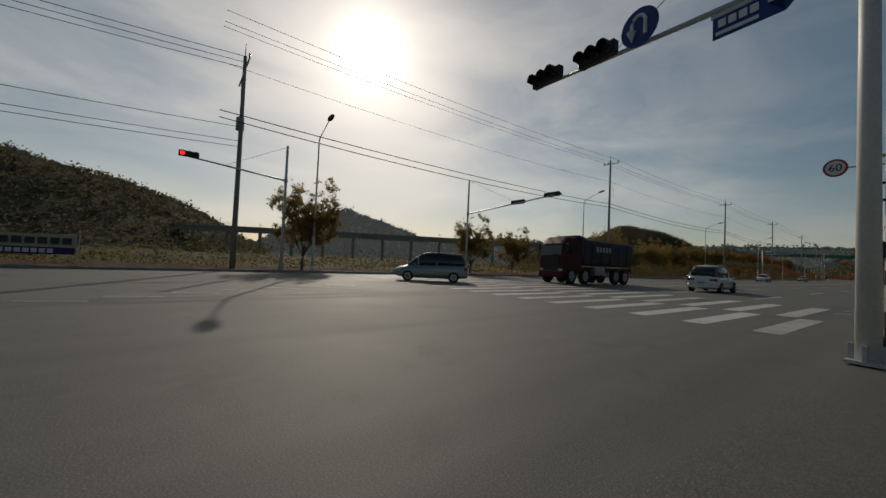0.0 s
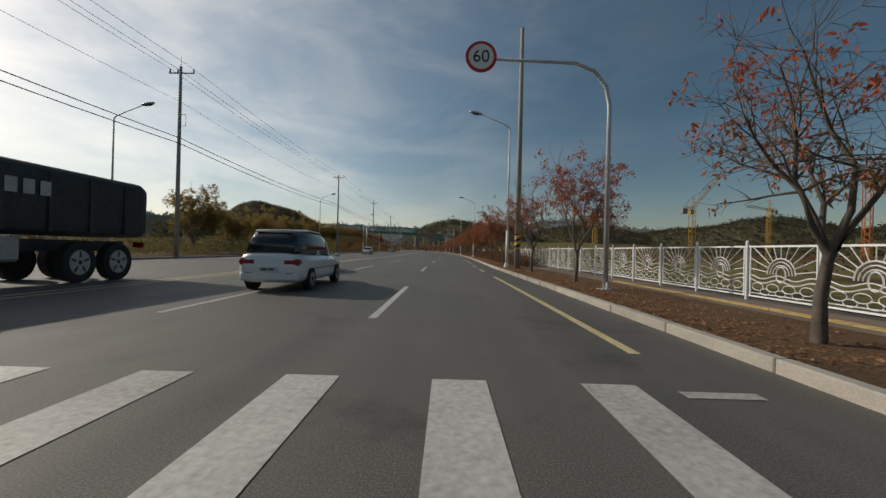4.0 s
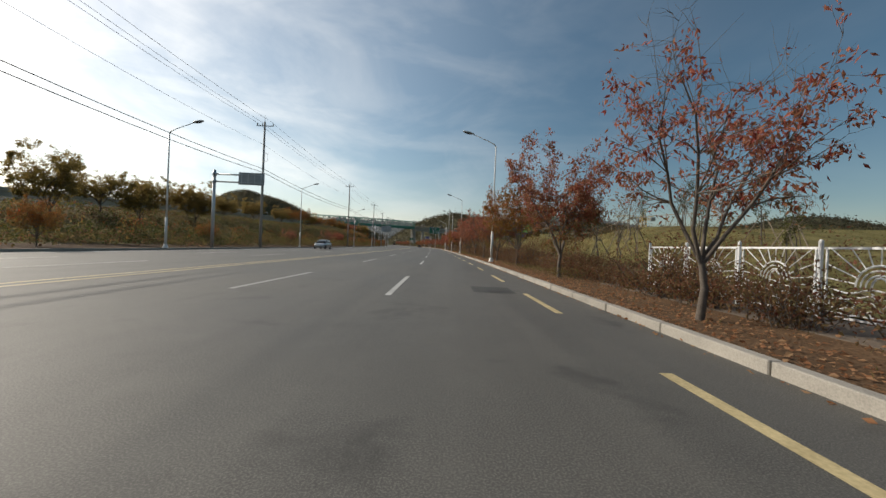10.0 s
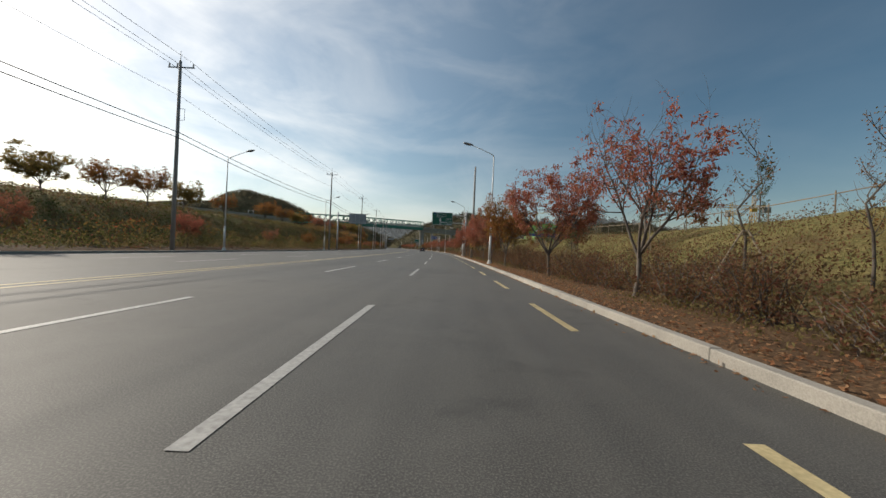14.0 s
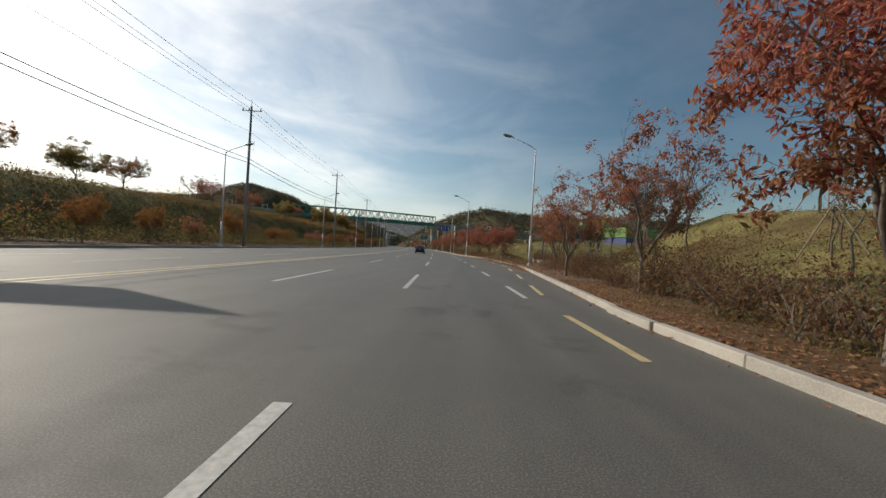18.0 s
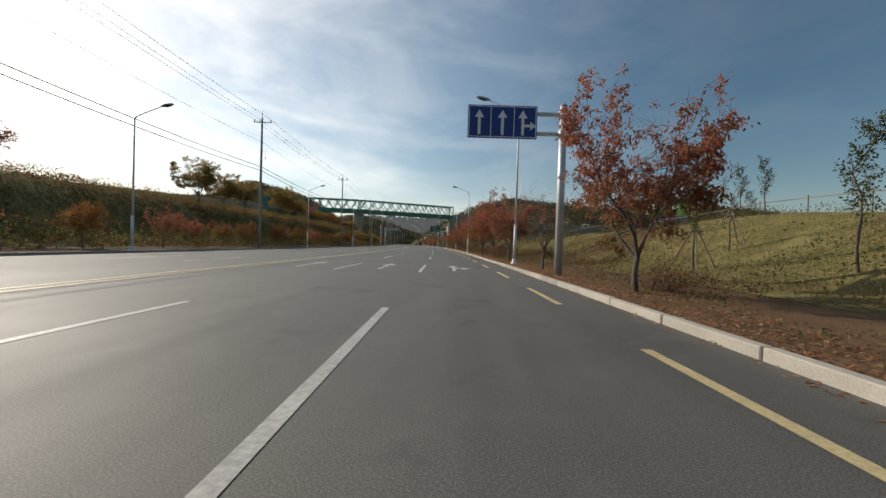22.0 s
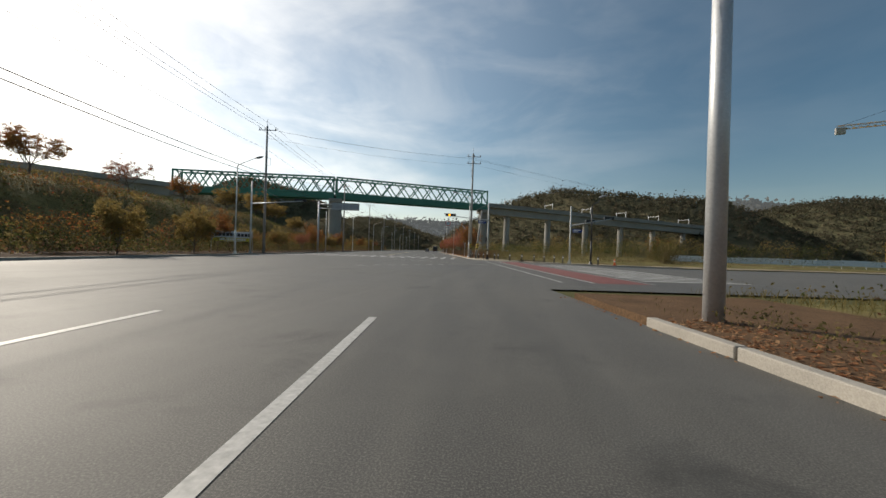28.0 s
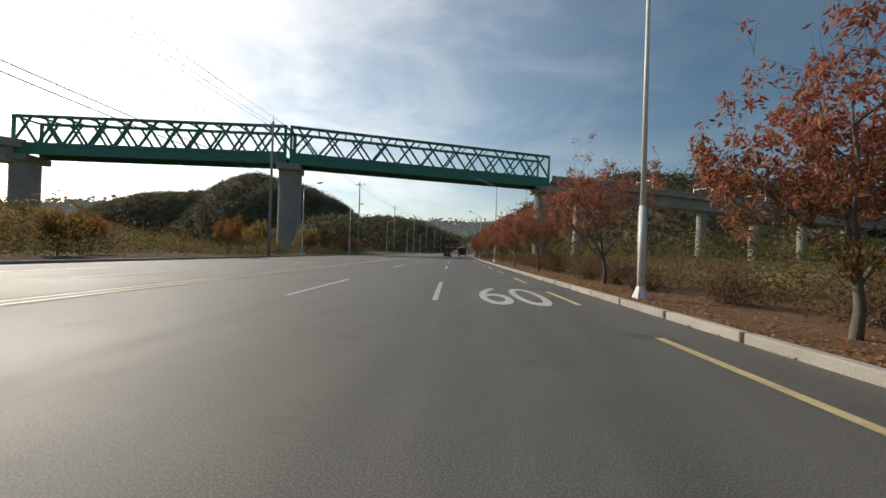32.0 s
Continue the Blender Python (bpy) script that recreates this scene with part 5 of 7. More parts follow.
belt("bank_scrub", "brown scrub at the foot of the bank", 62000, 106, 254, 7.4, 18, 1.5, 0.1, M_SHRUB, 11, 0.38)
belt("bank_scrub", "patches of reddish brown scrub on the bank", 24000, 300, 452, 7.6, 17, 0.7, 0.085, M_SHRUB, 19, 0.7)
belt("verge_weeds", "tall olive and brown weeds beside the verge", 13000, 505, 690, 5.7, 10.5, 1.2, 0.13, M_WEED, 17, 0.3)
belt("verge_weeds", "dry brown scrub beside the verge", 38000, 505, 690, 5.6, 11, 1.35, 0.11, M_SHRUB, 18, 0.2)
belt("bank_weeds", "dry weeds and tufts over the grassy bank", 26000, 106, 456, 8.6, 44, 0.4, 0.1, M_BLADE, 14, 0.35)
belt("bank_scrub", "dark green scrub on the bank", 14000, 116, 456, 9.5, 34, 0.6, 0.11, M_GREENLEAF, 15, 0.85)
belt("bank_weeds", "tall olive and straw weeds on the bank", 22000, 298, 456, 8.0, 26, 0.75, 0.1, M_WEED, 25, 0.55)
for q0, q1, q2 in ((106, 244, 9000), (304, 452, 9000)):
    belt("verge_weeds", "low dry weeds on the leaf-strewn verge", q2, q0, q1, 4.5, 5.8, 0.42, 0.07, M_WEED, 27, 0.5)
belt("verge_scrub", "tall reddish brown scrub in front of the white fence", 15000, 68, 112, 5.2, 7.0, 1.35, 0.085, M_SHRUB, 28, 0.4)
belt("bay_hedge", "reddish brown hedge behind the bus bay", 12000, 252, 284, 12.0, 14.4, 1.4, 0.09, M_SHRUB, 16, 0.35)
belt("bay_hedge", "clipped reddish brown hedge beside the bus bay", 12000, 287.5, 298, 10.2, 12.4, 1.15, 0.07, M_SHRUB, 23, -1.0)
belt("bay_hedge", "clipped reddish brown hedge beside the bus bay", 9000, 283, 291, 14.6, 17.0, 1.2, 0.07, M_SHRUB, 24, -1.0)
belt("site_scrub", "scrub and bare growth on the building site", 6000, 20, 118, 14, 60, 1.4, 0.25, M_SHRUB, 12, 0.6)

# grass blades on the banks and fallen leaves on the verge, uncountable
rng = np.random.default_rng(77)


def blades(name, n, area, size, mat, label, droop, slim):
    c = []
    while len(c) < n:
        s, d = area(rng)
        p = on_road(s, d)
        c.append((p.x, p.y, ground_at(p) + 0.025))
    return tagged(leaf_mesh(name, c, size, mat, droop, rng=rng, slim=slim), label, "grass" if droop < 0 else "leaves", kind="stuff")


blades("dry_grass", 70000, lambda r: (r.uniform(105, 458), 8.4 + abs(r.normal()) * 7), 0.3, M_BLADE, "dry yellow green grass on the bank", -1.6, 0.06)
blades("dry_grass", 9000, lambda r: (r.uniform(500, 640), 7 + abs(r.normal()) * 9), 0.5, M_WEED, "tall dry weeds beside the road", -1.6, 0.06)
blades("dry_grass", 7000, lambda r: (r.uniform(24, 458), kerb_right(0) + 0.4 + r.uniform(0, 2.6)), 0.12, M_WEED, "sparse grass on the soil verge", -1.4, 0.1)


def litter_spot(r):
    s = r.uniform(22, 560)
    if 452 < s < 504:
        s -= 120
    k = kerb_right(s)
    return s, k + 0.25 + abs(r.normal()) * 1.0


blades("fallen_leaves", 72000, litter_spot, 0.085, M_LITTER, "dead brown leaves lying on the verge", 0.0, 0.6)
c = []
for n_ in range(11000):
    s = rng.uniform(30, 600) if n_ < 5000 else rng.uniform(258, 302)
    if 456 < s < 503:
        continue
    p = on_road(s, kerb_right(s) - 0.02 - abs(rng.normal()) * (0.34 if 246 < s < 304 else 0.12))
    c.append((p.x, p.y, 0.012))
tagged(leaf_mesh("fallen_leaves", c, 0.08, M_LITTER, 0.0, rng=rng, slim=0.6), "dead leaves gathered in the gutter", "leaves", kind="stuff")

# ---- white ornamental fence ----
def fence_panel():
    """One panel: frame, a sun with rays over waves and pebbles, all of thin white bars; x along the fence."""
    t = thing("fence_panel", "white painted metal fence panel with a sunrise and wave pattern", "fence", "fence panels")
    w, lo, hi = 1.96, 0.12, 1.42

    def bars(name, *lines, r=0.012):
        b = bmesh.new()
        for pts in lines:
            tube(b, [(x, 0, z) for x, z in pts], r, 4, False)
        return part(name, b, M_FENCE, t)

    part("post", tubes(([(0, 0, -0.1), (0, 0, 1.55)], 0.04), sides=8), M_FENCE, t)
    part("post_cap", tubes(([(0, 0, 1.55), (0, 0, 1.59)], (0.045, 0.015)), sides=8), M_FENCE, t)
    part("top_rail", boxes(((w - 0.1, 0.035, 0.045), (w / 2, 0, hi))), M_FENCE, t)
    part("bottom_rail", boxes(((w - 0.1, 0.035, 0.04), (w / 2, 0, lo))), M_FENCE, t)
    part("side_rail", boxes(((0.03, 0.03, hi - lo), (0.09, 0, (hi + lo) / 2))), M_FENCE, t)
    part("side_rail", boxes(((0.03, 0.03, hi - lo), (w - 0.09, 0, (hi + lo) / 2))), M_FENCE, t)
    cx, cz = w / 2, 0.72
    arc = lambda r, n=12, a0=0, a1=180: [(cx + r * math.cos(radians(a0 + (a1 - a0) * i / n)), cz + r * 1.05 * math.sin(radians(a0 + (a1 - a0) * i / n))) for i in range(n + 1)]
    bars("sun_arc", arc(0.38), r=0.018)
    bars("sun_arc", arc(0.30), r=0.015)
    bars("sun_arc", arc(0.22), r=0.015)
    bars("sun_ring", [(cx + 0.13 * math.cos(radians(i * 30)), 0.72 + 0.19 * math.sin(radians(i * 30))) for i in range(13)], r=0.02)
    for a in (8, 24, 40, 56, 73, 90, 107, 124, 140, 156, 172):
        c, s_ = math.cos(radians(a)), math.sin(radians(a))
        far = min((w / 2 - 0.1) / max(abs(c), 1e-3), (hi - cz) / max(s_, 1e-3))
        bars("ray", [(cx + 0.39 * c, cz + 0.39 * s_), (cx + far * c, cz + far * s_)])
    for z0 in (0.64, 0.53):
        bars("wave", [(0.1 + (w - 0.2) * i / 20, z0 + 0.05 * math.sin(i / 20 * 4 * math.pi + 1)) for i in range(21)], r=0.014)
    for x in (0.32, 0.76, 1.2, 1.64):
        bars("pebble", [(x + 0.17 * math.cos(radians(i * 36)), 0.38 + 0.1 * math.sin(radians(i * 36))) for i in range(11)])
    for x in (0.54, 0.98, 1.42):
        bars("pebble", [(x + 0.14 * math.cos(radians(i * 36)), 0.26 + 0.08 * math.sin(radians(i * 36))) for i in range(11)])
    bars("lower_bar", [(0.1, 0.2), (w - 0.1, 0.2)])
    return t


panel = fence_panel()


def fence_pose(s):
    return road_pose(s, fence_d(s), 0.12, 90 - math.degrees(math.atan((fence_d(s + 1) - fence_d(s - 1)) / 2)))


panel.matrix_basis = fence_pose(6.2)
for i in range(1, 50):
    end_panel = copy_thing(panel, fence_pose(6.2 + 1.98 * i))
part("post", tubes(([(1.98, 0, -0.1), (1.98, 0, 1.55)], 0.04), sides=8), M_FENCE, end_panel)
part("post_cap", tubes(([(1.98, 0, 1.55), (1.98, 0, 1.59)], (0.045, 0.015)), sides=8), M_FENCE, end_panel)


# ---- poles with warning bands, sign posts, signals ----
def banded(t, z0, z1, r, mats, turns=4):
    """Slanted warning bands that wind round a pole, on a thin sleeve."""
    n, h = 20, (z1 - z0) / turns
    for k in range(-2, turns):
        v, f = [], []
        for i in range(n + 1):
            a = 2 * math.pi * i / n
            lift = 2 * h * i / n
            for zz in (z0 + k * h, z0 + (k + 1) * h):
                v.append((math.cos(a) * r, math.sin(a) * r, min(max(zz + lift, z0), z1)))
        f = [(2 * i, 2 * i + 2, 2 * i + 3, 2 * i + 1) for i in range(n) if v[2 * i + 1][2] > v[2 * i][2] + 1e-4 or v[2 * i + 3][2] > v[2 * i + 2][2] + 1e-4]
        if f:
            pydata("warning_band", v, f, mats[k % 2], t)


def banded_pole(s, d, high, crossarms=True, lean=0.0):
    t = thing("utility_pole", "grey concrete utility pole with yellow and black warning bands", "utility pole", at=road_pose(s, d, 0.1) @ pose(0, 0, 0, 0, lean, 0))
    part("pole", tubes(([(0, 0, -0.3), (0, 0, high)], (0.195, 0.12)), sides=14), M_CONC, t, smooth=True)
    banded(t, 1.35, 2.35, 0.196, (M_YBAND, M_BLACK), 5)
    if crossarms:
        part("spike", tubes(([(0, 0, high), (0, 0, high + 0.9)], (0.035, 0.02)), sides=6), M_STEEL, t)
        for z, y in ((high - 0.5, 0.15), (high - 1.7, -0.15)):
            part("crossarm", boxes(((2.2, 0.09, 0.09), (0.2, y, z))), M_STEEL, t)
            for x in (-0.8, 0.2, 1.2):
                b = bmesh.new()
                bmesh.ops.create_cone(b, cap_ends=True, segments=8, radius1=0.08, radius2=0.05, depth=0.32, matrix=pose(x, y, z + 0.2))
                part("insulator", b, M_INSUL, t)
        part("jumper_cable", tubes(([(-0.8, 0.15, high - 0.3), (-0.5, -0.2, high - 1.4), (-0.25, -0.15, high - 2.6), (-0.2, 0, high - 4)], 0.015), sides=4), M_WIRE, t)
    return t


banded_pole(42.4, 4.75, 16.0, False)
banded_pole(213.3, 4.6, 13.5, False)
banded_pole(504.9, 4.5, 17.2)
banded_pole(500.2, 4.9, 7.3, False, 6.0)


def disc(r, thick, at, n=28):
    b = bmesh.new()
    bmesh.ops.create_cone(b, cap_ends=True, segments=n, radius1=r, radius2=r, depth=thick, matrix=pose(*at, 90, 0, 0))
    return b


def speed_sign(s, d, reach, top=7.35, lower_sign=False):
    """A bent pole that carries a round 60 sign over the lane."""
    t = thing("speed_limit_sign", "round red rimmed speed limit 60 sign on a bent steel pole", "road sign", "speed limit signs", at=road_pose(s, d, 0.1))
    part("pole", tubes(([(0, 0, 0), (0, 0, top - 1.45), (-0.12, 0, top - 0.85), (-0.5, 0, top - 0.35), (-1.1, 0, top - 0.1), (-reach, 0, top)], (0.085, 0.065, 0.07, 0.06, 0.055, 0.05)), sides=10), M_STEEL, t, smooth=True)
    part("foot_plate", boxes(((0.4, 0.4, 0.04), (0, 0, 0.02)), ((0.04, 0.34, 0.22), (0, 0, 0.13))), M_STEEL, t)
    plate = part("sign_plate", disc(0.5, 0.03, (-reach, -0.1, top)), M_SIGNRED, t, "red rim")
    part("face", disc(0.4, 0.01, (-reach, -0.125, top)), M_SIGNWHITE, plate)
    lettering("60", 0.55, M_BLACK, plate, pose(-reach, -0.135, top - 0.01, 90, 0, 0))
    if lower_sign:
        low = part("blue_plate", disc(0.28, 0.03, (0, -0.12, 3.36)), M_SIGNBLUE, t, "round blue plate")
        part("mark", boxes(*[((0.1, 0.01, 0.09), (x, -0.145, 3.36)) for x in (-0.15, 0, 0.15)]), M_SIGNWHITE, low)
        arrow = part("arrow_plate", boxes(((0.42, 0.03, 0.55), (0, -0.12, 2.75)), bevel=0.01), M_SIGNWHITE, t, "white plate with a black arrow")
        part("arrow", boxes(((0.26, 0.01, 0.04), (0.02, -0.142, 2.8)), ((0.1, 0.01, 0.1), (-0.1, -0.142, 2.8), (0, 45, 0)), ((0.28, 0.01, 0.04), (0, -0.142, 2.6))), M_BLACK, arrow)
    return t


speed_sign(29.8, 5.05, 4.15)
speed_sign(517.8, 4.78, 3.5, 6.5, True)

M_RED_ON = material("lit_red_lens", plain((0.9, 0.02, 0.02)), 0.3)
for m_, c_ in ((M_RED_ON, (1, 0.03, 0.02, 1)),):
    bs = next(n for n in m_.node_tree.nodes if n.type == "BSDF_PRINCIPLED")
    bs.inputs["Emission Color"].default_value, bs.inputs["Emission Strength"].default_value = c_, 3.0
M_AMBER_ON = material("lit_amber_lens", plain((0.9, 0.35, 0.02)), 0.3)
bs = next(n for n in M_AMBER_ON.node_tree.nodes if n.type == "BSDF_PRINCIPLED")
bs.inputs["Emission Color"].default_value, bs.inputs["Emission Strength"].default_value = (1, 0.42, 0.02, 1), 3.0
M_LENS = material("dark_signal_lens", plain((0.06, 0.05, 0.045)), 0.25)


def signal_head(parent, at, turn=0.0, lamps=4, lit=None):
    """A horizontal row of hooded lamps that face -y."""
    h = part("signal_head", boxes(((0.36 * lamps, 0.22, 0.36), (0, 0, 0)), bevel=0.03), M_BLACK, parent, "black signal head with hooded lamps")
    h.matrix_basis = pose(*at, 0, 0, turn)
    for i in range(lamps):
        x = (i - (lamps - 1) / 2) * 0.355
        part("lens", disc(0.135, 0.03, (x, -0.115, 0), 16), (lit[1] if lit and lit[0] == i else M_LENS), h)
        v, f = [], []
        for k in range(13):
            a = radians(-20 + 220 * k / 12)
            for y, r in ((-0.11, 0.16), (-0.36, 0.15)):
                v.append((x + r * math.cos(a), y, r * math.sin(a)))
        f = [(2 * k, 2 * k + 1, 2 * k + 3, 2 * k + 2) for k in range(12)]
        pydata("hood", v, f, M_BLACK, h)
    return h


def name_plate(parent, at, turn=0.0, w=1.25):
    """A small blue street name plate; its writing stands as plain bars."""
    p = part("name_plate", boxes(((w, 0.03, 0.42), (0, 0, 0)), ((0.3, 0.03, 0.3), (w / 2, 0, 0), (0, 45, 0))), M_SIGNBLUE, parent, "blue street name plate")
    p.matrix_basis = pose(*at, 0, 0, turn)
    part("writing", boxes(*[((0.13, 0.01, 0.15), (-w / 2 + 0.16 + 0.17 * i, -0.022, 0.07)) for i in range(4)], ((w * 0.62, 0.01, 0.07), (-w * 0.14, -0.022, -0.12)), ((0.22, 0.01, 0.07), (w / 2 - 0.12, -0.022, 0.08))), M_SIGNWHITE, p)
    return p


def signal_pole(s, d, high, arm_z, reach, turn, heads, rise=0.5, label="tall white signal pole with a long arm of traffic lights", band=False, r=0.13, base_z=0.1):
    """A pole with an arm to its local -x; heads: (distance out, lamps, lit)."""
    t = thing("traffic_signal", label, "traffic light", "traffic signals", at=road_pose(s, d, base_z, turn))
    part("pole", tubes(([(0, 0, 0), (0, 0, high)], (r, r * 0.72)), sides=14), M_WPOLE, t, smooth=True)
    part("base", boxes(((0.42, 0.42, 0.05), (0, 0, 0.02)), ((0.05, 0.4, 0.25), (0, 0, 0.15)), ((0.4, 0.05, 0.25), (0, 0, 0.15))), M_DARK if band else M_STEEL, t)
    if band:
        for k, (z0, z1) in enumerate(((0.05, 0.7), (1.15, 1.4))):
            part("black_band", tubes(([(0, 0, z0), (0, 0, z1)], r + 0.004), sides=14), M_BLACK, t)
        pb = part("push_box", boxes(((0.16, 0.14, 0.3), (-0.16, -0.05, 1.75)), bevel=0.02), M_BLACK, t)
        for z in (2.62, 2.92):
            pl = part("pedestrian_light", boxes(((0.22, 0.2, 0.25), (-0.24, 0, z)), bevel=0.03), M_BLACK, t)
            part("visor", boxes(((0.2, 0.16, 0.012), (-0.24, -0.17, z + 0.11), (-12, 0, 0)), ((0.012, 0.14, 0.18), (-0.34, -0.16, z + 0.02))), M_BLACK, pl)
            part("bracket", boxes(((0.1, 0.04, 0.04), (-0.1, 0, z))), M_DARK, t)
    if reach:
        part("arm", tubes(([(0, 0, arm_z), (-reach, 0, arm_z + rise)], (0.07, 0.045)), sides=10), M_STEEL, t, smooth=True)
        part("stay", tubes(([(0, 0, high - 0.1), (-reach * 0.62, 0, arm_z + rise * 0.62 + 0.1)], 0.012), sides=5), M_STEEL, t)
        part("clamp", tubes(([(0, 0, arm_z - 0.14), (0, 0, arm_z + 0.14)], r * 1.15), sides=12), M_STEEL, t)
    for out, lamps, lit in heads:
        signal_head(t, (-out, -0.12, arm_z + rise * out / max(reach, 1) + 0.12), 0, lamps, lit)
    return t


# first junction
sg = signal_pole(8.3, 3.8, 8.9, 6.3, 6.9, -6, ((6.45, 3, None), (4.7, 3, None)), 0.5, r=0.14, base_z=0.03)
ut = part("u_turn_plate", disc(0.45, 0.03, (-3.55, -0.16, 6.88)), M_SIGNBLUE, sg, "round blue plate with a white U-turn arrow")
part("u_turn_arrow", tubes(([(-3.39, -0.18, 6.65), (-3.39, -0.18, 7.02), (-3.46, -0.18, 7.12), (-3.56, -0.18, 7.15), (-3.67, -0.18, 7.1), (-3.72, -0.18, 7.0), (-3.72, -0.18, 6.8)], 0.045), ([(-3.72, -0.18, 6.82), (-3.72, -0.18, 6.58)], (0.12, 0.005)), sides=6), M_SIGNWHITE, ut)
name_plate(sg, (-1.5, -0.1, 6.02), 0, 1.1)
part("bracket", boxes(((1.2, 0.05, 0.07), (-1.5, -0.06, 6.3))), M_STEEL, sg)
signal_pole(24.1, -24.3, 9.6, 6.1, 10.6, 180, ((10.2, 4, None), (6.6, 4, None)), 0.7, label="steel signal pole across the road with two signal heads", r=0.12)
signal_pole(6.5, -24.4, 9.2, 6.6, 6.2, 95, ((6.0, 3, (0, M_RED_ON)),), 0.5, label="steel signal pole with a red traffic light showing", r=0.12)
signal_pole(9.9, 3.95, 6.4, 0, 0, 0, (), band=True, label="white post with black bands, a push box and pedestrian lights", r=0.1, base_z=0.03)

# the tall pole with a transformer at the first junction
tp = utility_pole(15.0, False)
tp.matrix_basis = road_pose(3.4, -24.6, 0)
tp["label"] = "tall concrete utility pole carrying a grey transformer"
part("transformer", tubes(([(-0.55, 0, 9.9), (-0.55, 0, 10.8)], 0.27), sides=12), M_SIGNBACK, tp, "grey cylindrical transformer", True)
part("crossarm", boxes(((2.4, 0.09, 0.09), (0.0, -0.14, 13.3))), M_STEEL, tp)
part("jumper_cable", tubes(([(-0.9, 0, 14.4), (-1.3, 0, 13.2), (-0.9, 0, 12.0), (-0.55, 0, 10.9)], 0.014), sides=4), M_WIRE, tp)
for dz, dd in ((-0.4, -0.9), (-0.4, 0.0), (-0.4, 0.9), (-5.0, 0), (-6.0, 0), (-6.4, 0)):
    wire("overhead_cable", on_road(3.4, -24.6 + dd, 15.0 + dz), on_road(-42, -26 + dd, 14.6 + dz), 0.5, 0.02, "thin dark overhead cable between utility poles")
# cables over the second junction
for dz, dd in ((-0.4, -0.8), (-0.4, 0.3), (-1.6, 0.9)):
    wire("overhead_cable", on_road(493.4, POLE_D, POLE_H + dz), on_road(504.9, 4.5 + dd, 16.9 + dz), 0.5, 0.009, "thin dark cable crossing above the road")
    wire("overhead_cable", on_road(504.9, 4.5 + dd, 16.9 + dz), on_road(545, 92 + dd, 14.5 + dz), 0.9, 0.009, "thin dark cable crossing above the side street")
wire("overhead_cable", on_road(493.4, POLE_D, 10.4), on_road(504.9, 4.5, 8.6), 0.5, 0.011, "thin dark cable crossing above the road")

# second junction
sg2 = signal_pole(495.9, 6.1, 7.9, 5.5, 5.6, 0, ((5.3, 4, (1, M_AMBER_ON)),), 0.45, label="white signal pole with black bands and an amber light", band=True, r=0.1)
name_plate(sg2, (-0.95, -0.1, 5.2), 0, 1.0)
sg3 = signal_pole(485.9, 14.1, 6.5, 4.3, 4.6, 180, ((4.4, 3, None), (2.3, 3, None)), 0.9, label="white signal pole at the side street corner", r=0.1)
name_plate(sg3, (-0.75, -0.1, 3.75), 180, 0.9)
signal_pole(491.0, -24.2, 9.0, 6.2, 6.4, 180, ((6.0, 4, None),), 0.5, label="steel signal pole across the road", r=0.11)
signal_pole(521.0, -23.8, 8.4, 6.2, 0.0, 180, (), label="bare steel pole across the road", r=0.1)


def bollard():
    t = thing("bollard", "short dark bollard with a pale band at the pavement edge", "bollard", "bollards at the junction")
    part("post", tubes(([(0, 0, 0), (0, 0, 0.86)], 0.065), sides=12), M_DARK, t, smooth=True)
    part("cap", tubes(([(0, 0, 0.86), (0, 0, 0.93)], (0.075, 0.03)), sides=12), M_DARK, t, smooth=True)
    part("band", tubes(([(0, 0, 0.62), (0, 0, 0.72)], 0.068), sides=12), M_SIGNWHITE, t, smooth=True)
    return t


bo = bollard()
bo.matrix_basis = road_pose(502.4, 4.3, 0.11)
for s, d in ((500.4, 4.4), (499.2, 4.75), (498.1, 5.15), (497.0, 5.7), (495.2, 7.0), (493.2, 7.2), (491.4, 8.4), (490.05, 9.65), (488.85, 10.85), (487.9, 11.8), (487.15, 12.75), (486.5, 13.55), (484.45, 16.7)):
    copy_thing(bo, road_pose(s, d, 0.11))

# a dark lamp post, a traffic cone and a white site fence beside the side street
dark_lamp = street_lamp(M_DARK, 7.8, 1.1)
dark_lamp.matrix_basis = road_pose(485.2, 16.2, 0.12, 180)
tagged(dark_lamp, "dark painted street lamp at the side street corner")
M_CONE = material("orange_cone_plastic", plain((0.75, 0.16, 0.04)), 0.5)
cone = thing("traffic_cone", "orange traffic cone with a pale band beside the kerb", "traffic cone", at=road_pose(484.0, 18.3, 0.12))
part("base", boxes(((0.36, 0.36, 0.04), (0, 0, 0.02)), bevel=0.01), M_CONE, cone)
part("body", tubes(([(0, 0, 0.03), (0, 0, 0.7)], (0.13, 0.03)), sides=14), M_CONE, cone, smooth=True)
part("band", tubes(([(0, 0, 0.36), (0, 0, 0.5)], (0.091, 0.067)), sides=14), M_SIGNWHITE, cone, smooth=True)
hoarding = thing("site_fence", "low white sheet fence round the building site", "fence", at=road_pose(514, 66, 0.0, 4))
for k in range(18):
    x = -24 + 2.85 * k
    part("panel", boxes(((2.8, 0.04, 1.15), (x, 0, 0.95 + 0.05 * math.sin(k))), bevel=0.01), M_FENCE, hoarding)
    part("post", boxes(((0.07, 0.07, 1.9), (x - 1.42, 0.06, 0.75))), M_STEEL, hoarding)


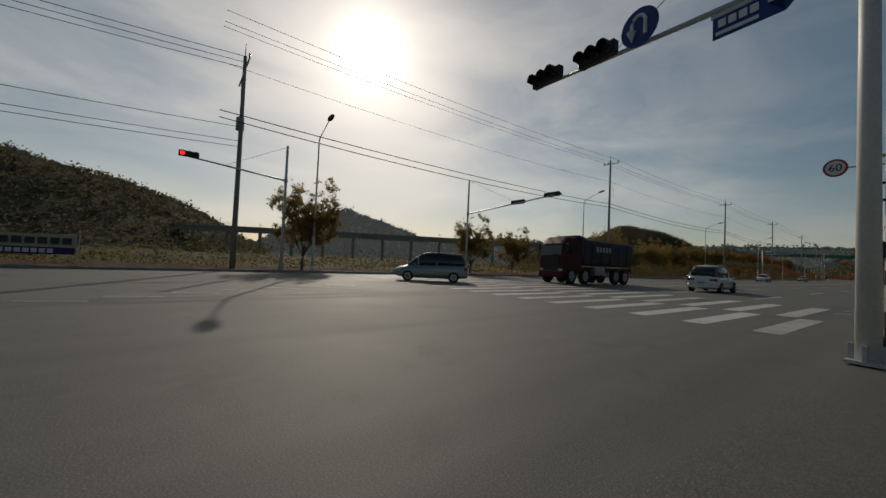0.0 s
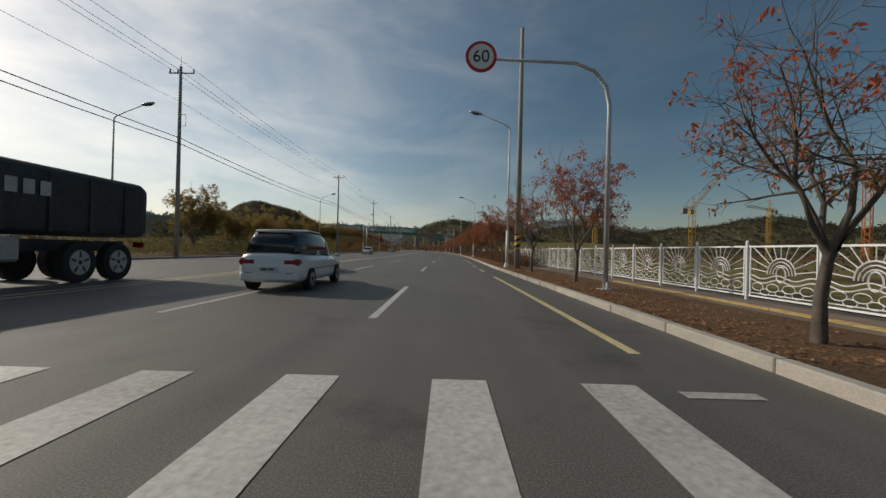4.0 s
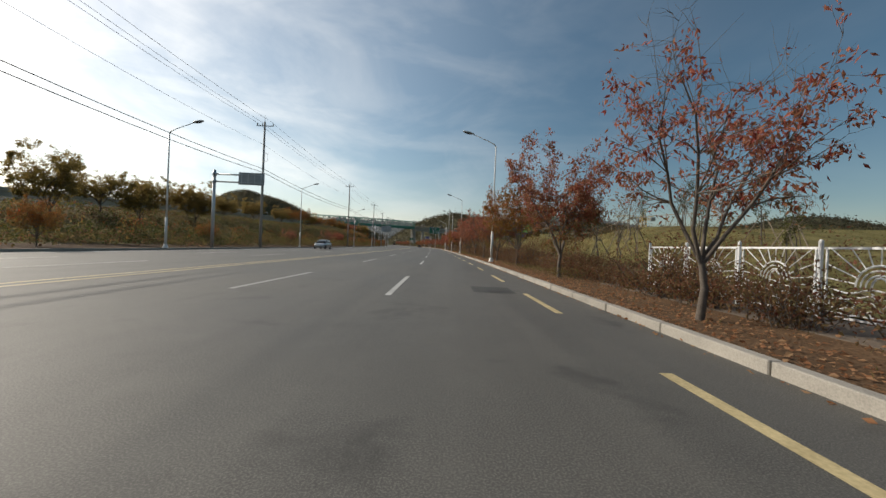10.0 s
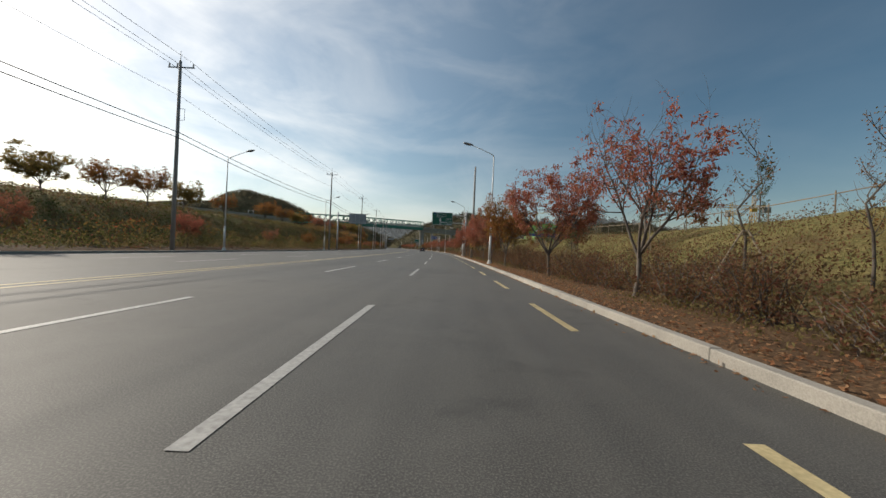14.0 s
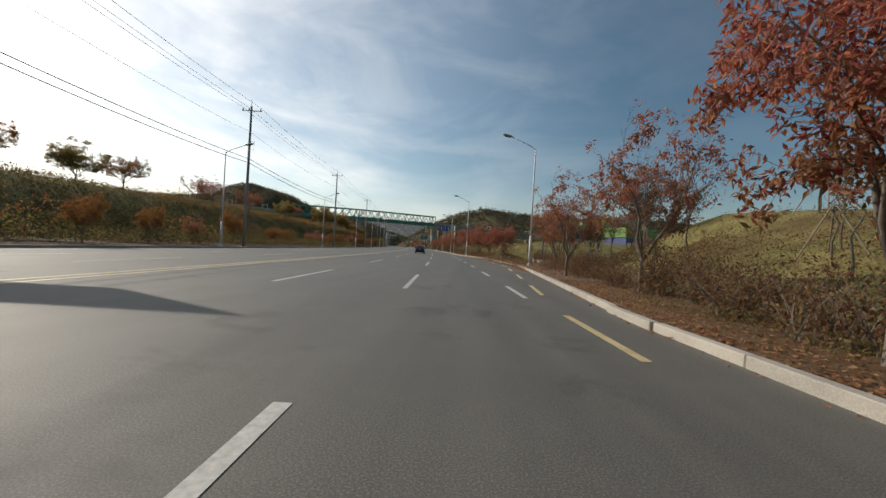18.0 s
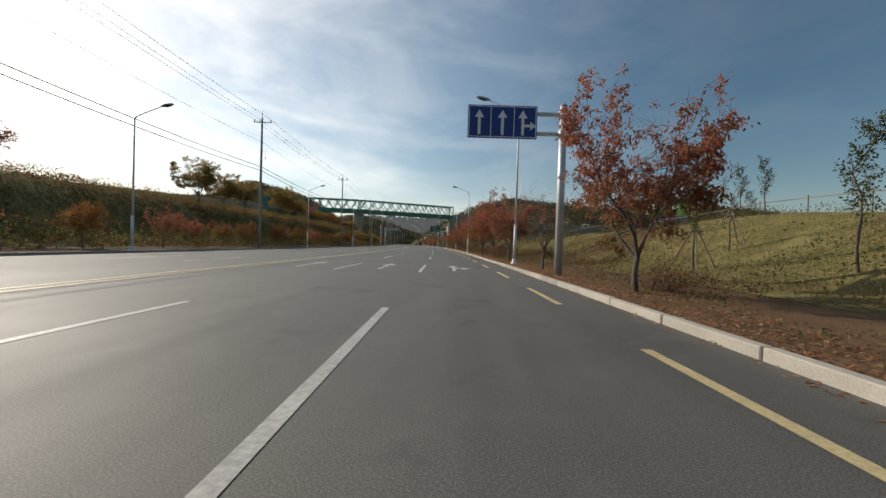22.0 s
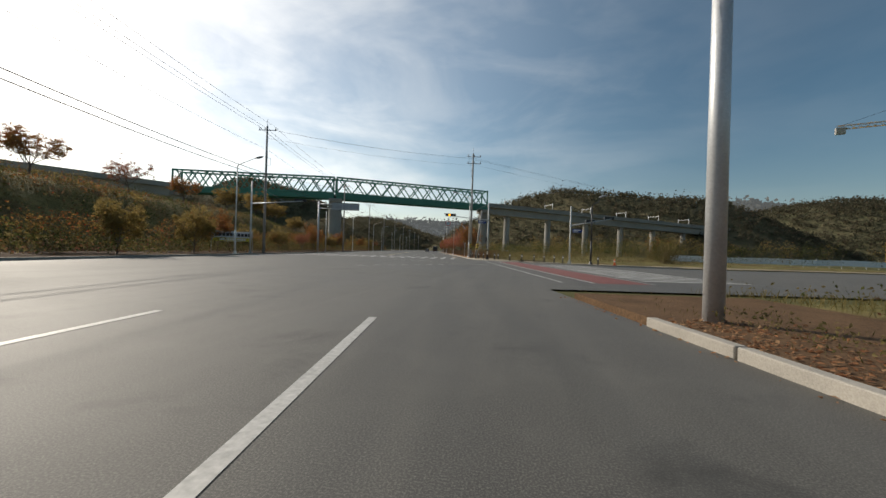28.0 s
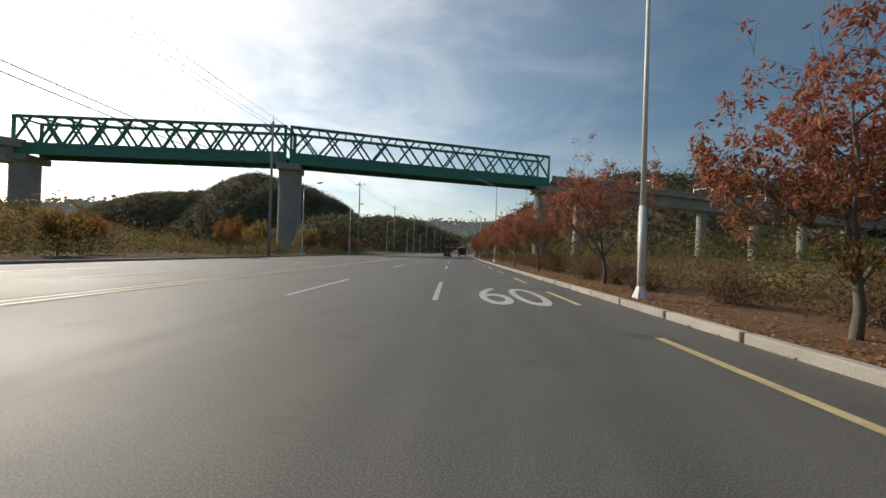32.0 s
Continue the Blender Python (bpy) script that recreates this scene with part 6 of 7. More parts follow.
# ---- direction signs ----
def guide_sign(s, d, left, right, z0, z1, mat, label, back=False, high=8.9, turn=0.0):
    """A heavy post with two arms that hold a big panel; panel spans left..right in d."""
    t = thing("direction_sign", label, "road sign", "direction signs", at=road_pose(s, d, 0.1, turn))
    part("post", tubes(([(0, 0, 0), (0, 0, high)], (0.17, 0.15)), sides=14), M_STEEL, t, smooth=True)
    part("cap", tubes(([(0, 0, high), (0, 0, high + 0.1)], (0.165, 0.06)), sides=14), M_STEEL, t, smooth=True)
    sgn = -1 if (left + right) / 2 < d else 1
    l, r_ = left - d, right - d
    for z in (z0 + (z1 - z0) * 0.2, z1 - (z1 - z0) * 0.2):
        part("arm", tubes(([(0, 0, z), ((l if sgn < 0 else r_) * 0.9, 0, z)], 0.085), sides=10), M_STEEL, t, smooth=True)
        part("clamp", tubes(([(0, 0, z - 0.16), (0, 0, z + 0.16)], 0.2), sides=14), M_STEEL, t, smooth=True)
    p = part("panel", boxes(((r_ - l, 0.05, z1 - z0), ((l + r_) / 2, -0.14, (z0 + z1) / 2)), bevel=0.02), mat, t)
    if not back:
        rim = [((r_ - l - 0.1, 0.006, 0.035), ((l + r_) / 2, -0.17, z)) for z in (z0 + 0.06, z1 - 0.06)]
        rim += [((0.035, 0.006, z1 - z0 - 0.1), (x, -0.17, (z0 + z1) / 2)) for x in (l + 0.06, r_ - 0.06)]
        part("rim", boxes(*rim), M_SIGNWHITE, p)
    else:
        for k in range(4):
            part("rib", boxes(((0.06, 0.05, z1 - z0 - 0.2), (l + (r_ - l) * (k + 0.5) / 4, -0.19, (z0 + z1) / 2))), M_STEEL, p)
        for z in (z0 + 0.25, z1 - 0.25):
            part("rib", boxes(((r_ - l - 0.1, 0.05, 0.06), ((l + r_) / 2, -0.19, z))), M_STEEL, p)
    return t, p, l, r_


def guide_face(p, l, r_, z0, z1):
    w, h = r_ - l, z1 - z0
    at = lambda u, v: pose(l + w * u, -0.172, z0 + h * v, 90, 0, 0)
    for body, size, u, v in (("왜관", 0.36, 0.31, 0.87), ("Waegwan", 0.2, 0.53, 0.865), ("지천", 0.36, 0.31, 0.68), ("Jicheon", 0.22, 0.53, 0.675),
                             ("사수동", 0.36, 0.80, 0.48), ("Sasu-dong", 0.2, 0.80, 0.345), ("금호지구", 0.36, 0.81, 0.2), ("4", 0.2, 0.125, 0.9)):
        lettering(body, size, M_SIGNWHITE, p, at(u, v))
    q = lambda u, v: (l + w * u, -0.172, z0 + h * v)
    part("arrow", boxes(((0.1, 0.006, h * 0.36), q(0.4, 0.3)), ((w * 0.2, 0.006, 0.1), q(0.5, 0.22))), M_SIGNWHITE, p)
    v = [Vector(q(0.4, 0.58)), Vector(q(0.36, 0.47)), Vector(q(0.44, 0.47)), Vector(q(0.63, 0.22)), Vector(q(0.59, 0.29)), Vector(q(0.59, 0.15))]
    pydata("arrow_head", v, [(0, 1, 2), (3, 4, 5)], M_SIGNWHITE, p)
    part("roundel", disc(0.2, 0.008, q(0.4, 0.36)), M_SIGNWHITE, p)
    part("route_badge", disc(0.16, 0.004, q(0.125, 0.9)), M_SIGNBLUE, p)
    part("writing", boxes(((w * 0.3, 0.006, 0.09), q(0.81, 0.08)), ((w * 0.1, 0.006, 0.12), q(0.4, 0.06))), M_SIGNWHITE, p)
    part("frame_line", boxes(*[((w * 0.46, 0.006, 0.02), q(0.43, v_)) for v_ in (0.96, 0.77, 0.58)], *[((0.02, 0.006, h * 0.38), q(u, 0.77)) for u in (0.2, 0.66)]), M_SIGNWHITE, p)


for s in (229.1, 452.0):
    t, p, l, r_ = guide_sign(s, 4.75, -1.65, 2.2, 5.75, 8.15, M_SIGNGREEN, "large green direction sign on a steel post beside the road", high=8.3)
    guide_face(p, l, r_, 5.75, 8.15)
t, p, l, r_ = guide_sign(331.4, 4.65, 0.55, 3.5, 5.75, 7.15, M_SIGNBLUE, "blue lane direction sign with white arrows on a steel post", high=7.25)
for i in range(3):
    x = l + (r_ - l) * (i + 0.5) / 3
    part("arrow", boxes(((0.12, 0.006, 0.8), (x - (0.12 if i == 2 else 0), -0.172, 6.3))), M_SIGNWHITE, p)
    xa = x - (0.12 if i == 2 else 0)
    pydata("arrow_head", [(xa, -0.173, 6.95), (xa - 0.2, -0.173, 6.62), (xa + 0.2, -0.173, 6.62)], [(0, 1, 2)], M_SIGNWHITE, p)
    if i == 2:
        part("arrow", boxes(((0.4, 0.006, 0.12), (x + 0.06, -0.172, 6.3))), M_SIGNWHITE, p)
        pydata("arrow_head", [(x + 0.44, -0.173, 6.3), (x + 0.2, -0.173, 6.48), (x + 0.2, -0.173, 6.12)], [(0, 1, 2)], M_SIGNWHITE, p)
    if i:
        part("divider", boxes(((0.03, 0.006, 1.3), (l + (r_ - l) * i / 3, -0.172, 6.4))), M_SIGNWHITE, p)
for s, wide, low_, high_ in ((131.0, 2.7, 6.7, 8.0), (247.0, 4.0, 6.3, 8.7), (516.0, 5.2, 8.2, 9.6)):
    guide_sign(s, KERB_L - 1.4, KERB_L + 1.2, KERB_L + 1.2 + wide, low_, high_, M_SIGNBACK, "grey back of a direction sign across the road", True, high_ + 0.1)
t, p, l, r_ = guide_sign(-13.5, KERB_L - 1.6, KERB_L + 0.6, KERB_L + 3.4, 6.4, 8.8, M_SIGNGREEN, "green direction sign at the first junction", high=9.0, turn=95)
part("writing", boxes(*[(((r_ - l) * 0.5, 0.006, 0.16), ((l + r_) / 2, -0.172, 6.9 + 0.5 * i)) for i in range(4)]), M_SIGNWHITE, p)

# ---- vehicles ----
def car_paint(name, colour, rough=0.28, metal=0.3):
    m = material(name, plain(colour), rough, metal)
    b = next(n for n in m.node_tree.nodes if n.type == "BSDF_PRINCIPLED")
    b.inputs["Coat Weight"].default_value = 0.7
    b.inputs["Coat Roughness"].default_value = 0.08
    return m


M_CARBLACK = car_paint("black_car_paint", (0.012, 0.012, 0.016))
M_CARSILVER = car_paint("silver_car_paint", (0.42, 0.43, 0.44), 0.3, 0.6)
M_CARWHITE = car_paint("white_car_paint", (0.72, 0.72, 0.71), 0.3, 0.0)
M_CARGREY = car_paint("grey_car_paint", (0.30, 0.31, 0.32), 0.3, 0.5)
M_TRUCKRED = material("maroon_truck_paint", worn((0.06, 0.012, 0.012), (0.11, 0.022, 0.02), 1.5, 20.0, 0.05), 0.6, 0.0, 0.3)
M_TRUCKBOX = material("dark_tipper_steel", worn((0.018, 0.02, 0.024), (0.05, 0.052, 0.058), 0.6, 8.0, 0.2, 0.01), 0.55, 0.2)
M_CARGLASS = material("tinted_car_glass", plain((0.012, 0.014, 0.016)), 0.06, 0.0, 0.8)
M_TYRE = material("tyre_rubber", worn((0.012, 0.012, 0.012), (0.03, 0.03, 0.03), 3.0, 40.0, 0.2), 0.85)
M_RIM = material("alloy_rim", plain((0.5, 0.5, 0.52)), 0.3, 0.8)
M_TAIL = material("tail_lamp", plain((0.28, 0.01, 0.012)), 0.2)
M_HEADLAMP = material("headlamp", plain((0.6, 0.62, 0.64)), 0.1, 0.2)
M_PLATE = material("number_plate", plain((0.55, 0.57, 0.55)), 0.5)


def loft(sections, per=16, power=4.0):
    """A closed body from sections (y, half width, low z, high z, tumble): rounded boxes along y."""
    b = bmesh.new()
    rings = []
    for y, hw, z0, z1, tumble in sections:
        ring = []
        for k in range(per):
            a = 2 * math.pi * (k + 0.5) / per
            c, s_ = math.cos(a), math.sin(a)
            u = math.copysign(abs(c) ** (2 / power), c)
            w = math.copysign(abs(s_) ** (2 / power), s_)
            ring.append(b.verts.new((u * hw * (1 - tumble * (w + 1) / 2), y, (z0 + z1) / 2 + w * (z1 - z0) / 2)))
        rings.append(ring)
    for A, B in zip(rings, rings[1:]):
        for k in range(per):
            b.faces.new((A[k], A[(k + 1) % per], B[(k + 1) % per], B[k]))
    b.faces.new(rings[0][::-1])
    b.faces.new(rings[-1])
    bmesh.ops.recalc_face_normals(b, faces=b.faces)
    return b


def wheel(parent, x, y, r=0.32, wide=0.21, rim=None):
    t = part("wheel", tubes(([(x - wide / 2, y, r), (x + wide / 2, y, r)], r), sides=24), M_TYRE, parent, "black tyre on an alloy rim")
    out = 1 if x > 0 else -1
    part("rim", tubes(([(x + out * (wide / 2 - 0.01), y, r), (x + out * (wide / 2 + 0.012), y, r)], r * 0.62), sides=20), rim or M_RIM, t)
    part("hub", tubes(([(x + out * (wide / 2), y, r), (x + out * (wide / 2 + 0.03), y, r)], (0.07, 0.05)), sides=10), M_DARK, t)
    for k in range(5):
        a = radians(72 * k)
        part("spoke_gap", boxes(((0.01, 0.06, r * 0.3), (x + out * (wide / 2 + 0.013), y + math.sin(a) * r * 0.4, r + math.cos(a) * r * 0.4), (-math.degrees(a), 0, 0))), M_DARK, t)


def car(label, paint, m, kind="sedan"):
    """A car 4.7 m long that faces +y; origin on the road under its middle."""
    t = thing("car", label, "car", "cars", at=m)
    if kind == "sedan":
        lower = [(-2.38, 0.74, 0.42, 0.9, 0.05), (-2.32, 0.84, 0.3, 1.06, 0.06), (-2.05, 0.9, 0.22, 1.1, 0.08), (-1.2, 0.92, 0.2, 1.04, 0.08), (0.2, 0.92, 0.2, 1.0, 0.08),
                 (1.2, 0.91, 0.2, 0.98, 0.08), (1.9, 0.86, 0.22, 0.87, 0.1), (2.25, 0.73, 0.3, 0.76, 0.08), (2.38, 0.55, 0.36, 0.66, 0.05)]
        cab = [(-1.8, 0.76, 0.98, 1.07, 0.08), (-1.12, 0.82, 0.97, 1.43, 0.24), (-0.45, 0.83, 0.96, 1.51, 0.24), (0.3, 0.83, 0.96, 1.5, 0.24), (0.65, 0.82, 0.95, 1.43, 0.24), (1.4, 0.76, 0.92, 1.0, 0.1)]
        roof = [(-1.15, 0.58, 1.41, 1.47, 0.08), (-0.45, 0.62, 1.47, 1.54, 0.08), (0.3, 0.62, 1.46, 1.53, 0.08), (0.62, 0.58, 1.4, 1.46, 0.08)]
    else:
        hi = 1.75 if kind == "van" else 1.5
        lower = [(-2.2, 0.7, 0.34, 0.95, 0.05), (-2.12, 0.84, 0.26, 1.06, 0.05), (-1.4, 0.89, 0.2, 1.06, 0.06), (0.3, 0.9, 0.2, 1.03, 0.06), (1.2, 0.89, 0.2, 1.0, 0.08), (1.85, 0.82, 0.24, 0.86, 0.1), (2.2, 0.62, 0.34, 0.7, 0.06)]
        cab = [(-2.08, 0.7, 1.0, hi - 0.3, 0.2), (-1.85, 0.76, 1.0, hi - 0.06, 0.24), (-0.6, 0.78, 1.0, hi, 0.24), (0.3, 0.78, 0.98, hi - 0.02, 0.24), (0.7, 0.77, 0.96, hi - 0.14, 0.24), (1.45, 0.7, 0.92, 1.0, 0.12)]
        roof = [(-1.95, 0.52, hi - 0.12, hi - 0.04, 0.1), (-0.6, 0.6, hi - 0.04, hi + 0.03, 0.1), (0.3, 0.59, hi - 0.06, hi + 0.01, 0.1), (0.66, 0.55, hi - 0.17, hi - 0.11, 0.1)]
    part("body", loft(lower, 20, 5.0), paint, t, smooth=True)
    part("window", loft(cab, 20, 5.0), M_CARGLASS, t, "dark tinted glass", True)
    part("roof", loft(roof, 14, 4.0), paint, t, smooth=True)
    sedan = kind == "sedan"
    for x in (-0.74, 0.74):
        out = 1 if x > 0 else -1
        if sedan:
            # rear, middle and front pillars follow the slope of the glass
            for y0, z0, x0, y1, z1, x1 in ((-1.78, 1.05, 0.75, -1.08, 1.43, 0.6), (-0.3, 1.02, 0.82, -0.34, 1.49, 0.62), (1.32, 1.02, 0.75, 0.6, 1.43, 0.6)):
                part("pillar", tubes(([(out * x0, y0, z0), (out * (x0 + x1) / 2 + out * 0.035, (y0 + y1) / 2, (z0 + z1) / 2 + 0.03), (out * x1, y1, z1)], 0.04), sides=6), paint, t)
            part("window_trim", tubes(([(out * 0.78, -1.62, 1.1), (out * 0.85, -1.0, 1.06), (out * 0.85, 0.4, 1.03), (out * 0.8, 1.15, 1.02)], 0.012), sides=5), M_STEEL, t, "chrome window trim")
        else:
            for y in (-0.35, 0.75):
                part("pillar", boxes(((0.05, 0.09, 0.52), (x * 0.93, y, 1.18), (0, -14 * out, 0))), paint, t)
        part("mirror", boxes(((0.2, 0.1, 0.13), (x * 1.32, 0.95, 1.04 if sedan else 1.0)), bevel=0.03), paint, t)
        part("door_line", boxes(((0.012, 2.3, 0.02), (x * 1.225, -0.1, 0.62))), M_DARK, t)
        for y in (-0.35, 0.55):
            part("door_handle", boxes(((0.03, 0.16, 0.03), (x * 1.225, y, 0.84))), M_STEEL if sedan else paint, t)
        part("tail_light", boxes(((0.46, 0.26, 0.19), (x * 0.8, -2.25 if sedan else -2.08, 0.88 if sedan else 0.82)), bevel=0.05), M_TAIL, t)
        part("reflector", boxes(((0.2, 0.03, 0.045), (x * 0.75, -2.375 if sedan else -2.2, 0.5))), M_TAIL, t)
        part("headlight", boxes(((0.36, 0.3, 0.15), (x * 0.88, 2.05 if sedan else 1.93, 0.66)), bevel=0.04), M_HEADLAMP, t)
        for y in (-1.38, 1.36):
            wheel(t, x * 1.08, y)
    back = -2.37 if sedan else -2.21
    front = 2.37 if sedan else 2.21
    part("bumper", boxes(((1.56, 0.16, 0.24), (0, back + 0.06, 0.42)), bevel=0.05), paint, t)
    part("bumper", boxes(((1.4, 0.1, 0.18), (0, front - 0.12, 0.42)), bevel=0.04), paint, t)
    pl = part("plate", boxes(((0.5, 0.02, 0.12), (0, back - 0.02, 0.86 if sedan else 0.62))), M_PLATE, t)
    part("writing", boxes(*[((0.045, 0.006, 0.06), (-0.17 + 0.055 * i + (0.03 if i > 2 else 0), back - 0.034, 0.86 if sedan else 0.62)) for i in range(6)]), M_DARK, pl)
    part("plate", boxes(((0.5, 0.02, 0.12), (0, front - 0.04, 0.42))), M_PLATE, t)
    part("grille", boxes(((0.8, 0.03, 0.12), (0, front - 0.06, 0.6))), M_DARK, t)
    return t


car("black four-door sedan with tinted windows on the road", M_CARBLACK, road_pose(304.8, -3.75))
car("dark sedan far ahead on the road", M_CARBLACK, road_pose(628, -3.3))
car("silver four-door sedan leaving the junction", M_CARSILVER, road_pose(37.5, -7.6, 0, 1))
car("white minivan leaving the junction", M_CARWHITE, road_pose(30.0, -4.9, 0, 2), "van")
car("grey van on the far side of the junction", M_CARGREY, road_pose(13.0, -14.4, 0, 145), "van")
hb = car("white hatchback on the opposite lanes", M_CARWHITE, road_pose(94.5, -16.6, 0, 180), "hatch")
hb.scale = (0.94, 0.84, 1.03)
car("silver hatchback on the opposite lanes", M_CARSILVER, road_pose(152.5, -18.6, 0, 180), "hatch")


def tipper(label, m, paint):
    """A big four-axle tipper truck that faces +y."""
    t = thing("tipper_truck", label, "truck", "trucks", at=m)
    part("cab", loft([(2.6, 1.2, 0.7, 3.0, 0.04), (2.75, 1.22, 0.6, 3.05, 0.05), (4.2, 1.22, 0.55, 3.0, 0.06), (4.75, 1.2, 0.5, 2.55, 0.08), (4.85, 1.15, 0.5, 1.7, 0.04)], 20, 8.0), paint, t, smooth=False)
    part("windscreen", boxes(((2.0, 0.05, 0.66), (0, 4.83, 2.1), (7, 0, 0))), M_CARGLASS, t)
    for x in (-1.19, 1.19):
        part("side_window", boxes(((0.06, 0.9, 0.65), (x, 3.75, 2.25))), M_CARGLASS, t)
        part("mirror", boxes(((0.16, 0.14, 0.5), (x * 1.17, 4.65, 2.3)), bevel=0.02), M_BLACK, t)
        part("headlight", boxes(((0.36, 0.08, 0.2), (x * 0.78, 4.86, 0.85))), M_HEADLAMP, t)
        for y in (3.9, 2.2, -1.9, -3.2):
            wheel(t, x * 0.92, y, 0.52, 0.32, M_SIGNBACK)
        part("tank", boxes(((0.5, 1.3, 0.55), (x * 0.9, 0.4, 0.85)), bevel=0.06), M_SIGNBACK, t)
    part("grille", boxes(((1.5, 0.06, 0.9), (0, 4.87, 1.25))), M_BLACK, t)
    part("bumper", boxes(((2.4, 0.3, 0.4), (0, 4.8, 0.6)), bevel=0.05), paint, t)
    part("chassis", boxes(((0.9, 8.4, 0.3), (0, 0.0, 0.95))), M_DARK, t)
    part("tipper_body", loft([(-4.3, 1.22, 1.25, 2.75, -0.03), (-4.1, 1.25, 1.2, 2.85, -0.03), (2.2, 1.25, 1.2, 2.95, -0.03), (2.4, 1.22, 1.2, 3.1, -0.03), (2.9, 1.2, 2.9, 3.15, 0)], 20, 9.0), M_TRUCKBOX, t, "dark steel tipper body")
    for y in (-3.4, -2.2, -1.0, 0.2, 1.4):
        for x in (-1.27, 1.27):
            part("rib", boxes(((0.07, 0.12, 1.4), (x, y, 2.0))), M_TRUCKBOX, t)
    part("lettering_bar", boxes(*[((0.012, 0.28, 0.34), (-1.315, 0.85 - 0.42 * i, 2.3)) for i in range(5)]), M_SIGNBACK, t)
    for x in (-0.9, 0.9):
        part("tail_light", boxes(((0.4, 0.06, 0.16), (x, -4.35, 1.0))), M_TAIL, t)
    return t


tt = tipper("maroon and black tipper truck on the opposite lanes", road_pose(27.4, -12.6, 0, 174), M_TRUCKRED)
tt.scale = (1.0, 0.9, 1.17)
tipper("dark tipper truck far ahead on the road", road_pose(655, 0.4), M_TRUCKRED)

# ---- far things: cranes, site huts, banners, stools, bench ----
M_CRANEY = material("yellow_crane_paint", worn((0.42, 0.22, 0.03), (0.6, 0.36, 0.06), 1.0, 12.0, 0.05), 0.55)
M_CRANEO = material("orange_crane_paint", worn((0.42, 0.11, 0.02), (0.6, 0.18, 0.03), 1.0, 12.0, 0.05), 0.55)
M_GREENHUT = material("bright_green_sheet", worn((0.12, 0.27, 0.06), (0.19, 0.37, 0.09), 0.6, 10.0, 0.05), 0.5)
M_BLUEHUT = material("blue_sheet", worn((0.03, 0.045, 0.13), (0.05, 0.07, 0.19), 0.6, 10.0, 0.05), 0.5)


def lattice(bm, a, b, w, step):
    """A square lattice girder from a to b."""
    a, b = Vector(a), Vector(b)
    d = (b - a).normalized()
    u = d.cross(Vector((0, 0, 1)) if abs(d.z) < 0.9 else Vector((1, 0, 0))).normalized()
    v = d.cross(u)
    n = max(1, round((b - a).length / step))
    cs = [(u * i + v * j) * w / 2 for i, j in ((1, 1), (1, -1), (-1, -1), (-1, 1))]
    for c in cs:
        tube(bm, [a + c, b + c], w * 0.07, 4, False)
    for k in range(n):
        p, q = a.lerp(b, k / n), a.lerp(b, (k + 1) / n)
        for i in range(4):
            tube(bm, [p + cs[i], q + cs[(i + 1) % 4]], w * 0.045, 3, False)
    return bm


def crane(label, s, d, high, jib, turn, mat, lift=0.03):
    t = thing("tower_crane", label, "crane", "tower cranes", at=road_pose(s, d, 0, turn))
    part("mast", lattice(bmesh.new(), (0, 0, 0), (0, 0, high), 1.7, 2.2), mat, t)
    part("jib", lattice(bmesh.new(), (0, 0, high), (jib, 0, high + jib * lift), 1.0, 1.8), mat, t)
    part("counter_jib", lattice(bmesh.new(), (0, 0, high), (-jib * 0.3, 0, high), 1.2, 1.8), mat, t)
    part("counterweight", boxes(((2.4, 1.4, 2.2), (-jib * 0.28, 0, high - 1.2))), M_CONCRETE, t)
    part("cabin", boxes(((1.8, 1.4, 1.8), (0.6, 1.2, high - 1.2)), bevel=0.1), mat, t)
    part("apex", lattice(bmesh.new(), (0, 0, high), (0, 0, high + 5), 0.9, 1.5), mat, t)
    part("tie", tubes(([(0, 0, high + 5), (jib * 0.7, 0, high + jib * lift * 0.7)], 0.05), ([(0, 0, high + 5), (-jib * 0.28, 0, high + 0.6)], 0.05), sides=4), M_WIRE, t)
    return t


crane("yellow lattice tower crane with a raised jib on the building site", 168, 104, 21, 15, 10, M_CRANEY, 1.05)
crane("orange lattice tower crane on the building site", 128, 128, 28, 26, 20, M_CRANEO)
crane("yellow lattice tower crane on the building site", 205, 175, 27, 20, 200, M_CRANEY)
crane("small yellow tower crane far off on the building site", 330, 150, 26, 18, 30, M_CRANEY)
crane("small yellow tower crane far off on the building site", 300, 130, 24, 16, 160, M_CRANEY)
crane("tall yellow lattice tower crane beside the green site building", 557.0, 150, 47.8, 46, -33, M_CRANEY, 0.09)
crane("yellow lattice tower crane with a short jib on the building site", 508.7, 150, 34.0, 11, -46, M_CRANEY, 0.25)


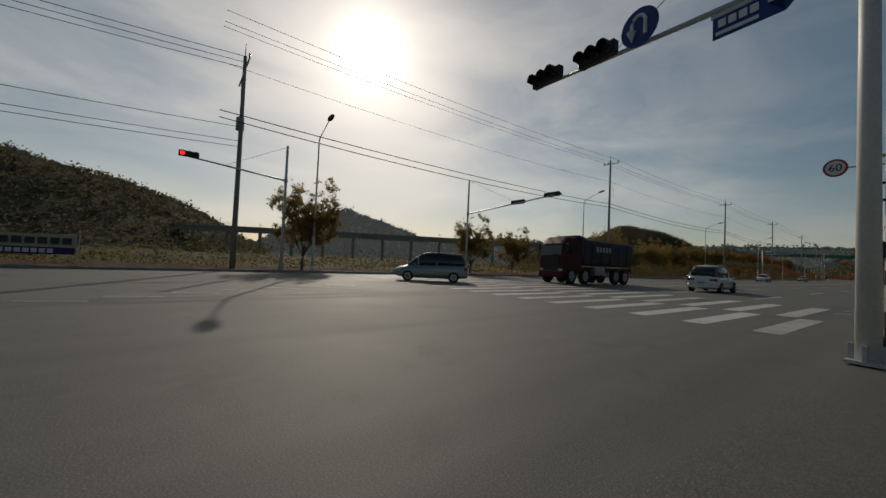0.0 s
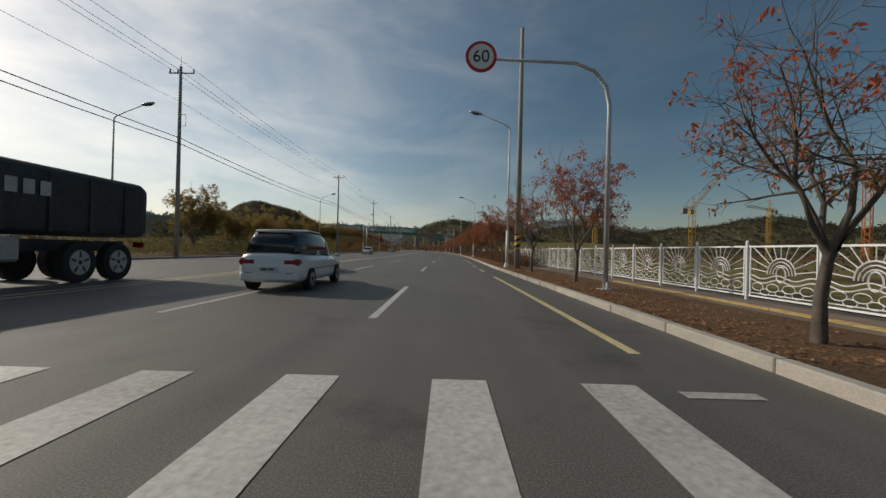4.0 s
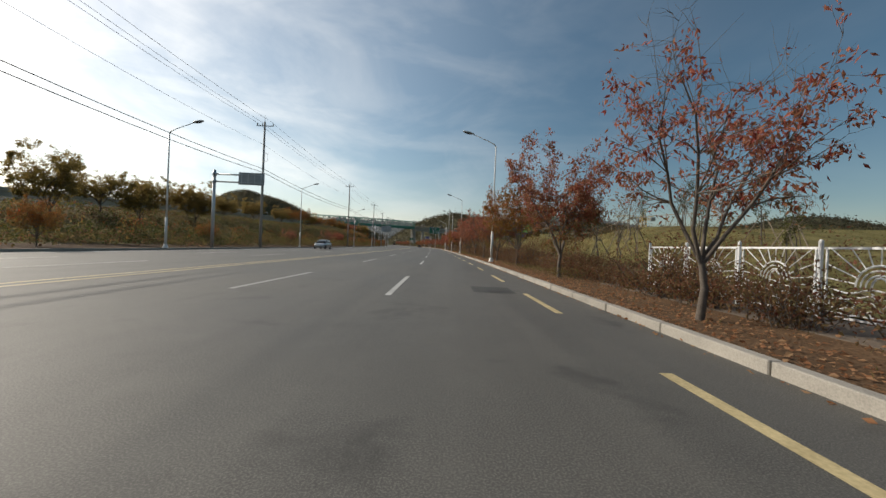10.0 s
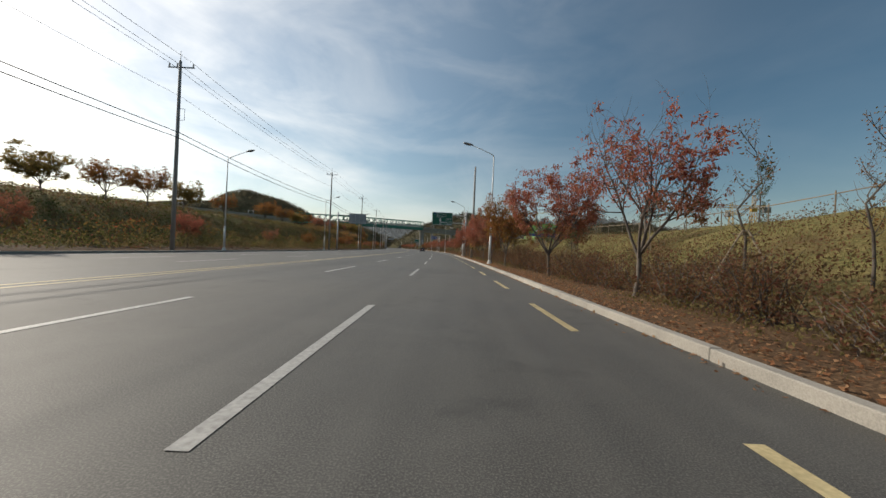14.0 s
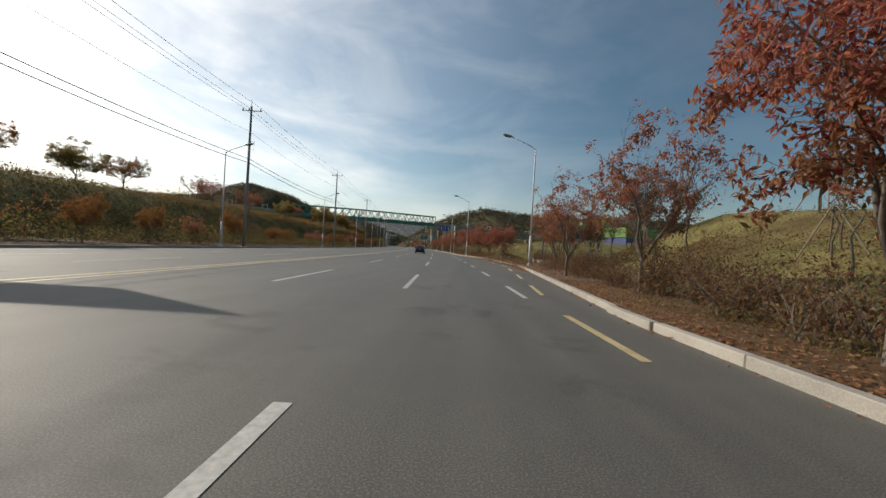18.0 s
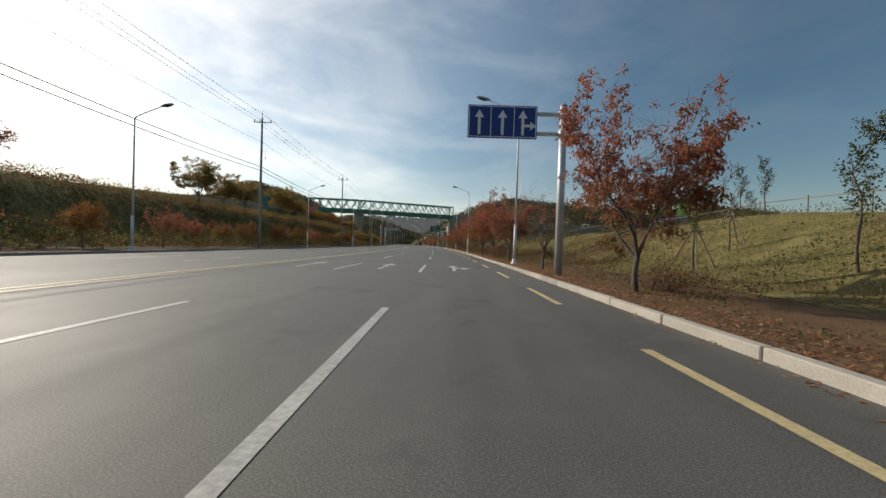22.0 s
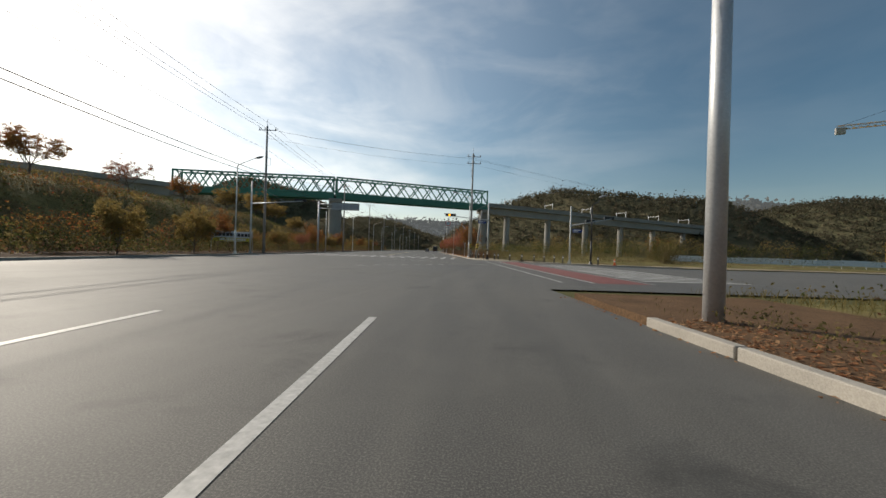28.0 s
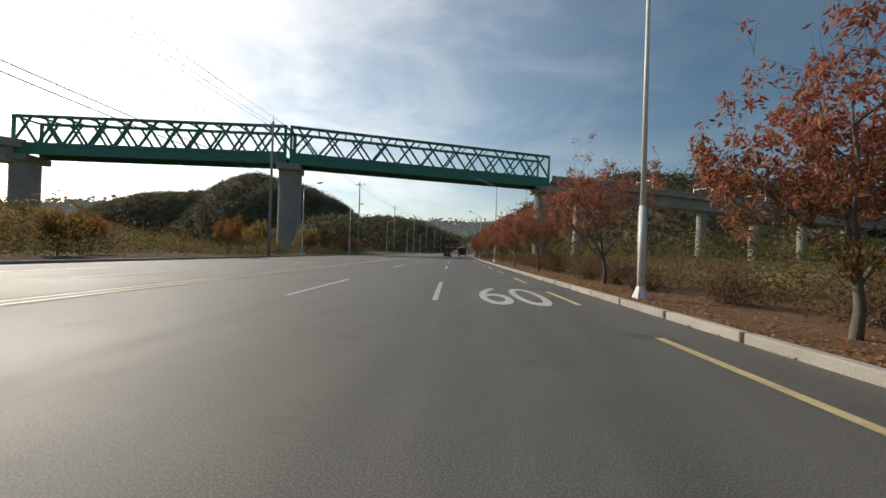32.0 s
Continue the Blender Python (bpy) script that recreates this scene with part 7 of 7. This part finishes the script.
def site_hut(label, s, d, w, l, z0, z1, mat, turn=0.0, low=0.0):
    """A sheet-metal hut; one that starts above the ground stands on a blue storey over a podium."""
    t = thing("site_hut", label, "hut", "site huts", at=road_pose(s, d, 0, turn))
    part("wall", boxes(((w, l, z1 - z0), (0, 0, (z0 + z1) / 2)), bevel=0.04), mat, t)
    gap = 0.8 if z0 < 0.1 else 3.2
    for i in range(int(w / gap)):
        part("rib", boxes(((0.06, 0.06, z1 - z0 - 0.1), (-w / 2 + gap / 2 + gap * i, -l / 2 - 0.02, (z0 + z1) / 2))), mat, t)
    part("roof", boxes(((w + 0.3, l + 0.3, 0.15), (0, 0, z1 + 0.07))), mat, t)
    if z0 < 0.1:
        part("badge", boxes(((w * 0.3, 0.02, (z1 - z0) * 0.3), (w * 0.1, -l / 2 - 0.07, (z0 + z1) / 2 + 0.3))), M_SIGNWHITE, t)
        return t
    high = z1 - z0
    for x, r in ((-0.14, 0.05), (-0.06, 0.14)):
        disc = bmesh.new()
        bmesh.ops.create_cone(disc, cap_ends=True, segments=20, radius1=r * high, radius2=r * high, depth=0.04, matrix=pose(x * w, -l / 2 - 0.08, z0 + high * 0.6, 90))
        part("badge", disc, M_SIGNWHITE, t)
    part("writing", boxes(((w * 0.1, 0.03, high * 0.2), (-0.17 * w, -l / 2 - 0.08, z0 + high * 0.27))), M_SIGNWHITE, t)
    for i in range(6):
        part("writing", boxes(((w * 0.03, 0.03, high * 0.14), ((0.13 + 0.042 * i) * w, -l / 2 - 0.08, z0 + high * 0.5))), M_SIGNWHITE, t)
    part("base", boxes(((w - 0.1, l - 0.1, z0 - low), (0, 0, (z0 + low) / 2))), M_BLUEHUT, t, "blue lower storey")
    for i in range(7):
        part("opening", boxes(((w * 0.07, 0.1, (z0 - low) * 0.62), ((-0.42 + 0.14 * i) * w, -l / 2 + 0.02, low + (z0 - low) * 0.31))), M_DARK, t, "dark opening")
    part("podium", boxes(((w * 1.05, l * 1.1, low), (0, 0, low / 2))), M_CONCRETE, t)
    return t


site_hut("bright green site hut behind the fence", 150, 38, 5.0, 3.0, 0, 3.6, M_GREENHUT)
site_hut("bright green site hut behind the fence", 150, 47, 5.0, 3.0, 0, 3.9, M_GREENHUT)
site_hut("tall bright green site building over a blue storey", 534.7, 150.0, 33.8, 12.0, 23.4, 33.8, M_GREENHUT, -45.2, 16.1)

# long low building behind the bus bay
pv = thing("pavilion", "low blue building with a bright green roof", "building", at=road_pose(330, 52, 2.4, 20))
part("wall", boxes(((11, 7, 4.2), (0, 0, 2.1))), M_BLUEHUT, pv)
for i in range(6):
    part("window", boxes(((1.2, 0.08, 1.5), (-4.4 + 1.76 * i, -3.52, 2.2))), M_SIGNWHITE, pv)
part("roof", boxes(((11.6, 7.6, 2.6), (0, 0, 5.5)), bevel=0.15), M_GREENHUT, pv)


def banner(label, s, d, w, h, z, turn, base, stripe):
    """A cloth banner on two posts; its writing stands as plain bars."""
    t = thing("banner", label, "banner", "banners", at=road_pose(s, d, 0.05, turn))
    v, f, n = [], [], 16
    for i in range(n + 1):
        x = -w / 2 + w * i / n
        sag = -0.12 * math.sin(math.pi * i / n) + 0.02 * math.sin(i * 1.7)
        for k in range(3):
            v.append((x, 0.04 * math.sin(i * 0.9 + k), z + h * k / 2 + sag))
    f = [(i * 3 + k, (i + 1) * 3 + k, (i + 1) * 3 + k + 1, i * 3 + k + 1) for i in range(n) for k in range(2)]
    cl = pydata("cloth", v, f, base, t, smooth=True)
    for x in (-w / 2 - 0.1, w / 2 + 0.1):
        part("post", tubes(([(x, 0, 0), (x, 0, z + h + 0.2)], 0.03), sides=6), M_STEEL, t)
    part("lower_stripe", boxes(((w * 0.98, 0.012, h * 0.34), (0, -0.075, z + h * 0.12))), stripe, cl)
    part("writing", boxes(*[((w / 14, 0.006, h * 0.32), (-w * 0.42 + w * 0.094 * i, -0.085, z + h * 0.6)) for i in range(10)]), M_DARK, cl)
    part("writing", boxes(*[((w / 22, 0.006, h * 0.2), (-w * 0.3 + w * 0.06 * i, -0.085, z + h * 0.12)) for i in range(11)]), M_SIGNWHITE, cl)
    return t


M_CREAM = material("cream_cloth", worn((0.5, 0.42, 0.26), (0.68, 0.6, 0.4), 1.0, 30.0, 0.1), 0.85)
M_PURPLE = material("purple_cloth", plain((0.06, 0.03, 0.12)), 0.8)
M_YCLOTH = material("yellow_cloth", plain((0.62, 0.5, 0.06)), 0.8)
M_WCLOTH = material("white_cloth", plain((0.7, 0.7, 0.72)), 0.8)
banner("cream and purple cloth banner on the far verge", -7.0, KERB_L - 2.6, 5.2, 1.15, 0.7, 88, M_CREAM, M_PURPLE)
banner("white cloth banner on the far verge", -13.0, KERB_L - 2.4, 3.0, 1.2, 1.0, 88, M_WCLOTH, M_PURPLE)
banner("white and yellow cloth banner across the junction", 493.0, KERB_L - 5.0, 4.8, 1.3, 1.55, 50, M_WCLOTH, M_YCLOTH)

M_STONE = material("rough_stone", worn((0.22, 0.2, 0.17), (0.42, 0.39, 0.34), 1.5, 20.0, 0.5, 0.01), 0.9)
for i, (s, d) in enumerate(((277.2, 10.6), (274.6, 10.3), (273.2, 10.4), (271.9, 10.3), (270.9, 10.6), (268.4, 10.9))):
    o = part("stone_stool", boxes(((0.42, 0.42, 0.46 if i % 2 else 0.52), (0, 0, 0.24)), bevel=0.05), M_STONE)
    o.matrix_basis = road_pose(s, d, 0.12, 17 * i)
    tagged(o, "rough square stone stool at the bus bay", "stool", "stone stools")
tagged(strip("pavement_bay", 250, 302, lambda s: kerb_right(s) + 0.16, lambda s: kerb_right(s) + 4.6, 0.13, M_WALK, 2.0, thick=0.2), "brown paved waiting area at the bus bay", "pavement", kind="structure")
bn = thing("bench", "plain backless stone bench at the bus bay", "bench", at=road_pose(288.5, 9.6, 0.13))
part("seat", boxes(((1.5, 0.45, 0.1), (0, 0, 0.42)), bevel=0.02), M_STONE, bn)
for x in (-0.55, 0.55):
    part("leg", boxes(((0.16, 0.4, 0.38), (x, 0, 0.19)), bevel=0.02), M_STONE, bn)

# rope rails on short timber posts across the bank
for s0, s1, d in ((120, 215, 20.5), (215, 258, 21), (296, 440, 22)):
    rail = thing("bank_rail", "low rail of pale poles along the top of the bank", "fence", "bank rails")
    q = s0
    prev = None
    while q < s1:
        p = on_road(q, d + 1.2 * math.sin(q / 17))
        z = ground_at(p)
        part("post", tubes(([(p.x, p.y, z - 0.1), (p.x, p.y, z + 1.3)], 0.035), sides=6), M_STAKE, rail)
        if prev is not None:
            part("pole", tubes(([prev, (p.x, p.y, z + 1.15)], 0.03), sides=5), M_STAKE, rail)
        prev = (p.x, p.y, z + 1.15)
        q += 3.6
